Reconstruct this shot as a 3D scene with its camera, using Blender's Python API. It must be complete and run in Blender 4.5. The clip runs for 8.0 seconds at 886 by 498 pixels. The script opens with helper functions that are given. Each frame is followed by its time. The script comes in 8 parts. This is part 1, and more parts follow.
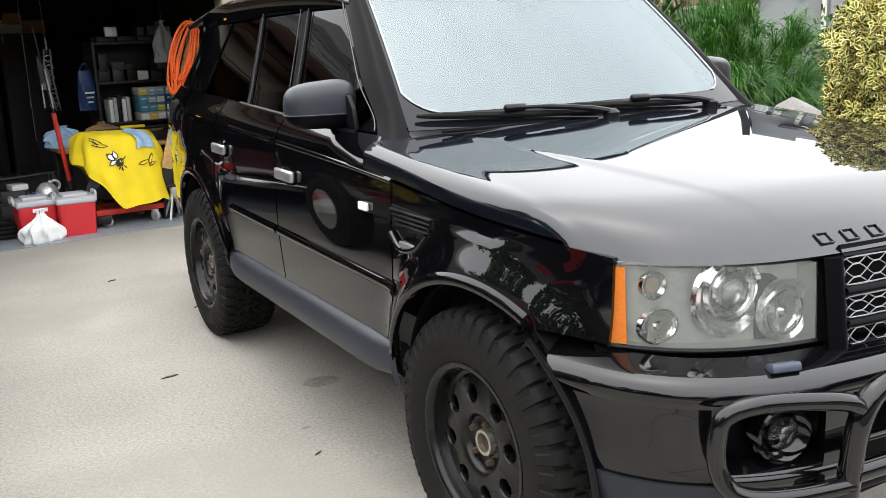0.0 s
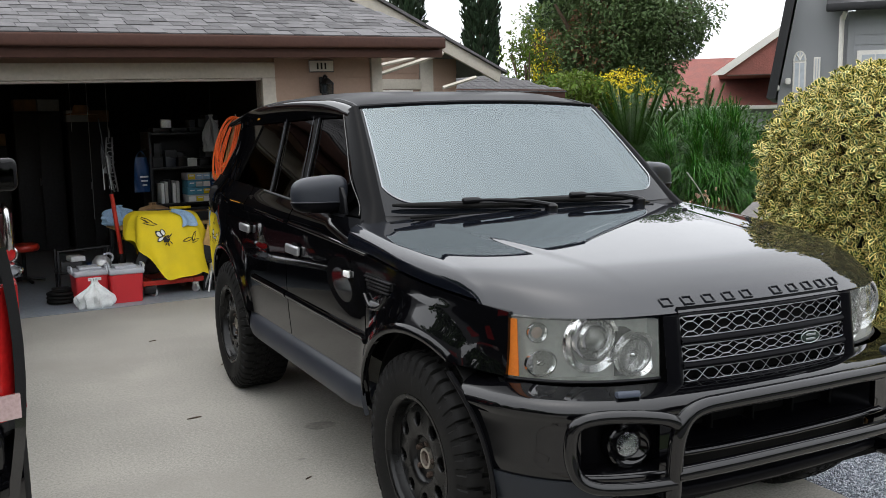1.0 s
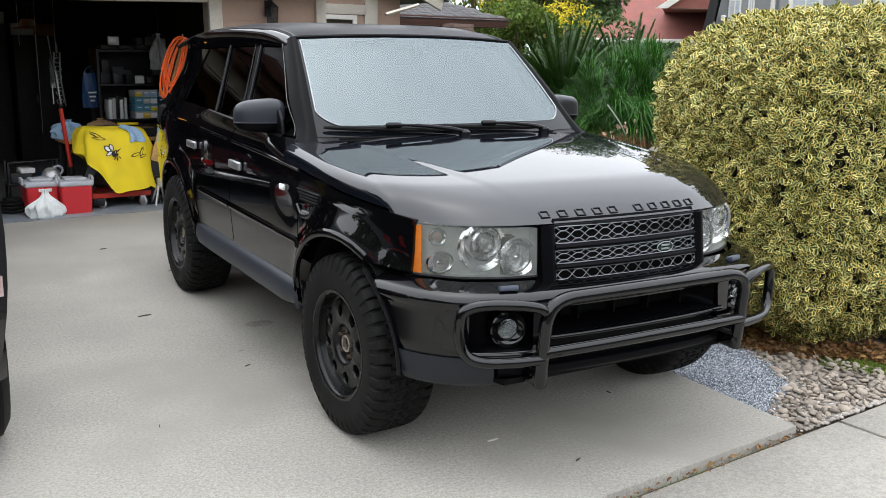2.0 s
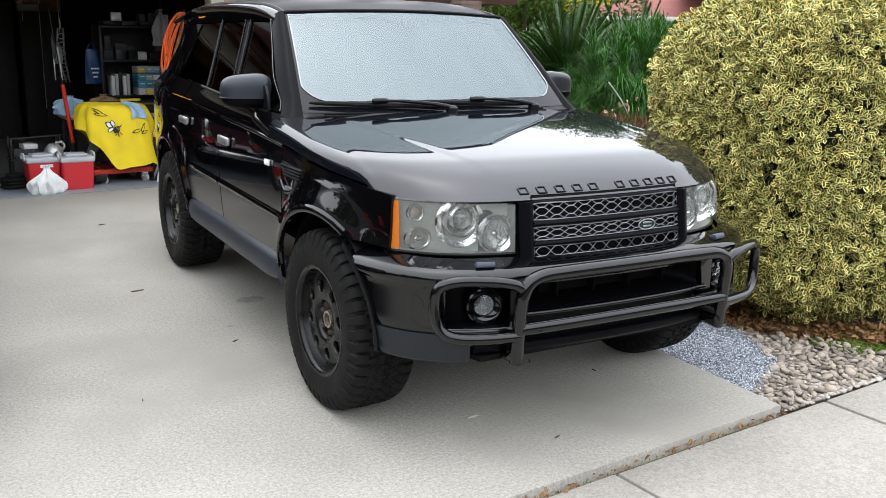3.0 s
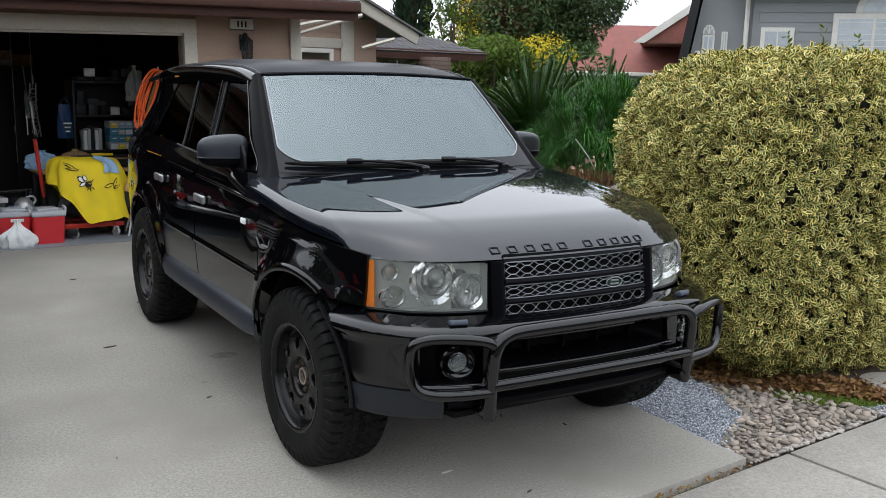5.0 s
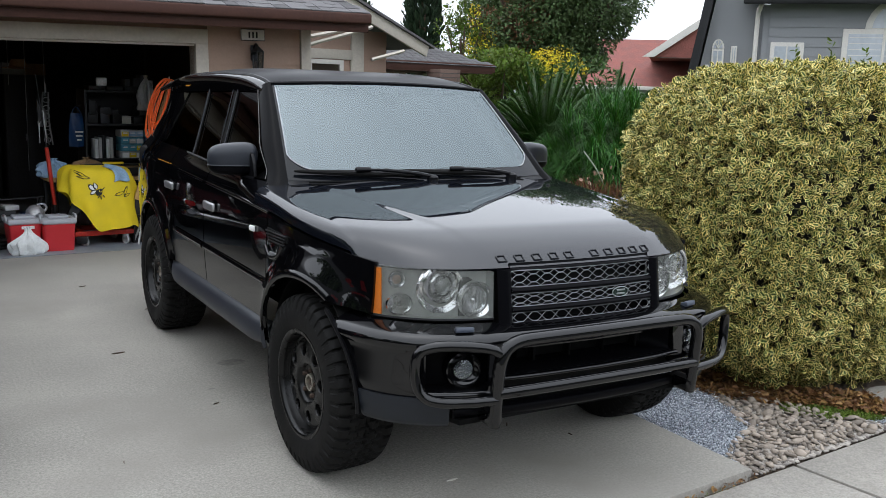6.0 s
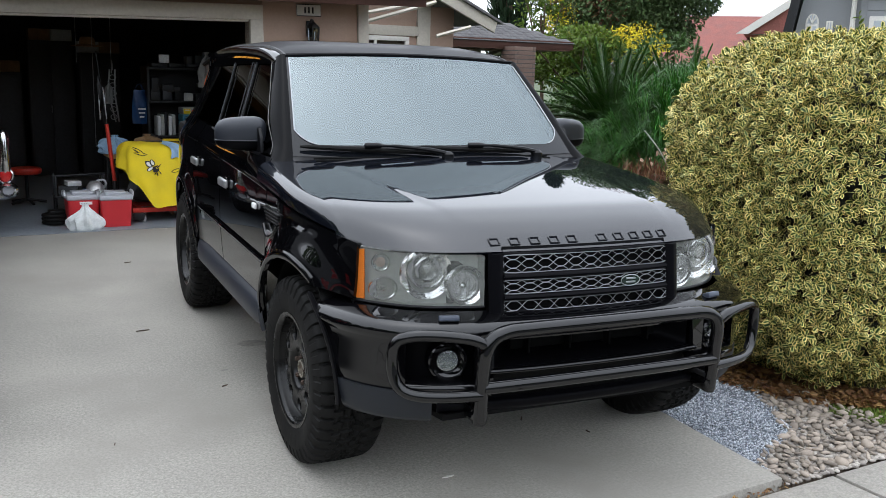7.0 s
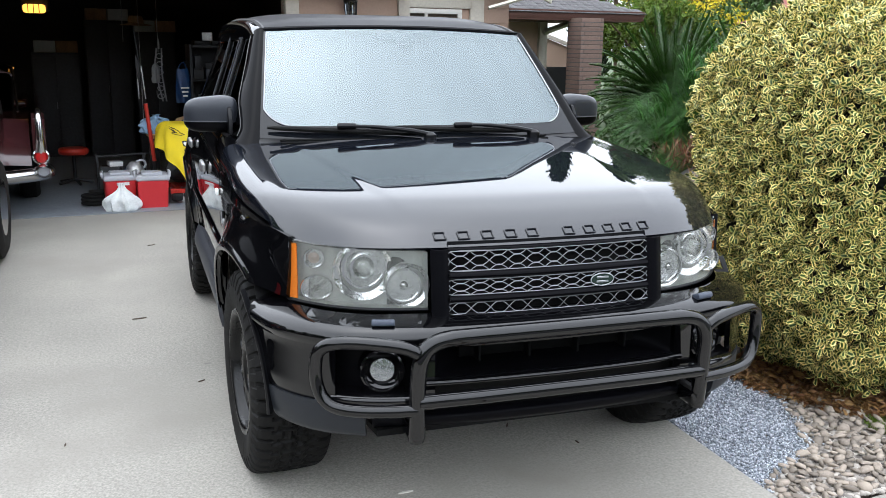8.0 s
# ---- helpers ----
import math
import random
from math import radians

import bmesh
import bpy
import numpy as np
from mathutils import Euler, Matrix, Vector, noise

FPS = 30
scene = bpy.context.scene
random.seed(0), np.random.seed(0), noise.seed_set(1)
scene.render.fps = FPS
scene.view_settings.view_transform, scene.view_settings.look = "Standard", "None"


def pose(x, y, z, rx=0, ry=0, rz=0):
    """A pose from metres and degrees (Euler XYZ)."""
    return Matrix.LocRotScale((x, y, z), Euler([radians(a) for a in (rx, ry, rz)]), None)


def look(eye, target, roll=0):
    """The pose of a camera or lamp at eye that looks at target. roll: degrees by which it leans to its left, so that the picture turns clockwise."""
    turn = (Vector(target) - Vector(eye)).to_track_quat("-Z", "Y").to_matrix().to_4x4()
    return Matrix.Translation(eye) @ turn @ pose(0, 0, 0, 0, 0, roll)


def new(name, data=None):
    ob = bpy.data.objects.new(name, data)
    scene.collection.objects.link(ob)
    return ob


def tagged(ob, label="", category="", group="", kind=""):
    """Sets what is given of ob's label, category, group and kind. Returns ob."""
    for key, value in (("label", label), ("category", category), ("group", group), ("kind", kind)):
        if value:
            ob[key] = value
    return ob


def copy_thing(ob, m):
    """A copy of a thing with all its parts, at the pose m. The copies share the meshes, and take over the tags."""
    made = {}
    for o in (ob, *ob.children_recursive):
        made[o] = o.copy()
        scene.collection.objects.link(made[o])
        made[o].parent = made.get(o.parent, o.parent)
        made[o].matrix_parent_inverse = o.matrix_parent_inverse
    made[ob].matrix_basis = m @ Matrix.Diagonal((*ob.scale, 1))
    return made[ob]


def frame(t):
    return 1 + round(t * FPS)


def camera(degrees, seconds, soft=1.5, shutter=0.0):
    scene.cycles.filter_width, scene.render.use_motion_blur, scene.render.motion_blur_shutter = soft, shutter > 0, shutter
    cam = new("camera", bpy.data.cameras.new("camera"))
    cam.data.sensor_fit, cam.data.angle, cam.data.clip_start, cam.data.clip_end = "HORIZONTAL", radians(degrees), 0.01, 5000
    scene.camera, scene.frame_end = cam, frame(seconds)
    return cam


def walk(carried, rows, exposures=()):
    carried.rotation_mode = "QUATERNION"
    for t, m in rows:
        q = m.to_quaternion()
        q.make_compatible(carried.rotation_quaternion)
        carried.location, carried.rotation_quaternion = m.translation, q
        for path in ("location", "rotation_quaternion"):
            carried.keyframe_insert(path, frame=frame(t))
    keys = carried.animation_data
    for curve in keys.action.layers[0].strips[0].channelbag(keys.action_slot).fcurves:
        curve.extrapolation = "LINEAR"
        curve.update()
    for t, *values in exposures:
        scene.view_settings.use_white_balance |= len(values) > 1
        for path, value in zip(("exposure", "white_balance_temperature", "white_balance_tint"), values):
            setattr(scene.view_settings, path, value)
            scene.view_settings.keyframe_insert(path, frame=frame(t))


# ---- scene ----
cam = camera(51.2, 8.0, soft=0.6)
PATH = [
    (0, (-2.215, -2.111, 1.554), (-1.261, -0.413, 1.1), -2.2),
    (0.5, (-2.319, -2.55, 1.6), (-1.403, -0.797, 1.304), -2.1),
    (1, (-2.332, -2.981, 1.624), (-1.441, -1.211, 1.358), -1.0),
    (1.5, (-2.448, -3.271, 1.63), (-1.495, -1.547, 1.287), -0.3),
    (1.7, (-2.527, -3.463, 1.675), (-1.541, -1.764, 1.295), 0.6),
    (2.8, (-2.348, -3.637, 1.676), (-1.412, -1.932, 1.208), 1.2),
    (3, (-2.365, -3.63, 1.663), (-1.42, -1.931, 1.193), 1.1),
    (3.5, (-2.383, -3.626, 1.673), (-1.398, -1.958, 1.175), 1.0),
    (4, (-2.406, -3.638, 1.696), (-1.406, -1.976, 1.207), 1.5),
    (4.5, (-2.419, -3.67, 1.717), (-1.409, -1.994, 1.307), 1.5),
    (6, (-2.436, -3.724, 1.702), (-1.437, -2.024, 1.366), 1.8),
    (6.5, (-2.254, -3.703, 1.677), (-1.332, -1.963, 1.328), 1.4),
    (7, (-1.952, -3.672, 1.669), (-1.135, -1.887, 1.287), 1.7),
    (7.5, (-1.649, -3.55, 1.658), (-0.927, -1.733, 1.234), 1.4),
    (8, (-1.327, -3.499, 1.667), (-0.696, -1.652, 1.23), 0.8),
]
EXPOSURES = ((0, 1.48, 6800, 10), (0.5, 0.68, 6650, 10), (1.0, 0.64, 6600, 10), (1.5, 0.76, 6500, 10), (3.0, 1.18, 6450, 10), (3.5, 1.22, 6400, 10), (4.0, 0.95, 6350, 10), (4.5, 0.54, 6350, 10),
             (6.0, 0.48, 6250, 10), (6.5, 0.52, 6200, 10), (7.0, 0.73, 6200, 10), (7.5, 1.03, 6170, 10), (8.0, 1.22, 6200, 10))
walk(cam, [(t, look(eye, target, roll)) for t, eye, target, roll in PATH], EXPOSURES)

# ---- world, sun and exposure ----

world = bpy.data.worlds.new("overcast_sky")
scene.world = world
world.use_nodes = True
wn, wl = world.node_tree.nodes, world.node_tree.links
wn.clear()
w_out = wn.new("ShaderNodeOutputWorld")
w_bg = wn.new("ShaderNodeBackground")
w_sky = wn.new("ShaderNodeTexSky")
w_sky.sky_type = "NISHITA"
w_sky.sun_disc = False
w_sky.sun_elevation, w_sky.sun_rotation = radians(80), radians(-17)
w_sky.air_density, w_sky.dust_density, w_sky.ozone_density = 1.0, 4.0, 1.0
w_hsv = wn.new("ShaderNodeHueSaturation")
w_hsv.inputs["Saturation"].default_value = 0.22
w_bg.inputs["Strength"].default_value = 0.15
wl.new(w_sky.outputs[0], w_hsv.inputs["Color"])
# an even cloud cover over the clear sky, with soft brighter and darker banks
w_tc = wn.new("ShaderNodeTexCoord")
w_cl = wn.new("ShaderNodeTexNoise")
w_cl.inputs["Scale"].default_value, w_cl.inputs["Detail"].default_value = 2.2, 5
w_rg = wn.new("ShaderNodeMixRGB")
w_rg.inputs[1].default_value, w_rg.inputs[2].default_value = (4.5, 4.85, 5.5, 1), (8.4, 8.75, 9.15, 1)
w_mx = wn.new("ShaderNodeMixRGB")
w_mx.inputs[0].default_value = 0.85
wl.new(w_tc.outputs["Generated"], w_cl.inputs[0])
wl.new(w_cl.outputs[0], w_rg.inputs[0])
wl.new(w_hsv.outputs[0], w_mx.inputs[1])
wl.new(w_rg.outputs[0], w_mx.inputs[2])
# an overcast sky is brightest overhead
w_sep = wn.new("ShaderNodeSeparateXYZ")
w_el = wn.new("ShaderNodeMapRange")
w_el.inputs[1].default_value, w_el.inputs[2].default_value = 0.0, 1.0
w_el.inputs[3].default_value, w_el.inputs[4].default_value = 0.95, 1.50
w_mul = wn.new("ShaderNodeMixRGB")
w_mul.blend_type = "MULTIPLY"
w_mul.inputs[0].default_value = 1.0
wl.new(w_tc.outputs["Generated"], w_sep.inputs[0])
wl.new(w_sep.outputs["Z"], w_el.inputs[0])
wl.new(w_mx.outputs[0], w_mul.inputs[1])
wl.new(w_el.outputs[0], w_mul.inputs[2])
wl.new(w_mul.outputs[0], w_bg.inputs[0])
wl.new(w_bg.outputs[0], w_out.inputs[0])

sun = new("sun", bpy.data.lights.new("sun", "SUN"))
sun.data.energy, sun.data.angle, sun.data.color = 0.6, radians(150), (1.0, 0.97, 0.93)
sun.matrix_basis = look((0, 0, 30), (1.5, -5, 0))


# ---- materials ----
def nodes_of(name):
    m = bpy.data.materials.new(name)
    m.use_nodes = True
    nt = m.node_tree
    return m, nt, nt.nodes["Principled BSDF"]


def mat(name, col, rough=0.5, metal=0.0, var=0.18, big=1.5, fine=40.0, bump=0.15, dist=0.004, coat=0.0, spec=0.5,
        stain=None, stain_at=0.6, each=0.0, rvar=0.12, trans=0.0, coat_ior=1.45, sheen=0.0, grain=0.0, grain_size=160.0):
    """A surface with colour change at two scales, fine relief and uneven gloss."""
    m, nt, bs = nodes_of(name)
    n, l = nt.nodes, nt.links
    tc = n.new("ShaderNodeTexCoord")
    a = n.new("ShaderNodeTexNoise"); a.inputs["Scale"].default_value = big; a.inputs["Detail"].default_value = 5
    b = n.new("ShaderNodeTexNoise"); b.inputs["Scale"].default_value = fine; b.inputs["Detail"].default_value = 4
    l.new(tc.outputs["Object"], a.inputs[0]); l.new(tc.outputs["Object"], b.inputs[0])
    mx = n.new("ShaderNodeMath"); mx.operation = "ADD"
    l.new(a.outputs[0], mx.inputs[0]); l.new(b.outputs[0], mx.inputs[1])
    src = mx.outputs[0]
    if grain:
        gn = n.new("ShaderNodeTexNoise"); gn.inputs["Scale"].default_value = grain_size; gn.inputs["Detail"].default_value = 3
        l.new(tc.outputs["Object"], gn.inputs[0])
        ga = n.new("ShaderNodeMath"); ga.operation = "MULTIPLY_ADD"; ga.inputs[1].default_value = grain
        gs_ = n.new("ShaderNodeMath"); gs_.operation = "SUBTRACT"; gs_.inputs[1].default_value = grain / 2
        l.new(gn.outputs[0], ga.inputs[0]); l.new(src, ga.inputs[2]); l.new(ga.outputs[0], gs_.inputs[0])
        src = gs_.outputs[0]
    if each:
        oi = n.new("ShaderNodeObjectInfo")
        ms = n.new("ShaderNodeMath"); ms.operation = "MULTIPLY_ADD"
        l.new(oi.outputs["Random"], ms.inputs[0]); ms.inputs[1].default_value = each; l.new(src, ms.inputs[2])
        mo = n.new("ShaderNodeMath"); mo.operation = "SUBTRACT"
        l.new(ms.outputs[0], mo.inputs[0]); mo.inputs[1].default_value = each / 2
        src = mo.outputs[0]
    mr = n.new("ShaderNodeMapRange")
    mr.inputs[1].default_value, mr.inputs[2].default_value = 0.7, 1.3
    l.new(src, mr.inputs[0])
    cr = n.new("ShaderNodeMixRGB")
    cr.inputs[1].default_value = (*[c * (1 - var) for c in col], 1)
    cr.inputs[2].default_value = (*[min(1, c * (1 + var)) for c in col], 1)
    l.new(mr.outputs[0], cr.inputs[0])
    colour = cr.outputs[0]
    if stain:
        s = n.new("ShaderNodeTexNoise"); s.inputs["Scale"].default_value = big * 0.6; s.inputs["Detail"].default_value = 6
        l.new(tc.outputs["Object"], s.inputs[0])
        sr = n.new("ShaderNodeMapRange"); sr.inputs[1].default_value, sr.inputs[2].default_value = stain_at, stain_at + 0.15
        l.new(s.outputs[0], sr.inputs[0])
        sx = n.new("ShaderNodeMixRGB"); sx.inputs[2].default_value = (*stain, 1)
        l.new(sr.outputs[0], sx.inputs[0]); l.new(colour, sx.inputs[1])
        colour = sx.outputs[0]
    l.new(colour, bs.inputs["Base Color"])
    rr = n.new("ShaderNodeMapRange")
    rr.inputs[1].default_value, rr.inputs[2].default_value = 0.3, 0.7
    rr.inputs[3].default_value, rr.inputs[4].default_value = max(0.02, rough * (1 - rvar)), min(1, rough * (1 + rvar))
    l.new(a.outputs[0], rr.inputs[0]); l.new(rr.outputs[0], bs.inputs["Roughness"])
    bs.inputs["Metallic"].default_value = metal
    bs.inputs["Specular IOR Level"].default_value = spec
    bs.inputs["Coat Weight"].default_value = coat
    bs.inputs["Coat Roughness"].default_value = 0.02
    bs.inputs["Coat IOR"].default_value = coat_ior
    bs.inputs["Sheen Weight"].default_value = sheen
    bs.inputs["Sheen Roughness"].default_value = 0.35
    bs.inputs["Transmission Weight"].default_value = trans
    if bump:
        bp = n.new("ShaderNodeBump"); bp.inputs["Strength"].default_value = bump; bp.inputs["Distance"].default_value = dist
        l.new(b.outputs[0], bp.inputs["Height"]); l.new(bp.outputs[0], bs.inputs["Normal"])
    return m


def glass(name, tint, rough=0.02, film=0.0, filmcol=(0.5, 0.55, 0.6), ior=1.6, gloss=(0.8, 0.8, 0.8)):
    """Thin glazing: reflects as glass, lets tinted light through, with an optional dusty film."""
    m, nt, bs = nodes_of(name)
    n, l = nt.nodes, nt.links
    out = n["Material Output"]
    n.remove(bs)
    tr = n.new("ShaderNodeBsdfTransparent"); tr.inputs[0].default_value = (*tint, 1)
    gl = n.new("ShaderNodeBsdfGlossy"); gl.inputs["Roughness"].default_value = rough; gl.inputs["Color"].default_value = (*gloss, 1)
    fr = n.new("ShaderNodeFresnel"); fr.inputs[0].default_value = ior
    mx = n.new("ShaderNodeMixShader")
    l.new(fr.outputs[0], mx.inputs[0]); l.new(gl.outputs[0], mx.inputs[2])
    base = tr.outputs[0]
    if film:
        df = n.new("ShaderNodeBsdfDiffuse"); df.inputs[0].default_value = (*filmcol, 1)
        ns = n.new("ShaderNodeTexNoise"); ns.inputs["Scale"].default_value = 2.5; ns.inputs["Detail"].default_value = 5
        tc = n.new("ShaderNodeTexCoord"); l.new(tc.outputs["Object"], ns.inputs[0])
        mr = n.new("ShaderNodeMapRange"); mr.inputs[3].default_value, mr.inputs[4].default_value = film * 0.8, film * 1.2
        l.new(ns.outputs[0], mr.inputs[0])
        m2 = n.new("ShaderNodeMixShader"); l.new(mr.outputs[0], m2.inputs[0])
        l.new(tr.outputs[0], m2.inputs[1]); l.new(df.outputs[0], m2.inputs[2])
        base = m2.outputs[0]
    l.new(base, mx.inputs[1]); l.new(mx.outputs[0], out.inputs[0])
    return m


def leafmat(name, centre, margin, edge=0.6, rough=0.45, low=0.6, warm=0.485, cool=0.515, see_through=0.25):
    """Leaves whose blade turns to the margin's colour towards its edge (uv x from 0 in the middle to 1)."""
    m, nt, bs = nodes_of(name)
    n, l = nt.nodes, nt.links
    uv = n.new("ShaderNodeUVMap")
    sp = n.new("ShaderNodeSeparateXYZ"); l.new(uv.outputs[0], sp.inputs[0])
    mr = n.new("ShaderNodeMapRange"); mr.inputs[1].default_value, mr.inputs[2].default_value = edge - 0.12, edge + 0.12
    l.new(sp.outputs[0], mr.inputs[0])
    mx = n.new("ShaderNodeMixRGB"); mx.inputs[1].default_value = (*centre, 1); mx.inputs[2].default_value = (*margin, 1)
    l.new(mr.outputs[0], mx.inputs[0])
    geo = n.new("ShaderNodeNewGeometry")
    hs = n.new("ShaderNodeHueSaturation")
    v = n.new("ShaderNodeMapRange"); v.inputs[3].default_value, v.inputs[4].default_value = low, 1.35
    l.new(geo.outputs["Random Per Island"], v.inputs[0]); l.new(v.outputs[0], hs.inputs["Value"])
    h = n.new("ShaderNodeMapRange"); h.inputs[3].default_value, h.inputs[4].default_value = warm, cool
    l.new(geo.outputs["Random Per Island"], h.inputs[0]); l.new(h.outputs[0], hs.inputs["Hue"])
    l.new(mx.outputs[0], hs.inputs["Color"]); l.new(hs.outputs[0], bs.inputs["Base Color"])
    bs.inputs["Roughness"].default_value = rough
    bs.inputs["Specular IOR Level"].default_value = 0.22
    tl = n.new("ShaderNodeBsdfTranslucent")
    ms = n.new("ShaderNodeMixShader")
    ms.inputs[0].default_value = see_through
    l.new(hs.outputs[0], tl.inputs[0]); l.new(bs.outputs[0], ms.inputs[1]); l.new(tl.outputs[0], ms.inputs[2])
    l.new(ms.outputs[0], n["Material Output"].inputs[0])
    return m


PAINT = mat("black_car_paint", (0.002, 0.002, 0.0025), 0.10, var=0.3, big=2, fine=300, bump=0.0, coat=1.0, spec=0.0, coat_ior=1.50)
PILLARP = mat("black_pillar_finish", (0.002, 0.002, 0.0025), 0.15, var=0.3, big=3, fine=300, bump=0.0, coat=0.22, spec=0.0, coat_ior=1.40)
HOODP = mat("dusty_black_paint", (0.004, 0.005, 0.008), 0.30, var=0.4, big=3, fine=250, bump=0.0, coat=1.0, spec=0.0, coat_ior=1.62, sheen=0.003)
ROOFP = mat("dusty_roof_paint", (0.016, 0.016, 0.018), 0.35, var=0.4, big=3, fine=250, bump=0.0, coat=0.05, spec=0.02)
PLASTIC = mat("black_plastic", (0.004, 0.004, 0.005), 0.42, var=0.2, fine=400, bump=0.12, dist=0.001, spec=0.2)
GREYPL = mat("satin_grey_plastic", (0.020, 0.023, 0.031), 0.42, var=0.2, fine=300, bump=0.1, dist=0.001)
LIPG = mat("satin_slate_plastic", (0.014, 0.0165, 0.021), 0.42, var=0.2, fine=300, bump=0.1, dist=0.001, spec=0.3)
VALANCE = mat("satin_black_plastic", (0.003, 0.003, 0.004), 0.34, var=0.25, fine=300, bump=0.1, dist=0.001, spec=0.05)
RUBBER = mat("tyre_rubber", (0.0065, 0.0063, 0.006), 0.72, var=0.35, big=6, fine=90, bump=0.3, dist=0.002, stain=(0.020, 0.018, 0.016), stain_at=0.64, spec=0.2)
RIM = mat("black_steel_rim", (0.004, 0.004, 0.004), 0.27, var=0.3, big=8, fine=80, bump=0.05, coat=0.0, spec=0.30)
RUST = mat("rusty_hub", (0.055, 0.036, 0.026), 0.7, metal=0.4, var=0.5, fine=120, bump=0.4)
BARE = mat("bare_metal_ring", (0.5, 0.46, 0.4), 0.35, metal=0.9, var=0.3, fine=60)
TUBE = mat("black_tube_coating", (0.0025, 0.0025, 0.003), 0.20, var=0.3, big=5, fine=220, bump=0.03, dist=0.001, coat=1.0, spec=0.0, coat_ior=1.50)
CHROME = mat("chrome", (0.8, 0.8, 0.8), 0.08, metal=1.0, var=0.05, bump=0.0)
SILVER = mat("satin_silver", (0.42, 0.42, 0.43), 0.35, metal=0.8, var=0.12, fine=200, bump=0.05)
MESHM = mat("grille_mesh_silver", (0.25, 0.25, 0.26), 0.4, metal=0.7, var=0.2, fine=150)
HLHOUSE = mat("headlight_housing", (0.45, 0.465, 0.435), 0.4, metal=0.2, var=0.12, big=9, fine=60, bump=0.05)
AMBER = mat("amber_reflector", (0.58, 0.15, 0.010), 0.30, var=0.15, fine=120, bump=0.3, dist=0.003)
BULB = mat("reflector_chrome", (0.95, 0.95, 0.95), 0.16, metal=1.0, var=0.05, fine=70, bump=0.55, dist=0.004)
FOGR = mat("dark_fog_reflector", (0.50, 0.51, 0.53), 0.12, metal=1.0, var=0.1, fine=45, bump=0.2, dist=0.004)
LENSG = glass("headlight_lens", (0.97, 0.98, 0.97), 0.03, film=0.10, filmcol=(0.74, 0.76, 0.70))
FOGL = glass("fog_lamp_lens", (0.90, 0.91, 0.92), 0.03, film=0.02)
WINDG = glass("windscreen_glass", (0.72, 0.76, 0.77), 0.03, film=0.04, filmcol=(0.50, 0.56, 0.57), ior=2.35, gloss=(0.67, 0.77, 0.80))
SHADEM = mat("silver_sunshade", (0.075, 0.090, 0.092), 0.55, var=0.06, big=2.0, fine=30, bump=0.0)
DARKG = glass("tinted_glass", (0.03, 0.03, 0.032), 0.02, ior=1.27)
HOUSEG = glass("house_glass", (0.5, 0.53, 0.55), 0.02)
DARKIN = mat("dark_interior", (0.004, 0.004, 0.004), 0.75, var=0.3, spec=0.12)
REDL = mat("red_lens", (0.42, 0.012, 0.012), 0.18, var=0.25, big=9, fine=60, bump=0.3, coat=0.8)
TRUCKP = mat("black_truck_paint", (0.003, 0.003, 0.003), 0.12, var=0.15, fine=200, bump=0.0, coat=0.9)
MAROON = mat("maroon_paint", (0.06, 0.018, 0.02), 0.22, var=0.2, fine=200, bump=0.0, coat=1.0)
TRIMP = mat("cream_trim_paint", (0.50, 0.455, 0.385), 0.6, var=0.1, big=2, fine=35, bump=0.1, stain=(0.40, 0.36, 0.30), stain_at=0.62)
WHITEP = mat("white_trim_paint", (0.66, 0.63, 0.58), 0.6, var=0.08, big=2, fine=35, bump=0.1, stain=(0.5, 0.46, 0.4), stain_at=0.66)
CONC = mat("driveway_concrete", (0.300, 0.283, 0.250), 0.85, var=0.24, big=1.1, fine=60, bump=0.4, dist=0.004, stain=(0.250, 0.234, 0.206), stain_at=0.53, grain=1.3, grain_size=110)
CONC2 = mat("pavement_concrete", (0.298, 0.279, 0.248), 0.85, var=0.20, big=1.8, fine=50, bump=0.6, dist=0.004, stain=(0.265, 0.248, 0.216), stain_at=0.58, grain=1.4, grain_size=110)
GFLOOR = mat("garage_floor_paint", (0.213, 0.237, 0.263), 0.45, var=0.2, big=1.2, fine=30, bump=0.1, stain=(0.1, 0.105, 0.11), stain_at=0.58)
# dark base colour carries the gloom of the unlit garage; also the pillar core
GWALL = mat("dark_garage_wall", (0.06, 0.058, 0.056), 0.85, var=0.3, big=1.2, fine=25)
SOIL = mat("garden_soil", (0.10, 0.075, 0.055), 0.95, var=0.4, big=3, fine=60, bump=0.8, dist=0.02)
ASPH = mat("asphalt", (0.055, 0.055, 0.056), 0.9, var=0.3, big=1, fine=120, bump=0.5, dist=0.004)
LAWN = mat("distant_lawn", (0.06, 0.085, 0.035), 0.95, var=0.4, big=0.4, fine=20, bump=0.5, dist=0.03)
SIDING = mat("tan_siding", (0.36, 0.245, 0.185), 0.75, var=0.08, big=2, fine=50, bump=0.15, stain=(0.32, 0.215, 0.16), stain_at=0.6, each=0.15)
FASCIA = mat("brown_fascia", (0.065, 0.030, 0.022), 0.6, var=0.15, big=3, fine=40, bump=0.1, spec=0.2)
SHINGLE = mat("grey_shingle", (0.10, 0.096, 0.098), 0.9, var=0.4, big=5, fine=150, bump=0.6, dist=0.004, each=0.7)
SHINGLEJ = mat("grey_shingle_far", (0.115, 0.11, 0.112), 0.9, var=0.35, big=4, fine=60, bump=0.6, dist=0.01)
REDROOF = mat("red_tile_roof", (0.22, 0.075, 0.06), 0.85, var=0.25, big=3, fine=25, bump=0.5, dist=0.02)
GREYW = mat("grey_stucco", (0.27, 0.275, 0.285), 0.9, var=0.07, big=1, fine=60, bump=0.3)
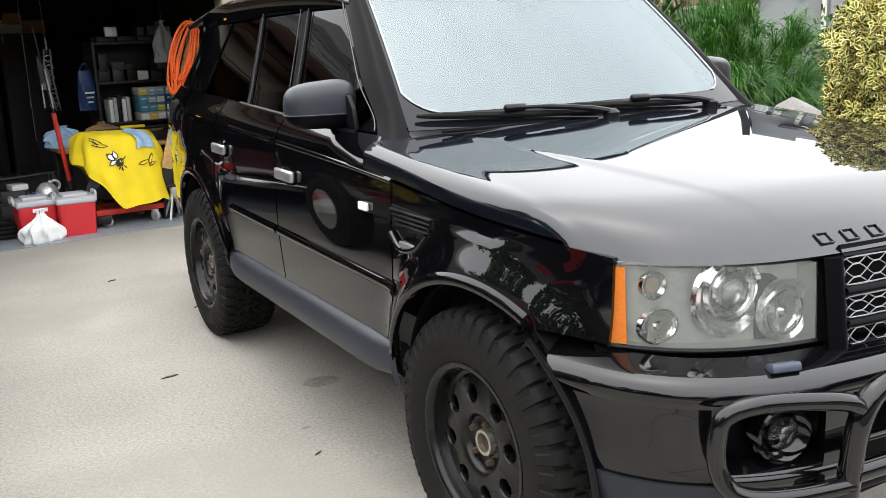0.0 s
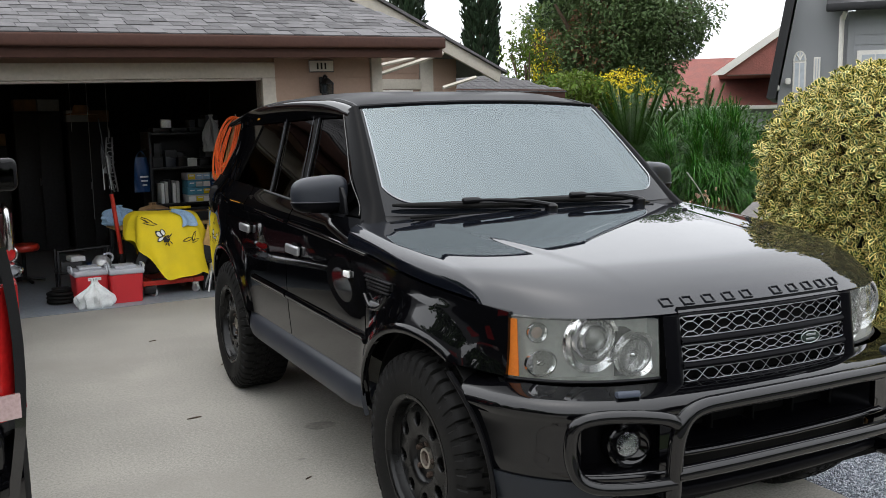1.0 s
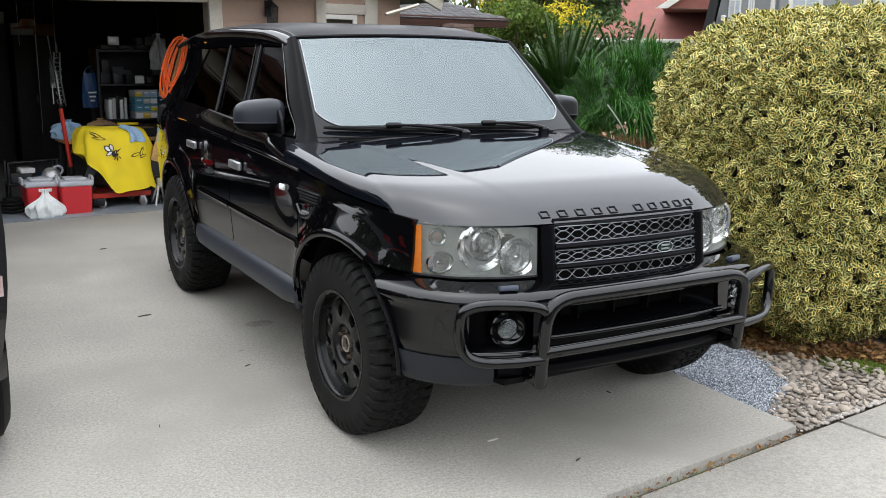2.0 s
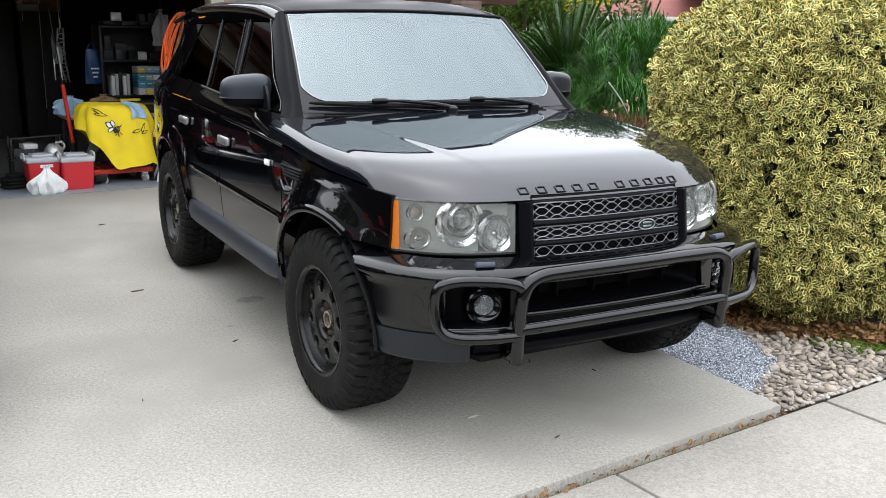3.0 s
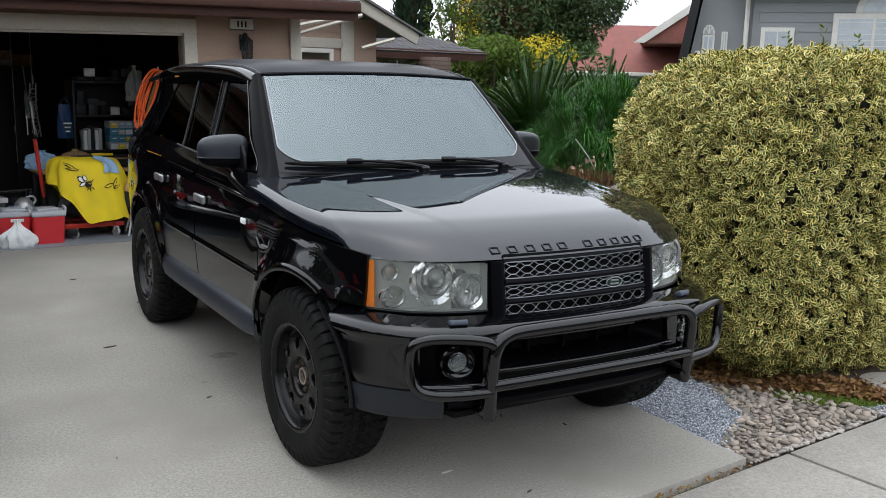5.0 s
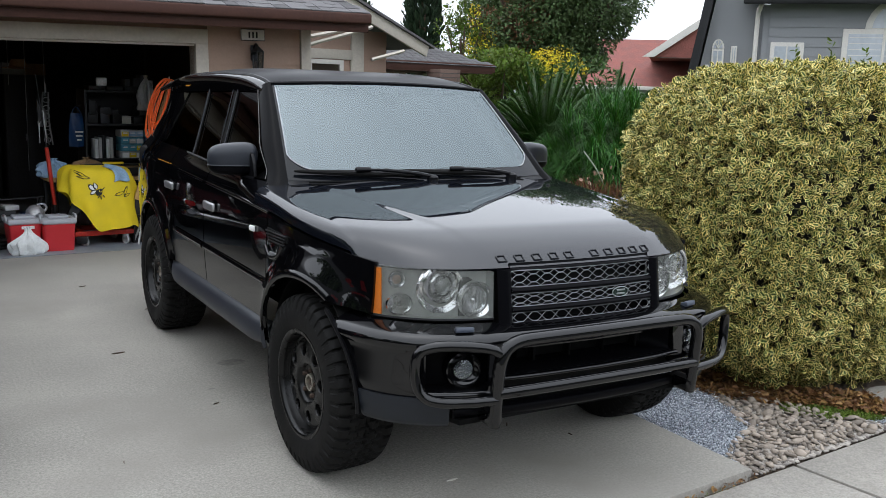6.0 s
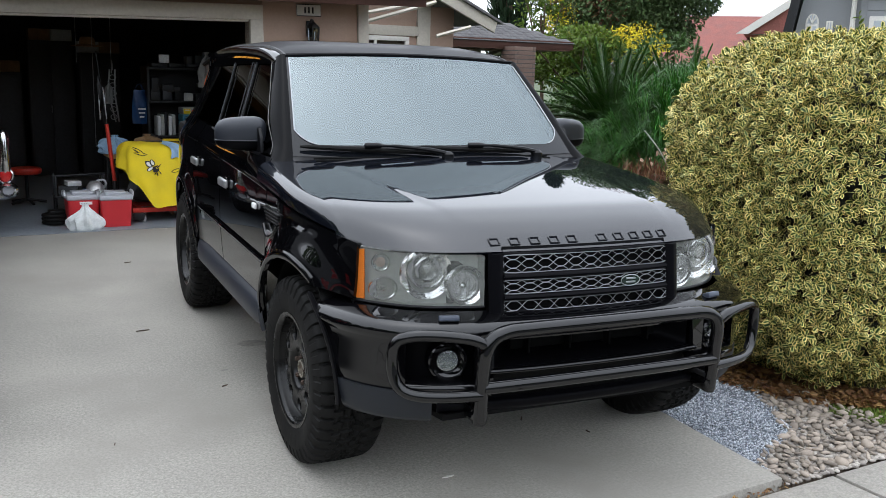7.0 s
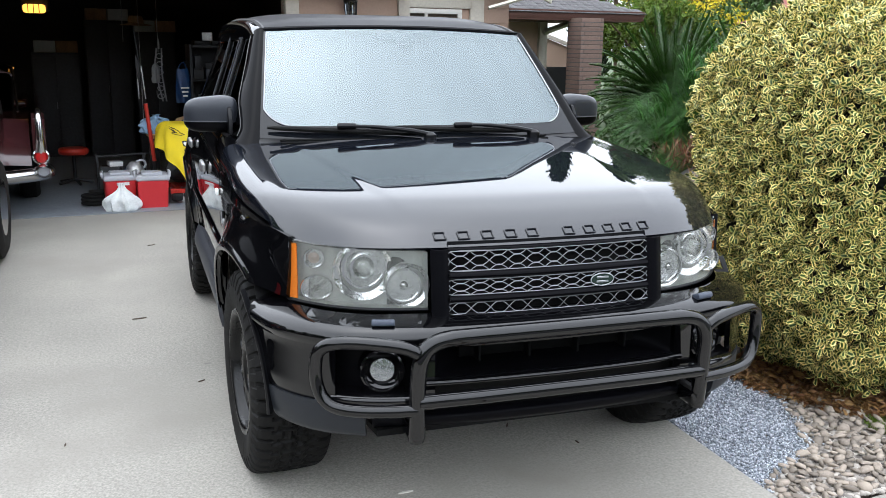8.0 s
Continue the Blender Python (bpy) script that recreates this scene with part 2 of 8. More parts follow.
BRICKM = mat("brown_brick", (0.15, 0.098, 0.078), 0.85, var=0.22, big=4, fine=60, bump=0.4, each=0.35)
WOODM = mat("pale_wood", (0.55, 0.33, 0.13), 0.6, var=0.25, big=3, fine=25, bump=0.2)
COOLR = mat("red_cooler_plastic", (0.56, 0.028, 0.035), 0.4, var=0.08, fine=120, bump=0.05)
COOLG = mat("grey_lid_plastic", (0.42, 0.43, 0.46), 0.45, var=0.08, fine=120, bump=0.05)
BAGM = mat("white_plastic_bag", (0.72, 0.74, 0.73), 0.35, var=0.1, big=12, fine=60, bump=0.3, dist=0.006)
YELL = mat("yellow_cloth", (0.80, 0.60, 0.012), 0.8, var=0.1, big=6, fine=250, bump=0.2, dist=0.002)
BLACKC = mat("black_print", (0.012, 0.012, 0.012), 0.7, var=0.2)
GREYC = mat("grey_print", (0.30, 0.30, 0.29), 0.7, var=0.1)
WHITEC = mat("white_print", (0.78, 0.78, 0.76), 0.7, var=0.05)
BLUEC = mat("blue_cloth", (0.28, 0.42, 0.58), 0.8, var=0.2, big=12, fine=90, bump=0.4)
BLUEB = mat("blue_bag", (0.008, 0.045, 0.14), 0.4, var=0.2, big=10, fine=60, bump=0.3)
REDF = mat("red_tool_paint", (0.50, 0.03, 0.015), 0.4, var=0.2, fine=60)
ORANGE = mat("orange_cable", (0.85, 0.13, 0.02), 0.45, var=0.1, fine=90)
GALV = mat("worn_aluminium", (0.5, 0.5, 0.5), 0.4, metal=0.6, var=0.25, fine=60)
CABM = mat("dark_cabinet_paint", (0.034, 0.036, 0.038), 0.6, var=0.3, big=3, fine=30)
WORNC = mat("worn_chrome", (0.62, 0.62, 0.62), 0.18, metal=1.0, var=0.12, fine=60, bump=0.1)
FRITM = mat("glazed_black_border", (0.006, 0.007, 0.009), 0.3, var=0.2, bump=0.0, coat=1.0, coat_ior=1.33, spec=0.0)
DARKM = mat("dark_metal", (0.016, 0.016, 0.017), 0.5, metal=0.4, var=0.3)
PAPER = mat("paper_box", (0.5, 0.5, 0.47), 0.7, var=0.15, fine=60)
BROWNB = mat("brown_paper", (0.33, 0.2, 0.1), 0.8, var=0.25, big=10, fine=60, bump=0.3)
TEAL = mat("teal_box", (0.08, 0.3, 0.42), 0.6, var=0.2)
BARK = mat("bark", (0.09, 0.06, 0.04), 0.9, var=0.4, big=6, fine=50, bump=0.6, dist=0.01)
ROCKM = mat("river_pebble", (0.285, 0.240, 0.195), 0.75, var=0.3, big=9, fine=120, bump=0.2, each=1.3)
BOULD = mat("grey_boulder", (0.17, 0.16, 0.15), 0.85, var=0.3, big=4, fine=50, bump=0.6, dist=0.01)
DEADL = leafmat("dead_leaves", (0.30, 0.165, 0.07), (0.21, 0.11, 0.045))
HEDGEL = leafmat("variegated_leaves", (0.034, 0.078, 0.011), (0.86, 0.74, 0.26), edge=0.62, low=0.5, see_through=0.08, warm=0.518, cool=0.48)
TREEL = leafmat("tree_leaves", (0.062, 0.105, 0.038), (0.115, 0.165, 0.062))
RUSTL = leafmat("rusty_leaves", (0.16, 0.075, 0.04), (0.12, 0.06, 0.03))
LEMONL = leafmat("yellow_green_leaves", (0.07, 0.125, 0.015), (0.13, 0.18, 0.025))
YFLOW = leafmat("yellow_flowers", (0.72, 0.58, 0.03), (0.66, 0.55, 0.05))
PINKF = leafmat("pale_pink_flowers", (0.55, 0.33, 0.24), (0.62, 0.45, 0.36))
PALML = leafmat("cycad_leaves", (0.030, 0.075, 0.012), (0.070, 0.14, 0.024))
GRASSL = leafmat("long_grass_leaves", (0.024, 0.095, 0.011), (0.08, 0.20, 0.026))
CYPL = leafmat("cypress_leaves", (0.02, 0.035, 0.02), (0.03, 0.05, 0.025))
MOSSM = leafmat("moss_tufts", (0.13, 0.19, 0.03), (0.18, 0.24, 0.045))
SHADL = leafmat("dark_shrub_leaves", (0.035, 0.075, 0.016), (0.06, 0.11, 0.026))


# ---- mesh helpers ----
def finish(name, bm, material, sharp=38):
    me = bpy.data.meshes.new(name)
    bmesh.ops.recalc_face_normals(bm, faces=bm.faces)
    bm.to_mesh(me)
    bm.free()
    me.polygons.foreach_set("use_smooth", [True] * len(me.polygons))
    me.set_sharp_from_angle(angle=radians(sharp))
    me.materials.append(material)
    return me


def part(name, bm, material, parent, label="", sharp=38):
    """Links a bmesh as one mesh object under a thing or a part."""
    ob = new(name, finish(name, bm, material, sharp))
    ob.parent = parent
    if label:
        tagged(ob, label)
    return ob


def solid(name, bm, material, label, category, group="", kind="", m=None, sharp=38):
    ob = new(name, finish(name, bm, material, sharp))
    if m is not None:
        ob.matrix_basis = m
    return tagged(ob, label, category, group, kind)


def thing(name, label, category, m=None, group="", kind=""):
    ob = new(name)
    ob.empty_display_size = 0.1
    if m is not None:
        ob.matrix_basis = m
    return tagged(ob, label, category, group, kind)


def box(c, s, bevel=0.0, seg=2, m=None, bm=None):
    own = bmesh.new()
    bmesh.ops.create_cube(own, size=1, matrix=Matrix.Translation(c) @ Matrix.Diagonal((*s, 1)))
    if bevel:
        bmesh.ops.bevel(own, geom=own.edges[:], offset=min(bevel, 0.45 * min(s)), segments=seg, profile=0.5, affect="EDGES")
    if m is not None:
        own.transform(m)
    return join(bm, own)


def join(bm, own):
    if bm is None:
        return own
    me = bpy.data.meshes.new("tmp")
    own.to_mesh(me)
    own.free()
    bm.from_mesh(me)
    bpy.data.meshes.remove(me)
    return bm


def grid(fn, nu, nv, thick=0.0, bm=None, closed=False):
    """A patch from fn(u, v), with u and v from 0 to 1; thick: turned-in rim depth along the normal."""
    own = bmesh.new()
    vs = [[own.verts.new(fn(i / nu, j / nv)) for j in range(nv + 1)] for i in range(nu + (0 if closed else 1))]
    k = len(vs)
    for i in range(nu):
        for j in range(nv):
            a, b = vs[i], vs[(i + 1) % k]
            try:
                own.faces.new((a[j], b[j], b[j + 1], a[j + 1]))
            except ValueError:
                pass
    bmesh.ops.remove_doubles(own, verts=own.verts, dist=1e-5)
    if thick:
        bmesh.ops.recalc_face_normals(own, faces=own.faces)
        bmesh.ops.solidify(own, geom=own.faces[:], thickness=thick)
    return join(bm, own)


def smooth_path(pts, n=8, closed=False):
    """A Catmull-Rom line through the points."""
    p = [Vector(q) for q in pts]
    out = []
    k = len(p)
    for i in range(k if closed else k - 1):
        a = p[(i - 1) % k] if closed or i > 0 else p[0]
        b, c = p[i], p[(i + 1) % k]
        d = p[(i + 2) % k] if closed or i + 2 < k else p[-1]
        for j in range(n):
            t = j / n
            out.append(0.5 * ((2 * b) + (c - a) * t + (2 * a - 5 * b + 4 * c - d) * t * t + (3 * b - a - 3 * c + d) * t ** 3))
    if not closed:
        out.append(p[-1])
    return out


def tube(pts, r, seg=10, closed=False, bm=None, squash=1.0):
    own = bmesh.new()
    p = [Vector(q) for q in pts]
    k = len(p)
    rings = []
    up = None
    for i in range(k):
        a = p[(i - 1) % k] if closed or i else p[i]
        b = p[(i + 1) % k] if closed or i < k - 1 else p[i]
        d = (b - a).normalized()
        if up is None:
            up = Vector((0, 0, 1)) if abs(d.z) < 0.9 else Vector((1, 0, 0))
        side = d.cross(up).normalized()
        up = side.cross(d).normalized()
        rr = r[i] if isinstance(r, (list, tuple)) else r
        rings.append([own.verts.new(p[i] + rr * (math.cos(2 * math.pi * j / seg) * side + squash * math.sin(2 * math.pi * j / seg) * up)) for j in range(seg)])
    for i in range(k if closed else k - 1):
        a, b = rings[i], rings[(i + 1) % k]
        for j in range(seg):
            own.faces.new((a[j], a[(j + 1) % seg], b[(j + 1) % seg], b[j]))
    if not closed:
        own.faces.new(rings[0][::-1]); own.faces.new(rings[-1])
    return join(bm, own)


def lathe(profile, seg=32, axis="z", m=None, bm=None, caps=True):
    """Turns (radius, height) pairs round an axis."""
    own = bmesh.new()
    rings = []
    for r, h in profile:
        ring = []
        for j in range(seg):
            a = 2 * math.pi * j / seg
            c, s = r * math.cos(a), r * math.sin(a)
            ring.append(own.verts.new((c, s, h) if axis == "z" else (h, c, s) if axis == "x" else (s, h, c)))
        rings.append(ring)
    for a, b in zip(rings, rings[1:]):
        for j in range(seg):
            own.faces.new((a[j], a[(j + 1) % seg], b[(j + 1) % seg], b[j]))
    if caps:
        own.faces.new(rings[0][::-1]); own.faces.new(rings[-1])
    bmesh.ops.remove_doubles(own, verts=own.verts, dist=1e-6)
    if m is not None:
        own.transform(m)
    return join(bm, own)


def prism(pts, h0, h1, axis="z", bevel=0.0, bm=None):
    """A flat outline drawn out between two heights. axis z: (x, y); y: (x, z); x: (y, z)."""
    own = bmesh.new()
    def at(p, h):
        return (p[0], p[1], h) if axis == "z" else (p[0], h, p[1]) if axis == "y" else (h, p[0], p[1])
    a = [own.verts.new(at(p, h0)) for p in pts]
    b = [own.verts.new(at(p, h1)) for p in pts]
    own.faces.new(a[::-1]); own.faces.new(b)
    for i in range(len(pts)):
        j = (i + 1) % len(pts)
        own.faces.new((a[i], a[j], b[j], b[i]))
    if bevel:
        bmesh.ops.bevel(own, geom=own.edges[:], offset=bevel, segments=2, profile=0.5, affect="EDGES")
    return join(bm, own)


def np_mesh(name, verts, faces, material, uv=None, smooth=False):
    """A large mesh from arrays; all faces have the same number of corners."""
    verts, faces = np.asarray(verts, dtype=np.float32), np.asarray(faces, dtype=np.int32)
    me = bpy.data.meshes.new(name)
    nf, k = faces.shape
    me.vertices.add(len(verts)); me.vertices.foreach_set("co", verts.ravel())
    me.loops.add(nf * k); me.loops.foreach_set("vertex_index", faces.ravel())
    me.polygons.add(nf)
    me.polygons.foreach_set("loop_start", np.arange(0, nf * k, k, dtype=np.int32))
    me.update(calc_edges=True)
    if uv is not None:
        layer = me.uv_layers.new(name="UVMap")
        layer.data.foreach_set("uv", np.asarray(uv, dtype=np.float32)[faces.ravel()].ravel())
    if smooth:
        me.polygons.foreach_set("use_smooth", [True] * nf)
    me.materials.append(material)
    me.validate()
    return me


def frames_for(n, tangent):
    """Side and normal vectors for unit directions n (leaf length axes), given rough normals."""
    side = np.cross(n, tangent)
    side /= np.linalg.norm(side, axis=1, keepdims=True) + 1e-9
    nor = np.cross(side, n)
    return side, nor


def leaf_cloud(pos, axis, normal, length, width, fold=0.25):
    """Folded six-cornered leaves: arrays of places, length axes and normals. Returns verts, quads, uv."""
    k = len(pos)
    side, nor = frames_for(axis, normal)
    L, Wd = length[:, None], width[:, None]
    base, tip = pos, pos + axis * L
    m1, m2 = pos + axis * L * 0.34, pos + axis * L * 0.74
    l1 = m1 + side * Wd * 0.42 + nor * Wd * fold; r1 = m1 - side * Wd * 0.42 + nor * Wd * fold
    l2 = m2 + side * Wd * 0.47 + nor * Wd * fold; r2 = m2 - side * Wd * 0.47 + nor * Wd * fold
    tip = tip - nor * L * 0.08
    v = np.stack([base, tip, l1, l2, r1, r2, m1, m2], axis=1).reshape(-1, 3)
    o = (np.arange(k) * 8)[:, None]
    q = np.concatenate([o + np.array([[0, 6, 2, 2]]), o + np.array([[6, 7, 3, 2]]), o + np.array([[7, 1, 3, 3]]),
                        o + np.array([[0, 4, 6, 6]]), o + np.array([[4, 5, 7, 6]]), o + np.array([[5, 1, 7, 7]])])
    tri = np.concatenate([o + np.array([[0, 6, 2]]), o + np.array([[6, 7, 2]]), o + np.array([[7, 3, 2]]), o + np.array([[7, 1, 3]]),
                          o + np.array([[0, 4, 6]]), o + np.array([[4, 7, 6]]), o + np.array([[4, 5, 7]]), o + np.array([[5, 1, 7]])])
    u = np.tile(np.array([0.75, 1.0, 1.0, 1.0, 1.0, 1.0, 0.0, 0.1]), k)
    return v, tri, np.stack([u, np.zeros_like(u)], axis=1)


def unit(a):
    return a / (np.linalg.norm(a, axis=-1, keepdims=True) + 1e-9)

# ---- ground, drive and pavement ----
gm = bmesh.new()
bmesh.ops.create_grid(gm, x_segments=8, y_segments=8, size=250)
solid("ground", gm, LAWN, "flat garden and lawn ground out to the horizon", "ground", kind="structure", m=Matrix.Translation((0, 0, -0.10)))


def kerb_y(x):
    """The line where drive and pavement meet."""
    return -0.995 + 0.098 * (x - 0.25)


drive = prism([(0.93, kerb_y(0.93)), (0.93, 6.05), (1.2, 6.12), (1.2, 6.16), (-9.0, 5.25), (-9.0, kerb_y(-9))], -0.18, 0.0, bevel=0.007)
solid("driveway", drive, CONC, "pale worn concrete drive with small stains", "driveway", kind="structure")
pav = thing("pavement", "row of pale concrete pavement slabs along the drive", "pavement", kind="structure")
ang = math.atan(0.098)
for k in range(-7, 6):
    xa = -0.12 + 1.37 * k
    sl = box((0, 0, 0), (1.358, 1.50, 0.14), 0.008, 2)
    me = finish("slab", sl, CONC2)
    ob = new("slab", me)
    ob.parent = pav
    ob.matrix_basis = pose(xa + 0.685 + 0.075 - 0.02, kerb_y(xa + 0.685) - 0.02 - 0.755, -0.105 + 0.0015 * ((k * 37) % 3 - 1), 0, 0, math.degrees(ang))
gap = prism([(4, kerb_y(4) + 0.02), (4, kerb_y(4) - 1.6), (-9, kerb_y(-9) - 1.6), (-9, kerb_y(-9) + 0.02)], -0.17, -0.055)
solid("pavement_bed", gap, SOIL, "dark soil in the joints of the pavement", "soil", kind="structure")
road = prism([(-60, kerb_y(-60) - 1.95), (60, kerb_y(60) - 1.95), (60, kerb_y(60) - 11), (-60, kerb_y(-60) - 11)], -0.3, -0.09)
solid("road", road, ASPH, "dark asphalt street", "road", kind="structure")
bed = prism([(0.90, kerb_y(0.9) - 0.0), (6, kerb_y(6)), (9, 9), (0.90, 6.0)], -0.16, -0.035)
solid("planting_bed", bed, SOIL, "bare brown soil bed beside the drive", "soil", kind="structure")

# ---- the house with the open garage; u along its front, v inwards ----
HM = pose(0.85, 5.95, 0, 0, -1.3, 5)


def h_struct(name, bm, material, label, cat):
    return solid(name, bm, material, label, cat, kind="structure", m=HM)


h_struct("floor", prism([(-6.4, 0.12), (0.6, 0.12), (0.6, 7.0), (-6.4, 7.0)], -0.15, 0.004), GFLOOR, "blue-grey painted garage floor", "floor").matrix_basis = pose(0.85, 5.95, 0, 0, 0, 5)
OP0, OP1, OPZ = -5.62, -0.605, 2.118
h_struct("wall_east", box((0.55, 3.55, 1.15), (0.16, 6.9, 2.5)), GWALL, "garage side wall, its unlit darkness put into the colour", "wall")
h_struct("wall_west", box((-6.4, 3.55, 1.15), (0.16, 6.9, 2.5)), GWALL, "garage side wall, its unlit darkness put into the colour", "wall")
h_struct("wall_north", box((-2.95, 7.0, 1.2), (7.0, 0.16, 2.7)), GWALL, "garage back wall, its unlit darkness put into the colour", "wall")
h_struct("ceiling", box((-2.95, 3.5, 2.43), (7.1, 7.2, 0.10)), GWALL, "garage ceiling, its unlit darkness put into the colour", "ceiling")
front = box((-2.95 + 0.0, 0.075, 2.27), (7.16, 0.12, 0.34))
box(((OP1 + 0.68) / 2, 0.075, 1.05), (0.68 - OP1, 0.12, 2.12), bm=front)
box(((OP0 - 6.48) / 2, 0.075, 1.05), (OP0 + 6.48, 0.12, 2.12), bm=front)
wall_s = h_struct("wall_south", front, SIDING, "tan lap-sided garage front wall round the open door", "wall")
trim = box(((OP0 + OP1) / 2 - 0.0175, -0.008, OPZ + 0.072), (OP1 - OP0 + 0.305, 0.06, 0.144), 0.005)
box((OP1 + 0.0675, -0.008, OPZ / 2 - 0.01), (0.135, 0.06, OPZ + 0.02), 0.005, bm=trim)
box((OP0 - 0.085, -0.008, OPZ / 2 - 0.01), (0.17, 0.06, OPZ + 0.02), 0.005, bm=trim)
box((OP1 + 0.010, 0.07, OPZ / 2), (0.02, 0.15, OPZ), 0.003, bm=trim)
box(((OP0 + OP1) / 2, 0.07, OPZ - 0.012), (OP1 - OP0, 0.15, 0.02), 0.003, bm=trim)
h_struct("trim", trim, TRIMP, "cream painted frame round the garage opening", "door frame")
h_struct("corner_trim", box((0.640, -0.022, 1.2), (0.12, 0.045, 2.45), 0.004), TRIMP, "cream corner board", "trim")

# roof over the garage: fascia, soffit, sheathing
FZ0, FZ1, FV = 2.275, 2.47, -0.50
roofp = math.radians(20)
fas = box((-2.9, FV, (FZ0 + FZ1) / 2), (8.1, 0.03, FZ1 - FZ0), 0.004)
box((-2.9, FV - 0.05, FZ1 - 0.055), (8.1, 0.085, 0.11), 0.02, 3, bm=fas)
h_struct("fascia", fas, FASCIA, "brown gutter and fascia board", "gutter")
h_struct("soffit", box((-2.9, (FV - 0.02) / 2 + 0.0, FZ0 + 0.05), (8.0, 0.50, 0.02)), SIDING, "tan eaves soffit", "soffit")
sheath = prism([(FV - 0.06, FZ1 - 0.01), (3.4, FZ1 - 0.01 + 3.96 * math.tan(roofp)), (3.4, FZ1 - 0.09 + 3.96 * math.tan(roofp)), (FV - 0.06, FZ1 - 0.06)], -7.0, 1.14, "x")
for v in sheath.verts:
    if v.co.x > 1 and v.co.y > 2:
        v.co.x -= 1.0
roof_g = h_struct("roof", sheath, SHINGLEJ, "grey shingle roof above the garage", "roof")

# ---- the black off-road car: its front axle is the origin, its nose points to -y ----
def lerp(a, b, t):
    return a + (b - a) * t


def curve1(x, xs, ys):
    """A smooth line through (xs, ys)."""
    x = min(max(x, xs[0]), xs[-1])
    for i in range(len(xs) - 1):
        if x <= xs[i + 1]:
            t = (x - xs[i]) / (xs[i + 1] - xs[i])
            m0 = (ys[i + 1] - ys[max(i - 1, 0)]) / (xs[i + 1] - xs[max(i - 1, 0)])
            m1 = (ys[min(i + 2, len(ys) - 1)] - ys[i]) / (xs[min(i + 2, len(xs) - 1)] - xs[i])
            h = xs[i + 1] - xs[i]
            return (2 * t ** 3 - 3 * t * t + 1) * ys[i] + (t ** 3 - 2 * t * t + t) * h * m0 + (3 * t * t - 2 * t ** 3) * ys[i + 1] + (t ** 3 - t * t) * h * m1
    return ys[-1]


ARCH_F, ARCH_R, ARCH_RAD = (-0.04, 0.415), (2.745, 0.415), 0.475
Z_SIDE, W_SIDE = [0.40, 0.50, 0.60, 0.76, 0.95, 1.10, 1.19, 1.245, 1.29, 1.35, 1.55, 1.68, 1.76], [0.915, 0.94, 0.95, 0.962, 0.964, 0.955, 0.936, 0.897, 0.872, 0.848, 0.772, 0.724, 0.68]


def half_width(y, z):
    w = curve1(z, Z_SIDE, W_SIDE)
    if y < 0.25:
        w *= 1 - 0.125 * ((0.25 - y) / 0.72) ** 2
    if y > 2.7:
        w *= 1 - (0.16 + 0.10 * min(1, max(0, (z - 1.2) / 0.3))) * ((y - 2.7) / 1.2) ** 1.6
    if z > shut(y) and y < 0.95:
        w -= 0.75 * (z - shut(y)) * min(1, (0.95 - y) / 0.5) * max(0.0, min(1, (1.42 - z) / 0.15))
    for cy, cz in (ARCH_F, ARCH_R):
        r = math.hypot(y - cy, z - cz)
        if z < 1.02:
            amp = 0.055 * (math.exp(-(y - 0.40) / 0.12) if y > 0.40 else 1) if cy < 1 else 0.028
            w += amp * math.exp(-((r - ARCH_RAD + 0.005) / 0.10) ** 2)
    return w


def nose(x):
    """The y of the front face over the half width x, at headlight height."""
    return -0.755 + 0.16 * x * x + 0.52 * x ** 6


SHUT = ([-0.50, -0.1, 0.45, 1.5, 2.8, 3.9], [1.028, 1.062, 1.112, 1.150, 1.184, 1.19])


def shut(y):
    return curve1(y, *SHUT)


def arch_z(y, c):
    d = ARCH_RAD ** 2 - (y - c[0]) ** 2
    return c[1] + math.sqrt(d) if d > 0 else 0


def panel(y0, y1, low, high, nu=14, nv=12, out=0.0, thick=0.018, bm=None, side=-1):
    """A side panel between y0 and y1, from low(y) to high(y), on the flank."""
    def fn(u, v):
        y = lerp(y0, y1, u)
        z = lerp(low(y), high(y), v)
        return (side * (half_width(y, z) + out), y, z)
    return grid(fn, nu, nv, thick, bm)


def both(name, build, material, parent, label="", sharp=38):
    """A part on each flank."""
    obs = []
    for side in (-1, 1):
        obs.append(part(name, build(side), material, parent, label, sharp))
    return obs


car = thing("car", "black four-door off-road car with a bull bar and chunky tyres", "car")

# shell behind the outer panels, so that no gap shows daylight
inner = box((0, 1.50, 0.78), (1.66, 3.9, 0.36), 0.04)
box((0, 2.25, 1.08), (1.74, 2.7, 0.30), 0.04, bm=inner)
box((0, -0.15, 0.82), (1.10, 1.0, 0.32), 0.03, bm=inner)
part("underbody", inner, DARKIN, car)

# bonnet with wrapped-over sides
V_H = ([0, 0.25, 0.5, 0.75, 0.81, 0.86, 0.91, 0.955, 1.0], [1.240, 1.211, 1.180, 1.148, 1.137, 1.119, 1.094, 1.061, 1.018])


HOODX = 0.862


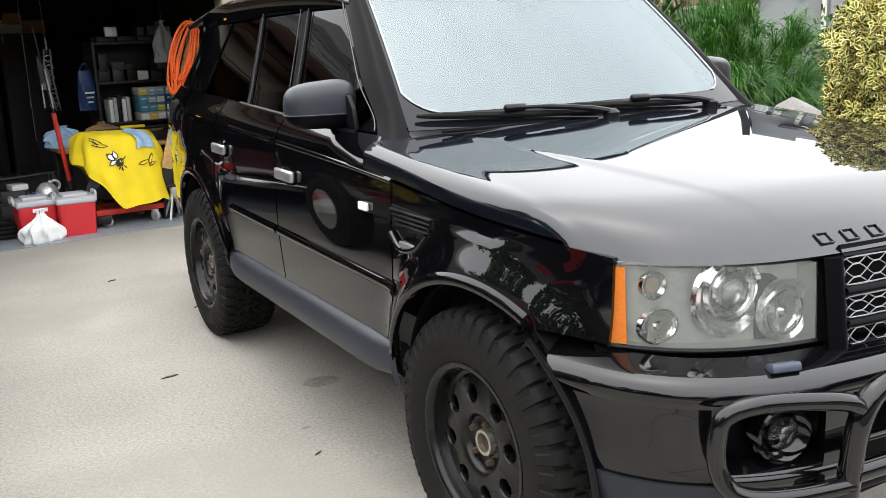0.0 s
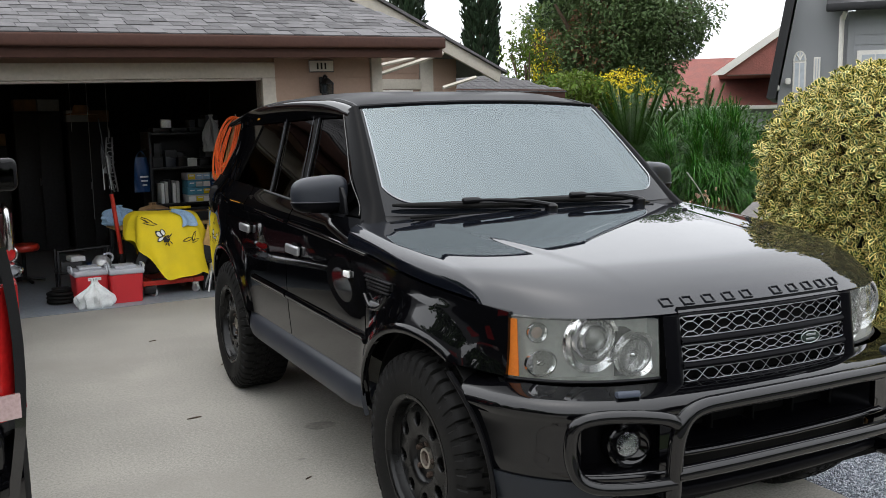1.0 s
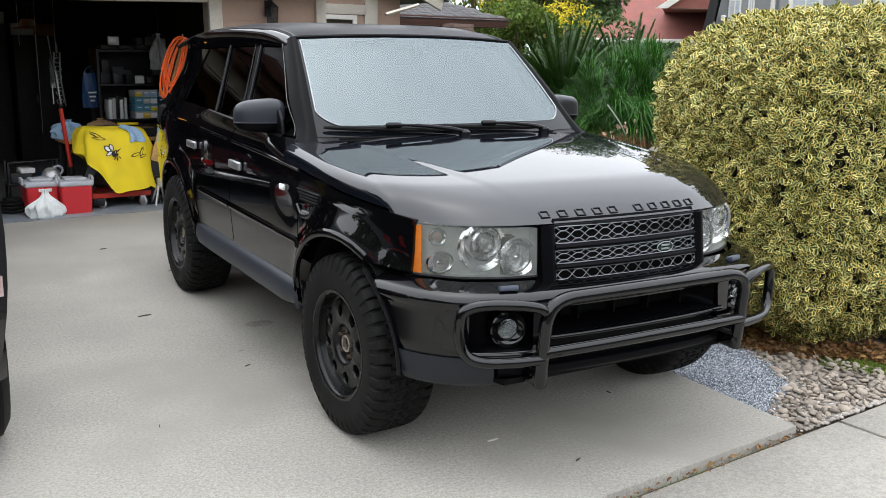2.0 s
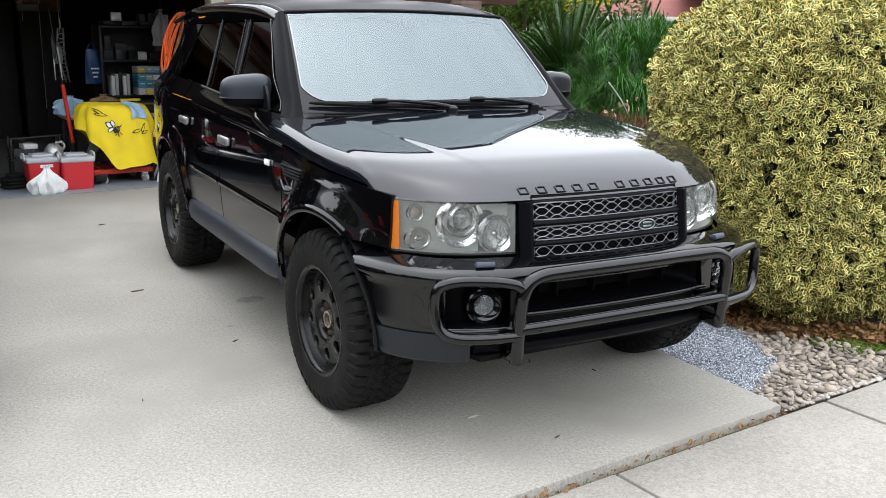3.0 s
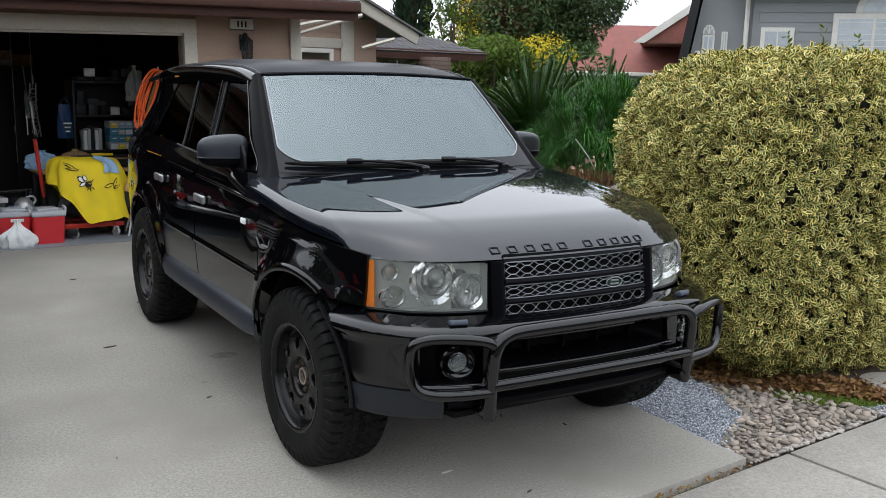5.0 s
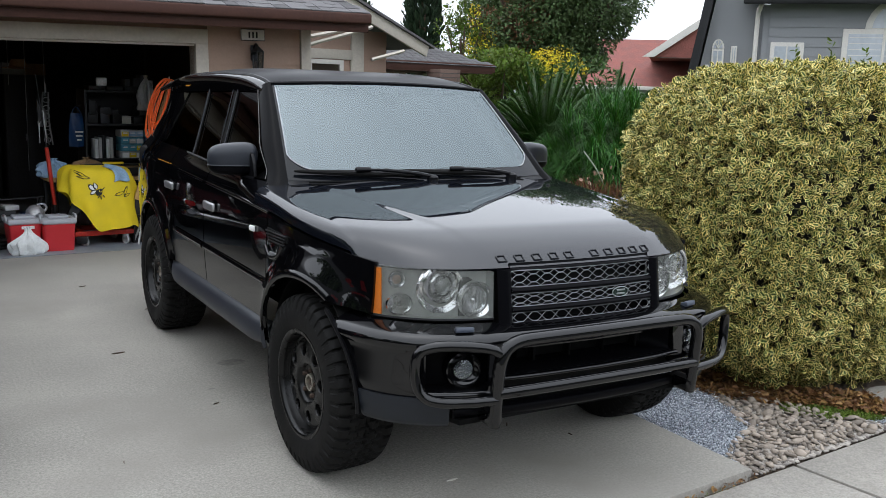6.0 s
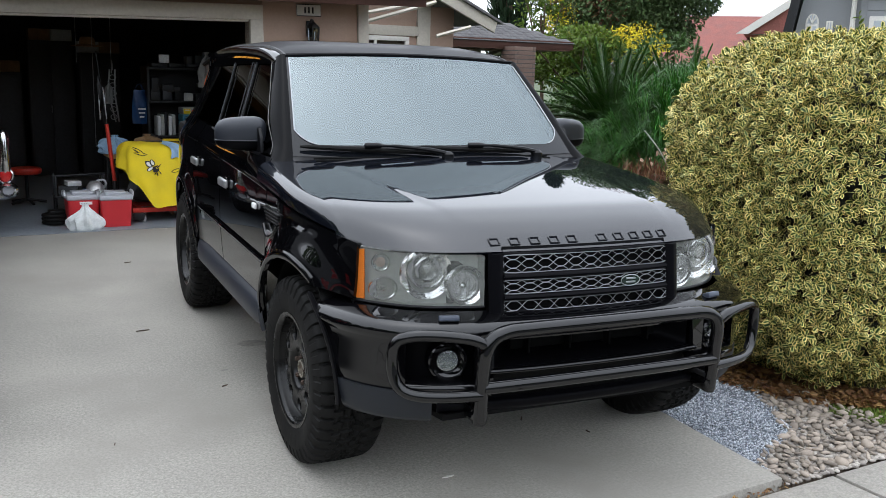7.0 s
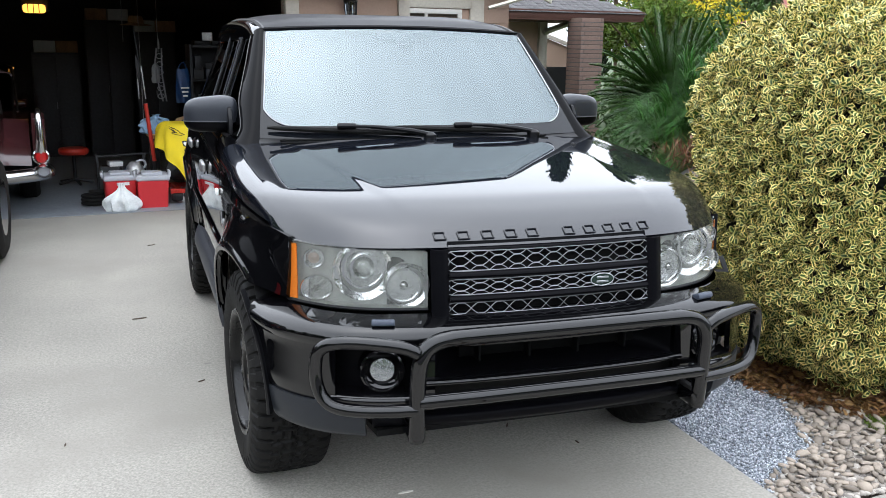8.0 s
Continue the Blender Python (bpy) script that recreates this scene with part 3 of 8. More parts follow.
def bonnet(u, v):
    s = abs(2 * u - 1)
    sg = -1 if u < 0.5 else 1
    zt = curve1(v, *V_H)
    if s <= 0.87:
        x = s / 0.87 * HOODX
        y = lerp(0.66 - 0.16 * (1 - (x / HOODX) ** 2), nose(x), v)
        z = zt - 0.024 * (x / HOODX) ** 2 * (1 - v * 0.7)
        k_ = (lerp(0.66, 0.455, v) - x) / 0.009
        rib = 0.0035 * (0.5 + 0.5 * math.tanh(k_)) * math.sin(math.pi * min(1, 0.12 + v * 0.88)) ** 0.6 * (1 if v < 0.9 else (1 - v) / 0.1)
        return (sg * x * (1 - 0.01 * v), y, z + rib)
    k = (s - 0.87) / 0.13
    y = lerp(0.66, nose(HOODX) + 0.05 * k, v)
    ze = zt - 0.024 * (1 - v * 0.7)
    zs = min(shut(y) + 0.006, ze - 0.001)
    xs = half_width(y, zs)
    a = k * math.pi / 2
    x0 = HOODX * (1 - 0.01 * v)
    return (sg * lerp(x0, xs, math.sin(a) ** 0.72), y, lerp(zs, ze, math.cos(a) ** 0.62 if k < 1 else 0))


hood = part("bonnet", grid(bonnet, 110, 44, 0.012), HOODP, car, "dusty black bonnet with a clamshell edge")
# rows of raised plain blocks where the maker's letters are
for i, x in enumerate([-0.385, -0.305, -0.222, -0.14, -0.062, 0.075, 0.155, 0.232, 0.305, 0.378]):
    p0, p1 = Vector(bonnet(0.5 + 0.435 * x / HOODX, 0.990)), Vector(bonnet(0.5 + 0.435 * x / HOODX, 0.95))
    up = (p1 - p0).normalized()
    right = Vector((1, 0.32 * x, 0)).normalized()
    face = right.cross(up).normalized()
    bl = bmesh.new()
    for c, sz in (((0, 0.0155, 0), (0.040, 0.0042, 0.006)), ((0, -0.0155, 0), (0.040, 0.0042, 0.006)), ((-0.0180, 0, 0), (0.0046, 0.034, 0.006)), ((0.0180, 0, 0), (0.0046, 0.034, 0.006))):
        box(c, sz, 0.0015, 1, bm=bl)
    bl.transform(Matrix.Translation((p0 + p1) / 2 + face * 0.003) @ Matrix((right, up, face)).transposed().to_4x4())
    part("raised_block", bl, HOODP, hood)
for x in (-0.31, 0.62):
    nz = lathe([(0.014, 0), (0.014, 0.006), (0.008, 0.014), (0.0, 0.016)], 10)
    nz.transform(Matrix.Translation((x, 0.36, 1.205)))
    part("washer_jet", nz, PLASTIC, hood)

# wings
def wing(side):
    bm = panel(0.435, -0.04, lambda y: max(0.56, arch_z(y, ARCH_F)), lambda y: shut(y) - 0.004, 22, 14, side=side)
    panel(-0.04, -0.36, lambda y: max(0.60, arch_z(y, ARCH_F), 0.828), lambda y: shut(y) - 0.004, 14, 14, side=side, bm=bm)
    def fn(u, v):
        y = lerp(-0.36, -0.475, u)
        z = lerp(0.828 - 0.012 * u, shut(y) - 0.004, v)
        return (side * half_width(y, z), y, z)
    return grid(fn, 8, 10, 0.018, bm)


wings = both("wing", wing, PAINT, car)
# wing vent: grille panel and blade under it
for side in (-1, 1):
    v1 = bmesh.new()
    for k in range(4):
        z = 1.032 - k * 0.014
        box((side * 0.969, 0.30 - k * 0.004, z), (0.012, 0.26 - 0.02 * k, 0.007), 0.002, 1, bm=v1)
    part("vent_slats", v1, PLASTIC, wings[0 if side < 0 else 1])
    v2 = prism([(0.43, 1.045), (0.17, 1.035), (0.155, 1.0), (0.20, 0.975), (0.42, 0.98)], side * 0.958, side * 0.966, "x", 0.002)
    part("vent_panel", v2, DARKIN, wings[0 if side < 0 else 1])
    v3 = tube(smooth_path([(side * 0.972, 0.43, 0.955), (side * 0.976, 0.36, 0.915), (side * 0.974, 0.27, 0.93), (side * 0.97, 0.20, 0.985)]), 0.009, 8)
    part("vent_blade", v3, PAINT, wings[0 if side < 0 else 1])
    v4 = box((side * 0.972, 0.32, 0.93), (0.012, 0.10, 0.02), 0.005)
    part("vent_inset", v4, SILVER, wings[0 if side < 0 else 1])

# wheel-arch lips
def lip(c, a0, a1):
    def build(side):
        def fn(u, v):
            a = lerp(a0, a1, u)
            r = ARCH_RAD + 0.034 * v - 0.004
            y, z = c[0] - r * math.cos(a), c[1] + r * math.sin(a)
            bulge = 0.006 * math.sin(math.pi * v) + 0.0015
            return (side * (half_width(y, max(z, 0.42)) + bulge), y, z)
        bm = grid(fn, 40, 6, 0.03)
        return bm
    return build


both("arch_lip", lip(ARCH_F, radians(62), radians(171)), PAINT, car)
both("arch_lip", lip(ARCH_R, radians(8), radians(180)), PAINT, car)


def liner(c):
    def build(side):
        def fn(u, v):
            a = lerp(radians(14), radians(172), u)
            return (side * lerp(0.935, 0.55, v), c[0] - (ARCH_RAD + 0.004) * math.cos(a), c[1] + (ARCH_RAD + 0.004) * math.sin(a))
        return grid(fn, 30, 2, 0.008)
    return build


both("arch_liner", liner(ARCH_F), DARKIN, car)
both("arch_liner", liner(ARCH_R), DARKIN, car)

# doors and rear quarter
BELT = ([0.4, 0.66, 1.65, 2.85, 3.9], [1.225, 1.232, 1.262, 1.300, 1.30])


def belt(y):
    return curve1(y, *BELT)


def door_top(y):
    """The belt line, lower where the bonnet's corner lies over the door."""
    k = min(1.0, max(0.0, (y - 0.60) / 0.08))
    return lerp(shut(y), belt(y), k * k * (3 - 2 * k)) - 0.004


doors = []
for y0, y1 in ((0.447, 1.497), (1.509, 2.36)):
    low = (lambda y: 0.575) if y1 < 2 else (lambda y: max(0.575, arch_z(y, (2.745, 0.415)) + 0.05 if y > 2.2 else 0))
    doors.append(both("door", lambda side, y0=y0, y1=y1, low=low: panel(y0, y1, low, door_top, 42, 22, side=side, out=0.0), PAINT, car))
both("rear_quarter", lambda side: panel(2.372, 3.9, lambda y: max(0.60, arch_z(y, ARCH_R)), lambda y: belt(y) - 0.002, 46, 20, side=side), PAINT, car)


def flank_strip(y0, y1, zc, h, out, side, n=20):
    def fn(u, v):
        y = lerp(y0, y1, u)
        z = zc(y) + h * (v - 0.5)
        return (side * (half_width(y, z) + out * math.sin(math.pi * lerp(0.12, 0.88, v))), y, z)
    return grid(fn, n, 5, 0.012)


for d, (y0, y1) in zip(doors, ((0.40, 1.493), (1.513, 2.14))):
    for k, side in enumerate((-1, 1)):
        part("rubbing_strip", flank_strip(y0 + 0.01, y1, lambda y: 0.768 + 0.010 * y, 0.036, 0.016, side), PAINT, d[k], "gloss black rubbing strip")
        part("shoulder_crease", flank_strip(y0 + 0.055, y1, lambda y: shut(y), 0.016, 0.004, side), PAINT, d[k])
        part("window_seal", flank_strip(y0 + 0.44 if y0 < 1 else y0, y1, lambda y: belt(y) - 0.004, 0.012, 0.006, side), PLASTIC, d[k])
for (yh, zh), d in zip(((1.355, 1.032), (2.24, 1.06)), doors):
    for k, side in enumerate((-1, 1)):
        hb = box((0, 0, 0), (0.022, 0.185, 0.046), 0.010, 3)
        for v in hb.verts:
            v.co.x -= side * 6.0 * v.co.y ** 2 * 0.35 - 0.0
        hb.transform(Matrix.Translation((side * 0.990, yh, zh)))
        part("door_handle", hb, SILVER, d[k], "satin silver pull handle")
        bowl = lathe([(0.0, 0), (0.05, 0.001), (0.062, 0.004)], 20, "x", Matrix.Translation((side * 0.9665, yh - 0.03, zh)) @ Matrix.Diagonal((side, 1, 0.62, 1)), caps=False)
        part("handle_bowl", bowl, DARKIN, d[k])
for k, side in enumerate((-1, 1)):
    rp = box((side * 0.970, 0.63, 1.010), (0.014, 0.062, 0.028), 0.006, 3)
    part("side_marker_lamp", rp, WHITEC, doors[0][k], "white side marker lamp")

# sills with a step board
def sill(side):
    def fn(u, v):
        y = lerp(0.455, 2.30, u)
        a = v
        z = curve1(a, [0, 0.25, 0.6, 0.85, 1], [0.572, 0.545, 0.475, 0.435, 0.425])
        x = curve1(a, [0, 0.25, 0.6, 0.85, 1], [0.945, 0.972, 0.985, 0.955, 0.86])
        tuck = 0.03 * max(0, (abs(y - 1.38) - 0.75) / 0.2) if abs(y - 1.38) > 0.75 else 0
        return (side * (x - tuck), y, z + tuck * 0.9 * v)
    return grid(fn, 24, 10, 0.02)


both("sill", sill, GREYPL, car, "satin blue-grey sill cover")
both("sill_end", lambda side: panel(0.418, 0.453, lambda y: 0.455, lambda y: 0.565, 4, 4, side=side, out=0.012), GREYPL, car)

# roof, pillars and glass
def roof_z(x, y):
    return curve1(y, [1.16, 1.30, 1.6, 2.4, 3.3, 3.92], [1.735, 1.775, 1.805, 1.81, 1.765, 1.69]) - 0.045 * (abs(x) / 0.68) ** 6


def roof(u, v):
    s = 2 * u - 1
    y0 = 1.165 - 0.05 * (1 - s * s)
    y = lerp(y0 + 0.02, 3.90, v)
    w = 0.668 + 0.035 * math.sin(math.pi * min(1, v * 1.2)) - 0.05 * v
    x = s * w
    return (x, y, roof_z(x / w * 0.68, y))


part("roof", grid(roof, 30, 40, 0.015), ROOFP, car, "dusty black roof panel")

WS = dict(b=(0.775, 0.655, 1.238), t=(0.668, 1.19, 1.722))


def screen_pt(s, v, grow=1.0):
    """On the windscreen: s from -1 to 1 across, v from 0 at the bottom to 1."""
    x = s * lerp(WS["b"][0], WS["t"][0], v) * grow
    bow = 0.105 * (1 - s * s)
    y = lerp(WS["b"][1], WS["t"][1], v) - bow * (1 - 0.35 * v)
    z = lerp(WS["b"][2], WS["t"][2], v) + 0.012 * math.sin(math.pi * v) + 0.02 * (1 - s * s) * v
    return Vector((x, y, z))


def glass_low(s):
    """Where the clear part of the screen begins, with rounded lower corners."""
    return 0.095 + 0.13 * max(0.0, (abs(s) - 0.80) / 0.185) ** 2.4


part("windscreen", grid(lambda u, v: screen_pt((2 * u - 1) * 0.985, lerp(glass_low((2 * u - 1) * 0.985), 0.965, v)), 60, 16), WINDG, car, "hazy windscreen that mirrors the grey sky").visible_shadow = False
# glazed black border round the screen
frit = bmesh.new()
grid(lambda u, v: screen_pt(2 * u - 1, lerp(0.0, glass_low(2 * u - 1), v)), 60, 4, bm=frit)
for s0, s1, v0, v1 in ((-1, -0.985, 0.22, 1), (0.985, 1, 0.22, 1), (-0.985, 0.985, 0.965, 1.0)):
    grid(lambda u, v: screen_pt(lerp(s0, s1, u), lerp(v0, v1, v)), 24, 10, bm=frit)
part("windscreen_border", frit, FRITM, car, "glazed black edge of the windscreen")
for sg in (-1, 1):
    edge = [screen_pt(sg * 0.982, 0.93 - 0.70 * k / 20) for k in range(21)] + [screen_pt(sg * (0.982 - 0.14 * k / 8), glass_low(0.982 - 0.14 * k / 8)) for k in range(1, 9)]
    part("screen_seal", tube([p + Vector((0, -0.003, 0.002)) for p in edge], 0.003, 6), COOLG, car, "pale edge of the windscreen sunshade")
part("sunshade", grid(lambda u, v: screen_pt((2 * u - 1) * 0.985, lerp(0.04, 0.985, v)) + Vector((0, 0.075 - 0.02 * (2 * u - 1) ** 2, -0.045 + 0.004 * math.sin(16 * math.pi * u))), 48, 12, 0.004), SHADEM, car, "pale folded sunshade behind the windscreen")
rv = box((0, 0, 0), (0.26, 0.022, 0.040), 0.012, 2, m=Matrix.Translation(screen_pt(0.02, 0.925) + Vector((0, 0.034, -0.02))) @ pose(0, 0, 0, -35, 0, 0))
part("rear_view_mirror", rv, PLASTIC, car)
part("mirror_mount", box((0, 0, 0), (0.085, 0.022, 0.075), 0.012, 2, m=Matrix.Translation(screen_pt(0.02, 0.885) + Vector((0, 0.03, -0.018))) @ pose(0, 0, 0, -42, 0, 0)), PLASTIC, car)
part("dashboard", grid(lambda u, v: ((2 * u - 1) * 0.70, lerp(0.70, 1.15, v), 1.17 + 0.05 * math.sin(math.pi * v) - 0.02 * v), 12, 8, 0.03), DARKIN, car)
for x in (-0.38, 0.38):
    st = box((x, 1.55, 1.10), (0.50, 0.16, 0.60), 0.06, 3)
    box((x, 1.58, 1.50), (0.27, 0.10, 0.18), 0.04, 3, bm=st)
    part("front_seat", st, DARKIN, car)


def a_pillar(side):
    def fn(u, v):
        u = lerp(-0.07, 1.0, u)
        p = screen_pt(side * 1.0, u)
        y, z = lerp(0.69, 1.245, u), lerp(1.222, 1.690, u)
        straight = lerp(half_width(0.69, 1.222), half_width(1.245, 1.690), u)
        r = Vector((side * (lerp(half_width(y, z), straight, 0.4) + 0.001), y, z))
        return p.lerp(r, v) + Vector((side * 0.016, -0.014, 0.006)) * math.sin(math.pi * v ** 0.7)
    return grid(fn, 48, 10, 0.02)


both("windscreen_pillar", a_pillar, PILLARP, car)
both("pillar_seal", lambda side: tube([(side * (half_width(lerp(0.735, 1.258, k / 24), lerp(1.240, 1.688, k / 24)) + 0.001), lerp(0.735, 1.258, k / 24), lerp(1.240, 1.688, k / 24)) for k in range(25)], 0.0035, 6), PAINT, car)
part("screen_top_seal", tube([screen_pt(-1 + k / 12, 0.985) + Vector((0, -0.002, 0.003)) for k in range(25)], 0.008, 6), PLASTIC, car)
scut = grid(lambda u, v: Vector(((2 * u - 1) * 0.78, lerp(0.50 + 0.09 * (2 * u - 1) ** 2, 0.555 + 0.10 * (2 * u - 1) ** 2 + 0.01, v), lerp(1.222, 1.243, v) - 0.012 * math.sin(math.pi * v))), 24, 5, 0.01)
part("scuttle_panel", scut, PLASTIC, car, "black plastic scuttle panel")
for k in range(2):
    for sx in (-0.45, 0.32):
        part("scuttle_slot", box((sx, 0.515 + 0.03 * k + 0.09 * abs(sx) ** 2, 1.228 + 0.008 * k), (0.5, 0.010, 0.010), 0.003, 1), DARKIN, car)


for (px, tipx) in ((0.50, -0.18), (-0.03, -0.745)):
    def on(x, up):
        return screen_pt(x / 0.775, up) + Vector((0, -0.020, 0.010))
    root = on(px, 0.0) + Vector((0, -0.03, -0.008))
    mid = on(lerp(px, tipx, 0.52), 0.045) + Vector((0, -0.012, 0.022))
    arm = lathe([(0.030, -0.014), (0.030, 0.016), (0.016, 0.028), (0, 0.029)], 14, m=Matrix.Translation(root))
    tube(smooth_path([root + Vector((0, 0, 0.018)), root.lerp(mid, 0.3) + Vector((0, -0.008, 0.022)), root.lerp(mid, 0.7) + Vector((0, 0, 0.014)), mid]), [0.015] * 8 + [0.012] * 9 + [0.009] * 8, 8, bm=arm, squash=0.8)
    wp = part("wiper", arm, PLASTIC, car, "black wiper arm at rest")
    bl = [on(lerp(lerp(px, tipx, 0.04), tipx, k / 16), 0.020 + 0.050 * k / 16) for k in range(17)]
    part("blade", tube(bl, [0.006 + 0.008 * math.sin(math.pi * k / 16) ** 0.4 for k in range(17)], 8), RUBBER, wp)
    part("connector", box((0, 0, 0), (0.09, 0.026, 0.024), 0.009, 2, m=Matrix.Translation(mid) @ pose(0, 0, 0, 35, 0, 0)), PLASTIC, wp)

# side windows with pillars between them
def side_glass(y0b, y1b, y0t, y1t, z0=None, z1=1.685, inset=0.012, thick=0.0):
    def build(side):
        def fn(u, v):
            yb, yt = lerp(y0b, y1b, u), lerp(y0t, y1t, u)
            zb = belt(yb)
            zt = z1 - 0.02 * max(0, yt - 1.6) ** 1.5
            y, z = lerp(yb, yt, v), lerp(zb, zt, v)
            return (side * (half_width(y, z) - inset), y, z)
        return grid(fn, 8, 10, thick)
    return build


GL = ((0.735, 1.46, 1.26, 1.60), (1.52, 2.02, 1.67, 2.16), (2.06, 2.84, 2.20, 2.66))
for k, (a, b, c, d) in enumerate(GL):
    for ob in both("side_window", side_glass(a, b, c, d), DARKG, car, "dark tinted side window"):
        ob.visible_shadow = False
for (a, b, c, d) in ((1.455, 1.525, 1.595, 1.675), (2.015, 2.065, 2.155, 2.205)):
    both("window_pillar", side_glass(a, b, c, d, inset=0.006, thick=0.02), DARKIN, car)
for (yb, yt) in ((1.452, 1.592), (1.528, 1.678), (2.012, 2.152)):
    both("pillar_edge_trim", lambda side, yb=yb, yt=yt: tube([(side * (half_width(lerp(yb, yt, v / 8), lerp(belt(yb), 1.675, v / 8)) + 0.002), lerp(yb, yt, v / 8), lerp(belt(yb), 1.675, v / 8)) for v in range(9)], 0.0022, 6), GREYPL, car)
def cant(side):
    def fn(u, v):
        y = lerp(1.195, 3.45, u)
        d = 0.02 * max(0, y - 1.6) ** 1.5
        z0 = 1.668 - d
        vv = (y - 1.185) / (3.90 - 1.185)
        w1 = 0.668 + 0.035 * math.sin(math.pi * min(1, vv * 1.2)) - 0.05 * vv
        a = Vector((half_width(y, z0) - 0.006, y, z0))
        b = Vector((w1 - 0.004, y, roof_z(0.68, y) + 0.002))
        t = v * math.pi / 2
        m = Vector((b.x + (a.x - b.x + 0.004) * max(0.0, math.cos(t)) ** 0.38, y, a.z + (b.z - a.z) * math.sin(t)))
        return (side * m.x, m.y, m.z)
    return grid(fn, 34, 10, 0.012)


both("cant_rail", cant, PAINT, car)
both("roof_ditch", lambda side: tube([Vector(roof(0.5 + side * 0.497, k / 30)) + Vector((0, 0, 0.002)) for k in range(31)], 0.011, 6), PLASTIC, car)
both("rear_pillar", lambda side: grid(lambda u, v: (side * (half_width(lerp(lerp(2.84, 3.75, u), lerp(2.62, 3.55, u), v), lerp(1.30, 1.64, v)) - 0.004), lerp(lerp(2.84, 3.75, u), lerp(2.62, 3.55, u), v), lerp(1.30, 1.64, v)), 12, 10, 0.015), PAINT, car)
tail = grid(lambda u, v: ((2 * u - 1) * half_width(3.88, lerp(0.5, 1.70, v)), 3.90 - 0.20 * max(0, lerp(0.5, 1.70, v) - 1.25) - 0.10 * abs(2 * u - 1) ** 4, lerp(0.5, 1.70, v)), 16, 16, 0.02)
part("tailgate", tail, PAINT, car)

# door mirrors
for side in (-1, 1):
    def shell(u, v):
        th, ph = 2 * math.pi * u, math.pi * (v - 0.5)
        e = lambda q, p: math.copysign(abs(q) ** p, q)
        x = 0.122 * e(math.cos(ph), 0.55) * e(math.cos(th), 0.6)
        y = 0.062 * e(math.cos(ph), 0.6) * e(math.sin(th), 0.8)
        z = 0.088 * e(math.sin(ph), 0.55)
        y += 0.06 * (x * side / 0.122) * 0.5
        z -= 0.012 * (x * side / 0.122 + 1) * (1 if z > 0 else 0)
        return (x, y, z)
    at = Matrix.Translation((side * 0.955, 0.985, 1.330))
    top = grid(shell, 28, 18, closed=True)
    top.transform(at)
    mir = part("door_mirror", top, GREYPL, car, "satin grey door mirror")
    low = grid(lambda u, v: Vector(shell(u, v * 0.42)) * 1.025, 28, 8, closed=True)
    low.transform(at)
    part("mirror_base", low, VALANCE, mir)
    armb = box((side * 0.880, 1.0, 1.258), (0.13, 0.085, 0.045), 0.018, 3)
    part("mirror_arm", armb, VALANCE, mir)
    part("mirror_seam", tube([Vector(shell(k / 24, 0.43)) * 1.015 + Vector((side * 0.955, 0.985, 1.330)) for k in range(24)], 0.0022, 5, True), GREYPL, mir)
    flag = prism([(0.845, 1.238), (1.02, 1.243), (1.02, 1.365), (0.945, 1.372), (0.895, 1.352), (0.862, 1.310)], side * 0.868, side * 0.886, "x", 0.004)
    part("mirror_sail", flag, PLASTIC, mir)

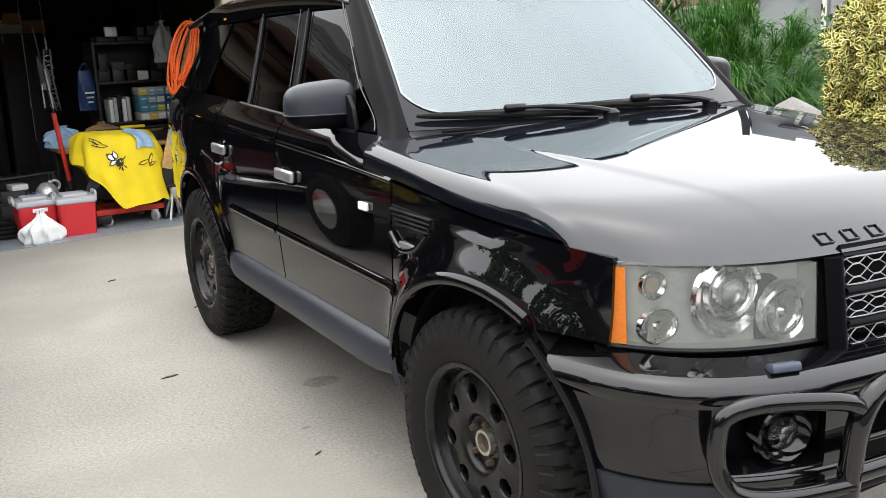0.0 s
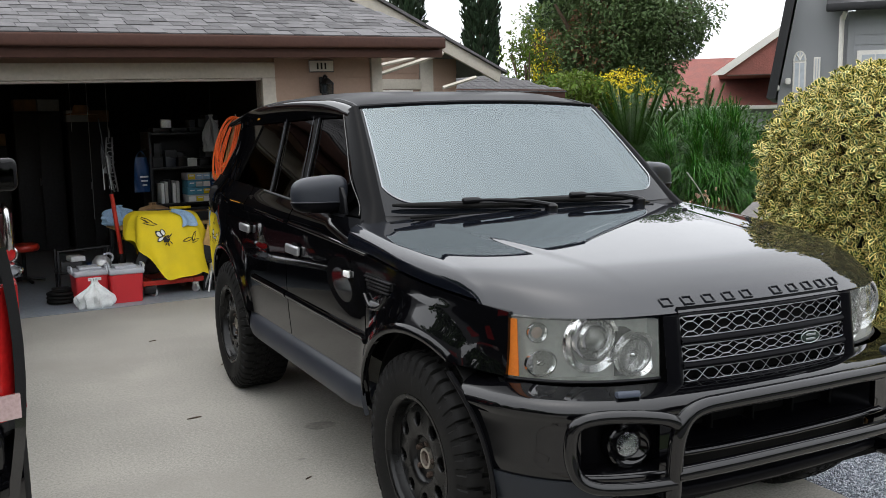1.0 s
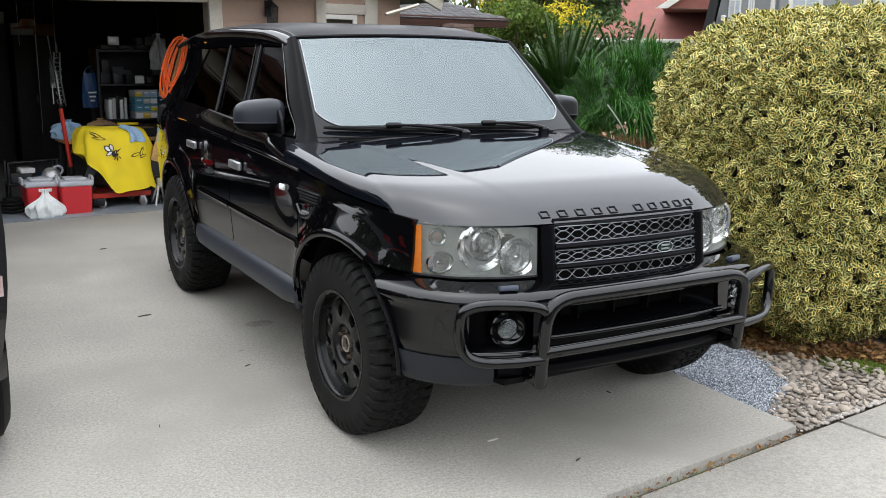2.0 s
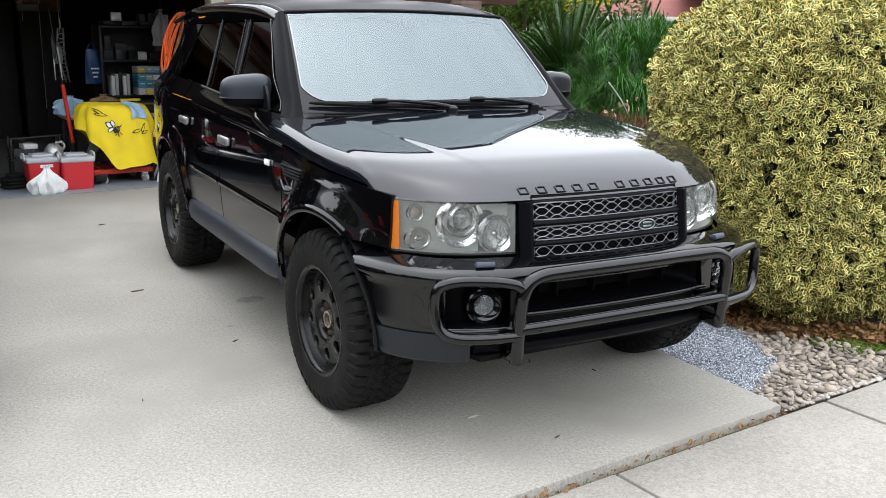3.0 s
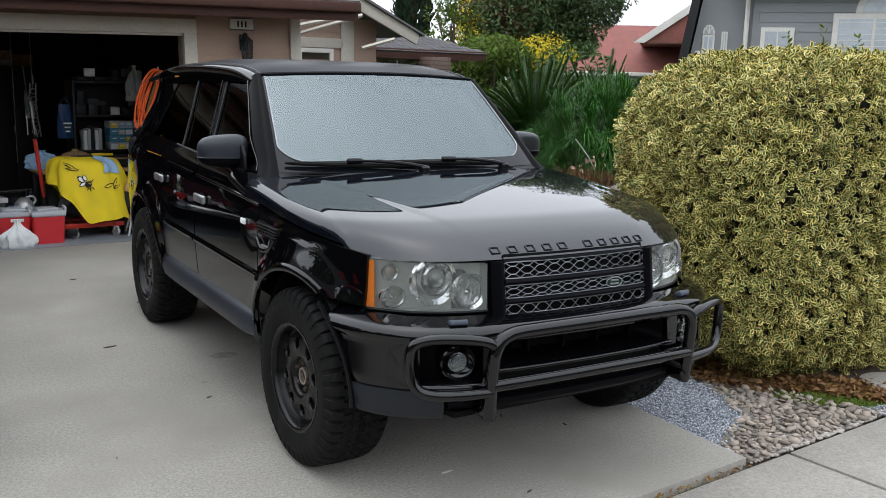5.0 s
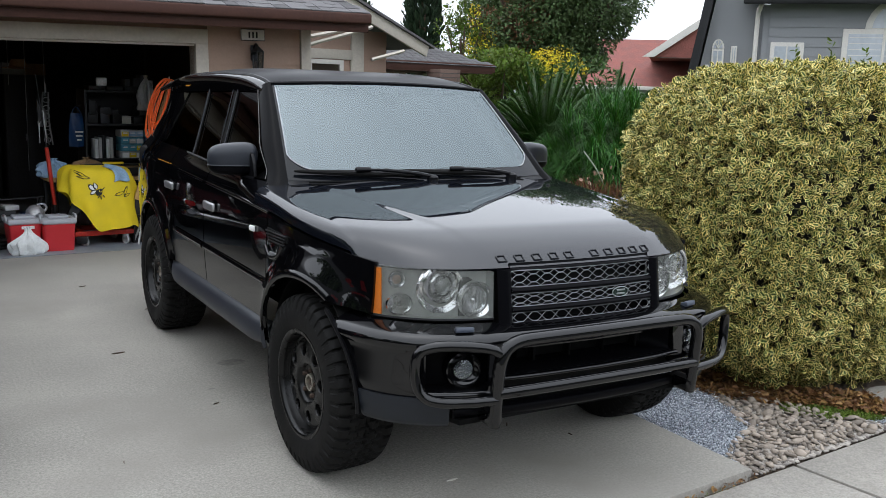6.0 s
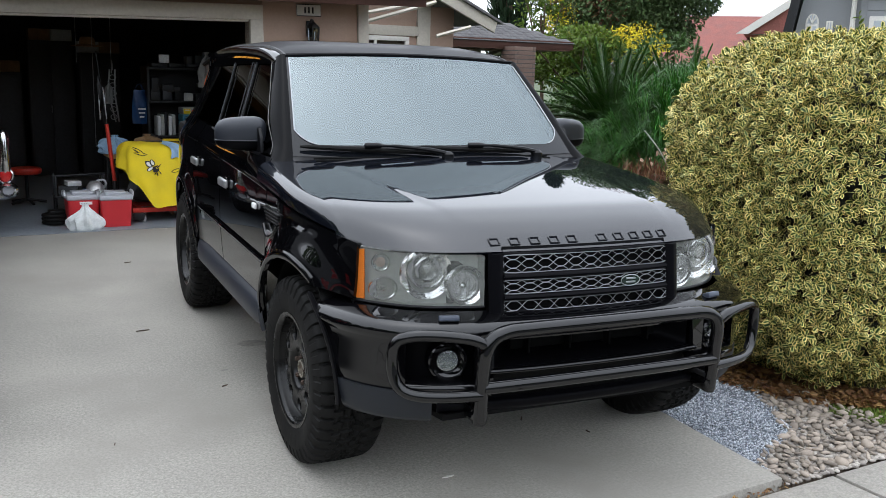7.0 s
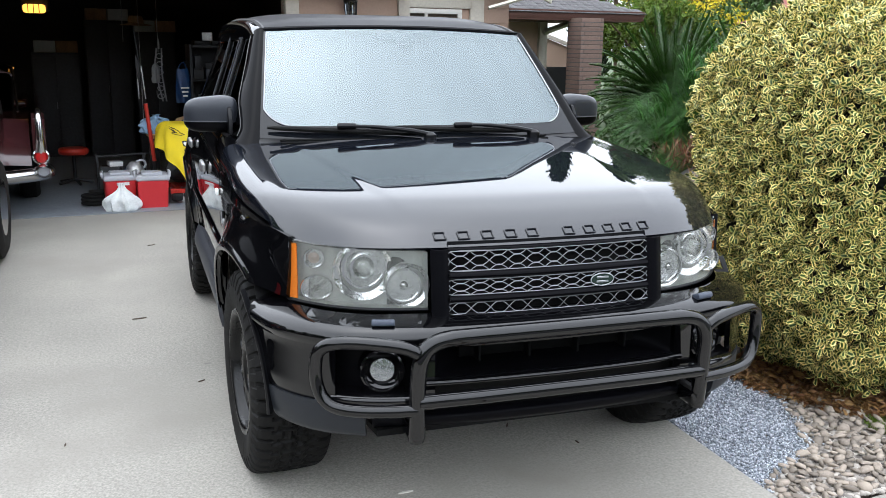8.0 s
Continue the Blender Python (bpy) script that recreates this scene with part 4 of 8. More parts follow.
# headlights
for side in (-1, 1):
    def lamp_pt(x, z, back=0.0):
        n = nose(x)
        lean = 0.05 * (1.01 - z)
        return Vector((side * x, n - lean + 0.012 + back, z))
    x0, x1 = 0.428, 0.842
    def outline_low(x):
        return 0.814 - 0.002 * ((x - x0) / (x1 - x0))
    def outline_top(x):
        return 1.008 + 0.008 * ((x - x0) / (x1 - x0)) - (0.0 if x > 0.45 else 0.008)
    def back(u, v):
        x = lerp(x0, x1, u)
        return lamp_pt(x, lerp(outline_low(x), outline_top(x), v), 0.055)
    hl = part("headlight", grid(back, 16, 8, 0.008), HLHOUSE, car, "hazy headlight unit with round lamps and an amber end")
    walls = bmesh.new()
    for lo in (outline_low, outline_top):
        grid(lambda u, v: lamp_pt(lerp(x0, x1, u), lo(lerp(x0, x1, u)), 0.055 * v), 16, 2, bm=walls)
    for xx in (x0, x1):
        grid(lambda u, v: lamp_pt(xx, lerp(outline_low(xx), outline_top(xx), u), 0.055 * v), 6, 2, bm=walls)
    part("bezel", walls, HLHOUSE, hl)
    part("lens", grid(lambda u, v: lamp_pt(lerp(x0, x1, u), lerp(outline_low(lerp(x0, x1, u)), outline_top(lerp(x0, x1, u)), v), -0.004), 20, 8), LENSG, hl, "hazy clear lens").visible_shadow = False
    part("seal", tube([lamp_pt(lerp(x0, x1, k / 20), outline_low(lerp(x0, x1, k / 20)) - 0.003, -0.004) for k in range(21)] + [lamp_pt(x1, lerp(outline_low(x1), outline_top(x1), k / 8), -0.004) for k in range(1, 9)], 0.006, 6), PLASTIC, hl)
    amb = grid(lambda u, v: lamp_pt(lerp(0.817, 0.840, u), lerp(0.817, 1.004, v), -0.0075), 4, 10, 0.003)
    part("amber_reflector", amb, AMBER, hl, "amber side reflector")
    def bowl(x, z, r, deep, name, mtl, wide=1.0):
        c = lamp_pt(x, z, 0.022)
        dirn = Vector((side * 0.10 + side * 0.5 * max(0, x - 0.6), -1, 0)).normalized()
        rot = dirn.to_track_quat("Z", "Y").to_matrix().to_4x4()
        mm = Matrix.Translation(c) @ Matrix.Diagonal((wide, 1, 1, 1)) @ rot
        b = lathe([(r * 0.30, -deep), (r * 0.62, -deep * 0.75), (r * 0.9, -deep * 0.25), (r, 0.0)], 28, m=mm)
        ob = part(name, b, mtl, hl)
        rg = lathe([(r * 0.97, 0.0), (r * 1.0, 0.010), (r * 1.09, 0.010), (r * 1.14, -0.004)], 28, m=mm, caps=False)
        part("ring", rg, CHROME, ob)
        return mm, ob
    mm, ob = bowl(0.622, 0.945, 0.066, 0.045, "projector_lamp", BULB)
    part("projector_lens", lathe([(0.0, 0.028), (0.018, 0.024), (0.033, 0.010), (0.037, -0.012)], 24, m=mm), LENSG, ob)
    part("projector_rim", lathe([(0.037, -0.015), (0.038, 0.012), (0.045, 0.012), (0.047, -0.015)], 24, m=mm, caps=False), CHROME, ob)
    part("shroud", lathe([(0.074, -0.004), (0.098, 0.004), (0.102, -0.012)], 28, m=mm @ Matrix.Translation((side * -0.0, -0.016, -0.004)), caps=False), BULB, ob)
    mm, ob = bowl(0.498, 0.885, 0.052, 0.04, "main_beam_lamp", BULB)
    part("bulb", lathe([(0.016, -0.035), (0.018, -0.004), (0.010, 0.006), (0, 0.009)], 14, m=mm), CHROME, ob)
    part("shroud", lathe([(0.060, -0.002), (0.075, 0.006), (0.078, -0.012)], 28, m=mm @ Matrix.Translation((side * -0.012, 0, -0.004)), caps=False), BULB, ob)
    mm, ob = bowl(0.765, 0.960, 0.031, 0.022, "indicator_lamp", BULB)
    part("bulb", lathe([(0.024, -0.014), (0.022, -0.002), (0.010, 0.006), (0, 0.007)], 16, m=mm), mat("amber_grey_bulb", (0.42, 0.31, 0.25), 0.3, var=0.2), ob)
    mm, ob = bowl(0.758, 0.862, 0.040, 0.022, "side_lamp", BULB, 1.25)
    part("bulb", lathe([(0.012, -0.02), (0.013, -0.002), (0.006, 0.006), (0, 0.007)], 12, m=mm), CHROME, ob)

# grille
gback = grid(lambda u, v: ((2 * u - 1) * 0.40, nose((2 * u - 1) * 0.40) + 0.045, lerp(0.785, 1.008, v)), 14, 4, 0.01)
gr = part("grille", gback, DARKIN, car, "black grille with three bands of silver mesh")


def grille_y(x, z):
    return nose(x) - 0.004 - 0.028 * (1.01 - z) / 0.2


for side in (-1, 1):
    col = grid(lambda u, v: (side * lerp(0.358 + 0.0 * v, 0.426, u), nose(0.40) - 0.024 + 0.020 * abs(2 * u - 1) ** 1.5 - 0.03 * (1 - v), lerp(0.784, 1.012, v)), 8, 8, 0.03)
    part("grille_post", col, VALANCE, gr)
for zc, h, proud in ((1.010, 0.010, -0.006), (0.925, 0.022, 0.002), (0.848, 0.020, 0.002), (0.786, 0.016, 0.010)):
    part("grille_bar", grid(lambda u, v: ((2 * u - 1) * 0.366, grille_y((2 * u - 1) * 0.366, zc) - proud - 0.010 * math.sin(math.pi * v), zc + h * (v - 0.5)), 24, 6, 0.03), VALANCE, gr)
for z0, z1, rows, shift in ((0.940, 1.003, 2, 0), (0.862, 0.911, 2, 1), (0.799, 0.836, 1, 0)):
    cell = 0.72 / 11
    rh = (z1 - z0) / rows
    for r in range(rows + 1 if rows > 1 else rows):
        ms = bmesh.new()
        for flip in (1, -1):
            pts = []
            for i in range(11 * 6 + 1):
                x = -0.36 + 0.72 * i / 66
                ph = (i / 12 + 0.25 + 0.5 * ((r + shift) % 2)) % 1.0
                w = (1 - abs(2 * ph - 1)) * 2 - 1
                w = max(-0.72, min(0.72, 1.25 * w)) / 0.72
                half = rows > 1 and ((r == 0 and flip * w < 0) or (r == rows and flip * w > 0))
                z = z0 + rh * (r + (0.5 if rows == 1 else 0.0)) + (0.0 if half else 0.47 * rh * w * flip)
                pts.append((x, grille_y(x, z), min(max(z, z0), z1)))
            tube(pts, 0.0015, 5, bm=ms)
        part("grille_mesh", ms, MESHM, gr, "silver wire mesh band")
    part("mesh_frame", tube(smooth_path([(x_, grille_y(x_, z_), z_) for x_, z_ in [(-0.355, z0), (-0.18, z0), (0, z0), (0.18, z0), (0.355, z0), (0.362, (z0 + z1) / 2), (0.355, z1), (0.18, z1), (0, z1), (-0.18, z1), (-0.355, z1), (-0.362, (z0 + z1) / 2)]], 4, True), 0.0016, 5, True), MESHM, gr)
bd = lathe([(0.0, -0.008), (0.042, -0.007), (0.044, 0.0), (0.042, 0.004)], 28, "y", Matrix.Translation((0.179, nose(0.179) - 0.022, 0.884)) @ Matrix.Diagonal((1, 1, 0.50, 1)))
badge = part("oval_badge", bd, mat("dark_green_enamel", (0.015, 0.03, 0.022), 0.25, var=0.1, coat=0.6), gr, "dark oval badge with silver rim and bars")
part("badge_rim", tube([(0.179 + 0.043 * math.cos(a * math.pi / 14), nose(0.179) - 0.029, 0.884 + 0.0215 * math.sin(a * math.pi / 14)) for a in range(28)], 0.0019, 6, True), SILVER, badge)
for dx, dz in ((0.0, 0.008), (0.0, -0.007)):
    part("badge_bar", box((0.179 + dx, nose(0.179) - 0.031, 0.884 + dz), (0.044, 0.003, 0.007), 0.001, 1), SILVER, badge)

# front bumper, wrapped in plan
PLAN_X, PLAN_Y = [0, 0.3, 0.5, 0.64, 0.75, 0.83, 0.89, 0.928, 0.953, 0.970, 0.985], [-0.868, -0.858, -0.835, -0.80, -0.745, -0.68, -0.60, -0.52, -0.44, -0.375, -0.29]
PLAN_S = [0.0]
for i in range(1, len(PLAN_X)):
    PLAN_S.append(PLAN_S[-1] + math.hypot(PLAN_X[i] - PLAN_X[i - 1], PLAN_Y[i] - PLAN_Y[i - 1]))


def plan(s):
    s = abs(s)
    return curve1(s, PLAN_S, PLAN_X), curve1(s, PLAN_S, PLAN_Y)


def s_of(x):
    return curve1(x, PLAN_X[:-1], PLAN_S[:-1])


def s_end(z):
    """The arc place where the bumper meets the wheel arch at height z."""
    d = (ARCH_RAD + 0.012) ** 2 - (z - ARCH_F[1]) ** 2
    y = ARCH_F[0] - math.sqrt(max(d, 0.0))
    return float(np.interp(y, PLAN_Y, PLAN_S))


def band(s0, s1, zz, ins, n=30, thick=0.02, bm=None):
    """A strip of bumper from arc place s0 to s1, cut at the wheel arch; zz and ins give height and set-back over v."""
    k = [i / (len(zz) - 1) for i in range(len(zz))]
    def fn(u, v):
        i = curve1(v, k, ins)
        z = curve1(v, k, zz)
        e = s_end(z)
        s = lerp(max(min(s0, e), -e), max(min(s1, e), -e), u)
        x, y = plan(s)
        x2, y2 = plan(min(abs(s) + 0.01, PLAN_S[-1]))
        x1, y1 = plan(max(abs(s) - 0.01, 0))
        nx, ny = (y2 - y1), -(x2 - x1)
        d = math.hypot(nx, ny) + 1e-9
        nx, ny = -nx / d, -ny / d
        if abs(s) < 0.005:
            nx, ny = 0, 1
        sg = 1 if s >= 0 else -1
        return (sg * (x + (nx * i if nx * 1 < 0 else -abs(nx) * i)), y + abs(ny) * i, z)
    return grid(fn, n, 16, thick, bm)


SE = PLAN_S[-1]
S50, S76 = s_of(0.47), s_of(0.735)
bumper = part("front_bumper", band(-SE, SE, [0.716, 0.738, 0.760, 0.777, 0.790, 0.802], [0.004, -0.006, 0.0, 0.022, 0.058, 0.105], 84), PAINT, car, "gloss black front bumper")
for sg in (-1, 1):
    part("bumper_corner", band(sg * (S76 + 0.015), sg * SE, [0.520, 0.56, 0.62, 0.69, 0.718], [0.014, 0.006, 0.008, 0.008, 0.004], 28), PAINT, bumper)
    part("arch_flange", grid(lambda u, v: (sg * (float(np.interp(ARCH_F[0] - (ARCH_RAD + 0.022 * v) * math.cos(lerp(0.02, 0.95, u)), PLAN_Y, PLAN_X)) + 0.010 * math.sin(math.pi * lerp(0.1, 0.75, v))), ARCH_F[0] - (ARCH_RAD + 0.022 * v) * math.cos(lerp(0.02, 0.95, u)), ARCH_F[1] + (ARCH_RAD + 0.022 * v) * math.sin(lerp(0.02, 0.95, u))), 26, 5, 0.02), PLASTIC, bumper)
    part("bumper_post", band(sg * (S50 - 0.03), sg * (S50 + 0.045), [0.50, 0.56, 0.62, 0.69, 0.718], [0.02, 0.004, 0.004, 0.004, 0.004], 8), PAINT, bumper)
    part("fog_lamp_sill", band(sg * S50, sg * (S76 + 0.03), [0.510, 0.53, 0.55, 0.575], [0.012, 0.0, 0.004, 0.05], 12), PAINT, bumper)
    part("fog_lamp_recess", band(sg * S50, sg * (S76 + 0.04), [0.55, 0.6, 0.7, 0.75], [0.075, 0.075, 0.075, 0.075], 12), VALANCE, bumper)
    part("lower_valance", band(sg * s_of(0.66), sg * SE, [0.408, 0.43, 0.485, 0.528], [0.035, 0.018, 0.006, 0.004], 20), LIPG, bumper, "satin black lower valance")
    fx, fz = 0.598, 0.638
    fy = plan(s_of(fx))[1] + 0.035
    dirn = Vector((sg * 0.22, -1, 0)).normalized()
    mm = Matrix.Translation((sg * fx, fy, fz)) @ dirn.to_track_quat("Z", "Y").to_matrix().to_4x4()
    fog = part("fog_lamp", lathe([(0.008, -0.034), (0.022, -0.026), (0.034, -0.010), (0.039, 0.002)], 24, m=mm), FOGR, bumper, "round fog lamp in a black housing")
    part("fog_ring", lathe([(0.038, -0.030), (0.040, 0.004), (0.046, -0.004), (0.060, 0.006), (0.066, 0.016), (0.072, 0.012), (0.078, -0.03)], 28, m=mm, caps=False), PAINT, fog)
    part("fog_bulb", lathe([(0.013, -0.034), (0.014, -0.010), (0.010, -0.003), (0.0, -0.001)], 16, m=mm), CHROME, fog)
    part("fog_lens", lathe([(0.0, 0.012), (0.02, 0.009), (0.039, 0.003)], 24, m=mm), FOGL, fog).visible_shadow = False
    wsx = 0.592
    ws = box((0, 0, 0), (0.075, 0.035, 0.022), 0.006, 2, m=pose(sg * wsx, plan(s_of(wsx))[1] + 0.046, 0.792, -16, 0, sg * 16))
    part("headlight_washer", ws, mat("blue_grey_plastic", (0.05, 0.06, 0.085), 0.4, var=0.1), bumper, "small blue-grey headlight washer")
def scoop(u, v):
    """The deep upper intake: a trough whose ends sweep forward."""
    s_ = lerp(-S50 + 0.02, S50 - 0.02, u)
    x, y = plan(s_)
    e = abs(2 * u - 1)
    deep = 0.17 * (1 - e ** 5)
    z = curve1(v, [0, 0.25, 0.5, 0.75, 1], [0.612, 0.622, 0.66, 0.71, 0.738])
    return (math.copysign(x, s_), y + 0.006 + deep * math.sin(math.pi * v) ** 0.6, z)


part("intake_scoop", grid(scoop, 44, 12, 0.01), VALANCE, bumper, "satin black upper air intake")
part("intake_grille", box((0, -0.745, 0.672), (0.66, 0.02, 0.056), 0.008), DARKIN, bumper)
for k in range(4):
    part("intake_fin", box((-0.27 + 0.18 * k, -0.765, 0.668), (0.010, 0.06, 0.06), 0.003, 1), DARKIN, bumper)
part("intake_lip", band(-S50, S50, [0.584, 0.594, 0.606, 0.614], [0.012, -0.008, -0.008, 0.014], 40), PAINT, bumper)
part("lower_intake", band(-S50, S50, [0.475, 0.51, 0.55, 0.585], [0.07, 0.06, 0.06, 0.05], 20), DARKIN, bumper)
part("lower_lip", band(-s_of(0.64), s_of(0.64), [0.432, 0.45, 0.475, 0.482], [0.05, 0.03, 0.03, 0.08], 28), VALANCE, bumper)
part("skid_tray", grid(lambda u, v: ((2 * u - 1) * 0.62, lerp(-0.80, -0.35, v), lerp(0.44, 0.38, v)), 8, 6, 0.02), DARKIN, car)

# bull bar
yb = -0.915
bull = new("bull_bar")
bull.parent = car
tagged(bull, "black tubular steel bull bar")
top = [(-0.515, yb + 0.03, 0.43), (-0.517, yb + 0.02, 0.50), (-0.517, yb + 0.01, 0.62), (-0.512, yb, 0.70), (-0.485, yb - 0.004, 0.748), (-0.43, yb - 0.008, 0.770), (-0.33, yb - 0.012, 0.774), (0, yb - 0.02, 0.776)]
pts = smooth_path(top + [(-x, y, z) for x, y, z in top[-2::-1]], 6)
part("main_hoop", tube(pts, 0.0265, 12), TUBE, bull)
part("cross_tube", tube(smooth_path([(-0.512, yb + 0.01, 0.566), (-0.3, yb - 0.012, 0.572), (0, yb - 0.018, 0.574), (0.3, yb - 0.012, 0.572), (0.512, yb + 0.01, 0.566)], 6), 0.0245, 12), TUBE, bull)
for sg in (-1, 1):
    lp = [(sg * 0.512, yb, 0.722), (sg * 0.56, yb + 0.008, 0.748), (sg * 0.66, yb + 0.045, 0.760), (sg * 0.75, yb + 0.085, 0.758), (sg * 0.80, yb + 0.115, 0.735), (sg * 0.815, yb + 0.125, 0.69), (sg * 0.813, yb + 0.125, 0.62), (sg * 0.79, yb + 0.11, 0.565), (sg * 0.74, yb + 0.08, 0.542), (sg * 0.64, yb + 0.04, 0.538), (sg * 0.517, yb + 0.01, 0.540)]
    part("side_loop", tube(smooth_path(lp, 6), 0.0215, 12), TUBE, bull)
    part("mounting_foot", box((sg * 0.515, yb + 0.06, 0.462), (0.055, 0.12, 0.075), 0.022, 3), TUBE, bull)
    part("clamp", box((sg * 0.50, yb + 0.10, 0.48), (0.02, 0.16, 0.05), 0.004, 1), DARKM, bull)

# wheels
def tyre_mesh(mirror):
    prof = [(-0.126, 0.232), (-0.141, 0.250), (-0.148, 0.285), (-0.1505, 0.318), (-0.148, 0.345), (-0.143, 0.366), (-0.137, 0.380), (-0.127, 0.391), (-0.112, 0.3975), (-0.092, 0.400), (-0.070, 0.4015), (-0.053, 0.4018), (-0.03, 0.4025), (-0.012, 0.403), (0.0, 0.403)]
    prof = prof + [(-a, r) for a, r in prof[-2::-1]]
    fine = []
    for (a, r), (b, s) in zip(prof, prof[1:]):
        fine += [(lerp(a, b, k / 2), lerp(r, s, k / 2)) for k in range(2)]
    fine.append(prof[-1])
    nseg = 528
    pitch = 2 * math.pi / 44
    def cut(th, x):
        ax = abs(x)
        k = (th / pitch) % 1.0
        if ax > 0.088:
            k2 = (th / pitch + (0.5 if x > 0 else 0)) % 1.0
            return 0.015 if k2 < 0.20 else 0.0
        zig = 0.010 * (1 if (th / pitch * 2) % 2 < 1 else -1)
        if abs(ax - 0.052 - zig * 0.6) < 0.007 or abs(x - zig) < 0.006:
            return 0.010
        k3 = (th / pitch + x * 4.0 + (0.4 if x > 0 else 0)) % 1.0
        return 0.010 if k3 < 0.22 else 0.0
    def fn(u, v):
        a, r = fine[min(int(round(v * (len(fine) - 1))), len(fine) - 1)]
        th = 2 * math.pi * u
        if r > 0.377:
            r -= cut(th, a) * min(1, (r - 0.372) / 0.02)
        elif 0.335 < r <= 0.377:
            k2 = (th / pitch + (0.5 if a > 0 else 0)) % 1.0
            a *= 1 - (0.045 if k2 < 0.34 else 0.0)
        elif 0.27 < r < 0.32 and (th * 9 / math.pi) % 2 < 0.7 and a < 0:
            a *= 1.006
        return (a, r * math.cos(th), r * math.sin(th))
    return grid(fn, nseg, len(fine) - 1, closed=True)


def rim_mesh():
    own = lathe([(0.228, 0.10), (0.232, -0.10), (0.238, -0.124), (0.246, -0.136), (0.246, -0.141), (0.236, -0.142), (0.227, -0.136), (0.222, -0.120), (0.220, -0.098), (0.214, -0.088), (0.204, -0.086), (0.199, -0.092), (0.195, -0.101)], 64, "x", caps=False)
    # slightly domed disc with eight round holes and a sunken hub
    nh, hr, hc = 8, 0.0285, 0.150
    disc = bmesh.new()
    def dz(r):
        return curve1(r, [0.07, 0.10, 0.15, 0.185, 0.195], [-0.104, -0.109, -0.111, -0.106, -0.101])
    ring_in = [disc.verts.new((dz(0.105), 0.105 * math.cos(2 * math.pi * i / 64), 0.105 * math.sin(2 * math.pi * i / 64))) for i in range(64)]
    ring_out = [disc.verts.new((dz(0.195), 0.195 * math.cos(2 * math.pi * i / 64), 0.195 * math.sin(2 * math.pi * i / 64))) for i in range(64)]
    for h in range(nh):
        a0 = 2 * math.pi * (h + 0.5) / nh
        hole = []
        for k in range(16):
            b = 2 * math.pi * k / 16
            hole.append((hc + hr * math.cos(b), a0 + hr * math.sin(b) / hc))
        hv = [disc.verts.new((dz(r), r * math.cos(a), r * math.sin(a))) for r, a in hole]
        h1 = [disc.verts.new((dz(r) + 0.004, (hc + (r - hc) * 0.90) * math.cos(a0 + (a - a0) * 0.90), (hc + (r - hc) * 0.90) * math.sin(a0 + (a - a0) * 0.90))) for r, a in hole]
        hb = [disc.verts.new((dz(r) + 0.018, (hc + (r - hc) * 0.88) * math.cos(a0 + (a - a0) * 0.88), (hc + (r - hc) * 0.88) * math.sin(a0 + (a - a0) * 0.88))) for r, a in hole]
        for k in range(16):
            disc.faces.new((hv[k], hv[(k + 1) % 16], h1[(k + 1) % 16], h1[k]))
            disc.faces.new((h1[k], h1[(k + 1) % 16], hb[(k + 1) % 16], hb[k]))
        i0 = h * 8
        outer = [ring_out[(i0 + j) % 64] for j in range(9)]
        inn = [ring_in[(i0 + j) % 64] for j in range(9)]
        up = [hv[(12 + j) % 16] for j in range(9)]
        dn = [hv[(12 - j) % 16] for j in range(9)]
        for j in range(8):
            disc.faces.new((outer[j], outer[j + 1], up[j + 1], up[j]))
            disc.faces.new((inn[j + 1], inn[j], dn[j], dn[j + 1]))
        disc.faces.new((outer[0], up[0], inn[0]))
        disc.faces.new((outer[8], inn[8], up[8]))
    join(own, disc)
    lathe([(0.105, dz(0.105)), (0.092, -0.108), (0.084, -0.101), (0.078, -0.086), (0.068, -0.081), (0.044, -0.081), (0.040, -0.05)], 48, "x", caps=False, bm=own)
    lathe([(0.196, -0.098), (0.196, -0.02), (0.05, -0.02)], 48, "x", caps=False, bm=own)
    return own


wheel = new("wheel")
part("tyre", tyre_mesh(False), RUBBER, wheel, "chunky mud-and-snow tyre", 30)
part("rim", rim_mesh(), RIM, wheel, "black steel rim with round holes", 40)
part("hub_ring", lathe([(0.029, -0.06), (0.029, -0.096), (0.038, -0.096), (0.042, -0.07)], 28, "x", caps=False), BARE, wheel, "worn bare metal hub ring")
part("hub_core", lathe([(0.031, -0.075), (0.026, -0.080), (0.0, -0.081)], 20, "x"), RUST, wheel)
part("brake_disc", lathe([(0.17, 0.01), (0.17, 0.03), (0.05, 0.03)], 32, "x"), DARKM, wheel)
for k in range(5):
    a = 2 * math.pi * k / 5 + 0.3
    part("wheel_nut", lathe([(0.011, -0.070), (0.011, -0.097), (0.008, -0.102), (0.0, -0.103)], 6, "x", Matrix.Translation((0, 0.060 * math.cos(a), 0.060 * math.sin(a)))), RUST, wheel)
wheel.parent = car
wheel.matrix_basis = pose(-0.828, 0, 0.400, 12, 0, 2.5)
for x, y, turn, spin in ((-0.830, 2.745, 0, 40), (0.830, 0, 182.5, 25), (0.830, 2.745, 180, 70)):
    copy_thing(wheel, pose(x, y, 0.400, spin if turn == 0 else -spin, 0, turn))

# ---- the garage's front: number plate, lantern, siding boards, entry wing ----
HF = pose(0.85, 5.95, 0, 0, 0, 5)


def at_house(u, v, z=0.0, rz=0.0):
    return HM @ pose(u, v, z, 0, 0, rz)


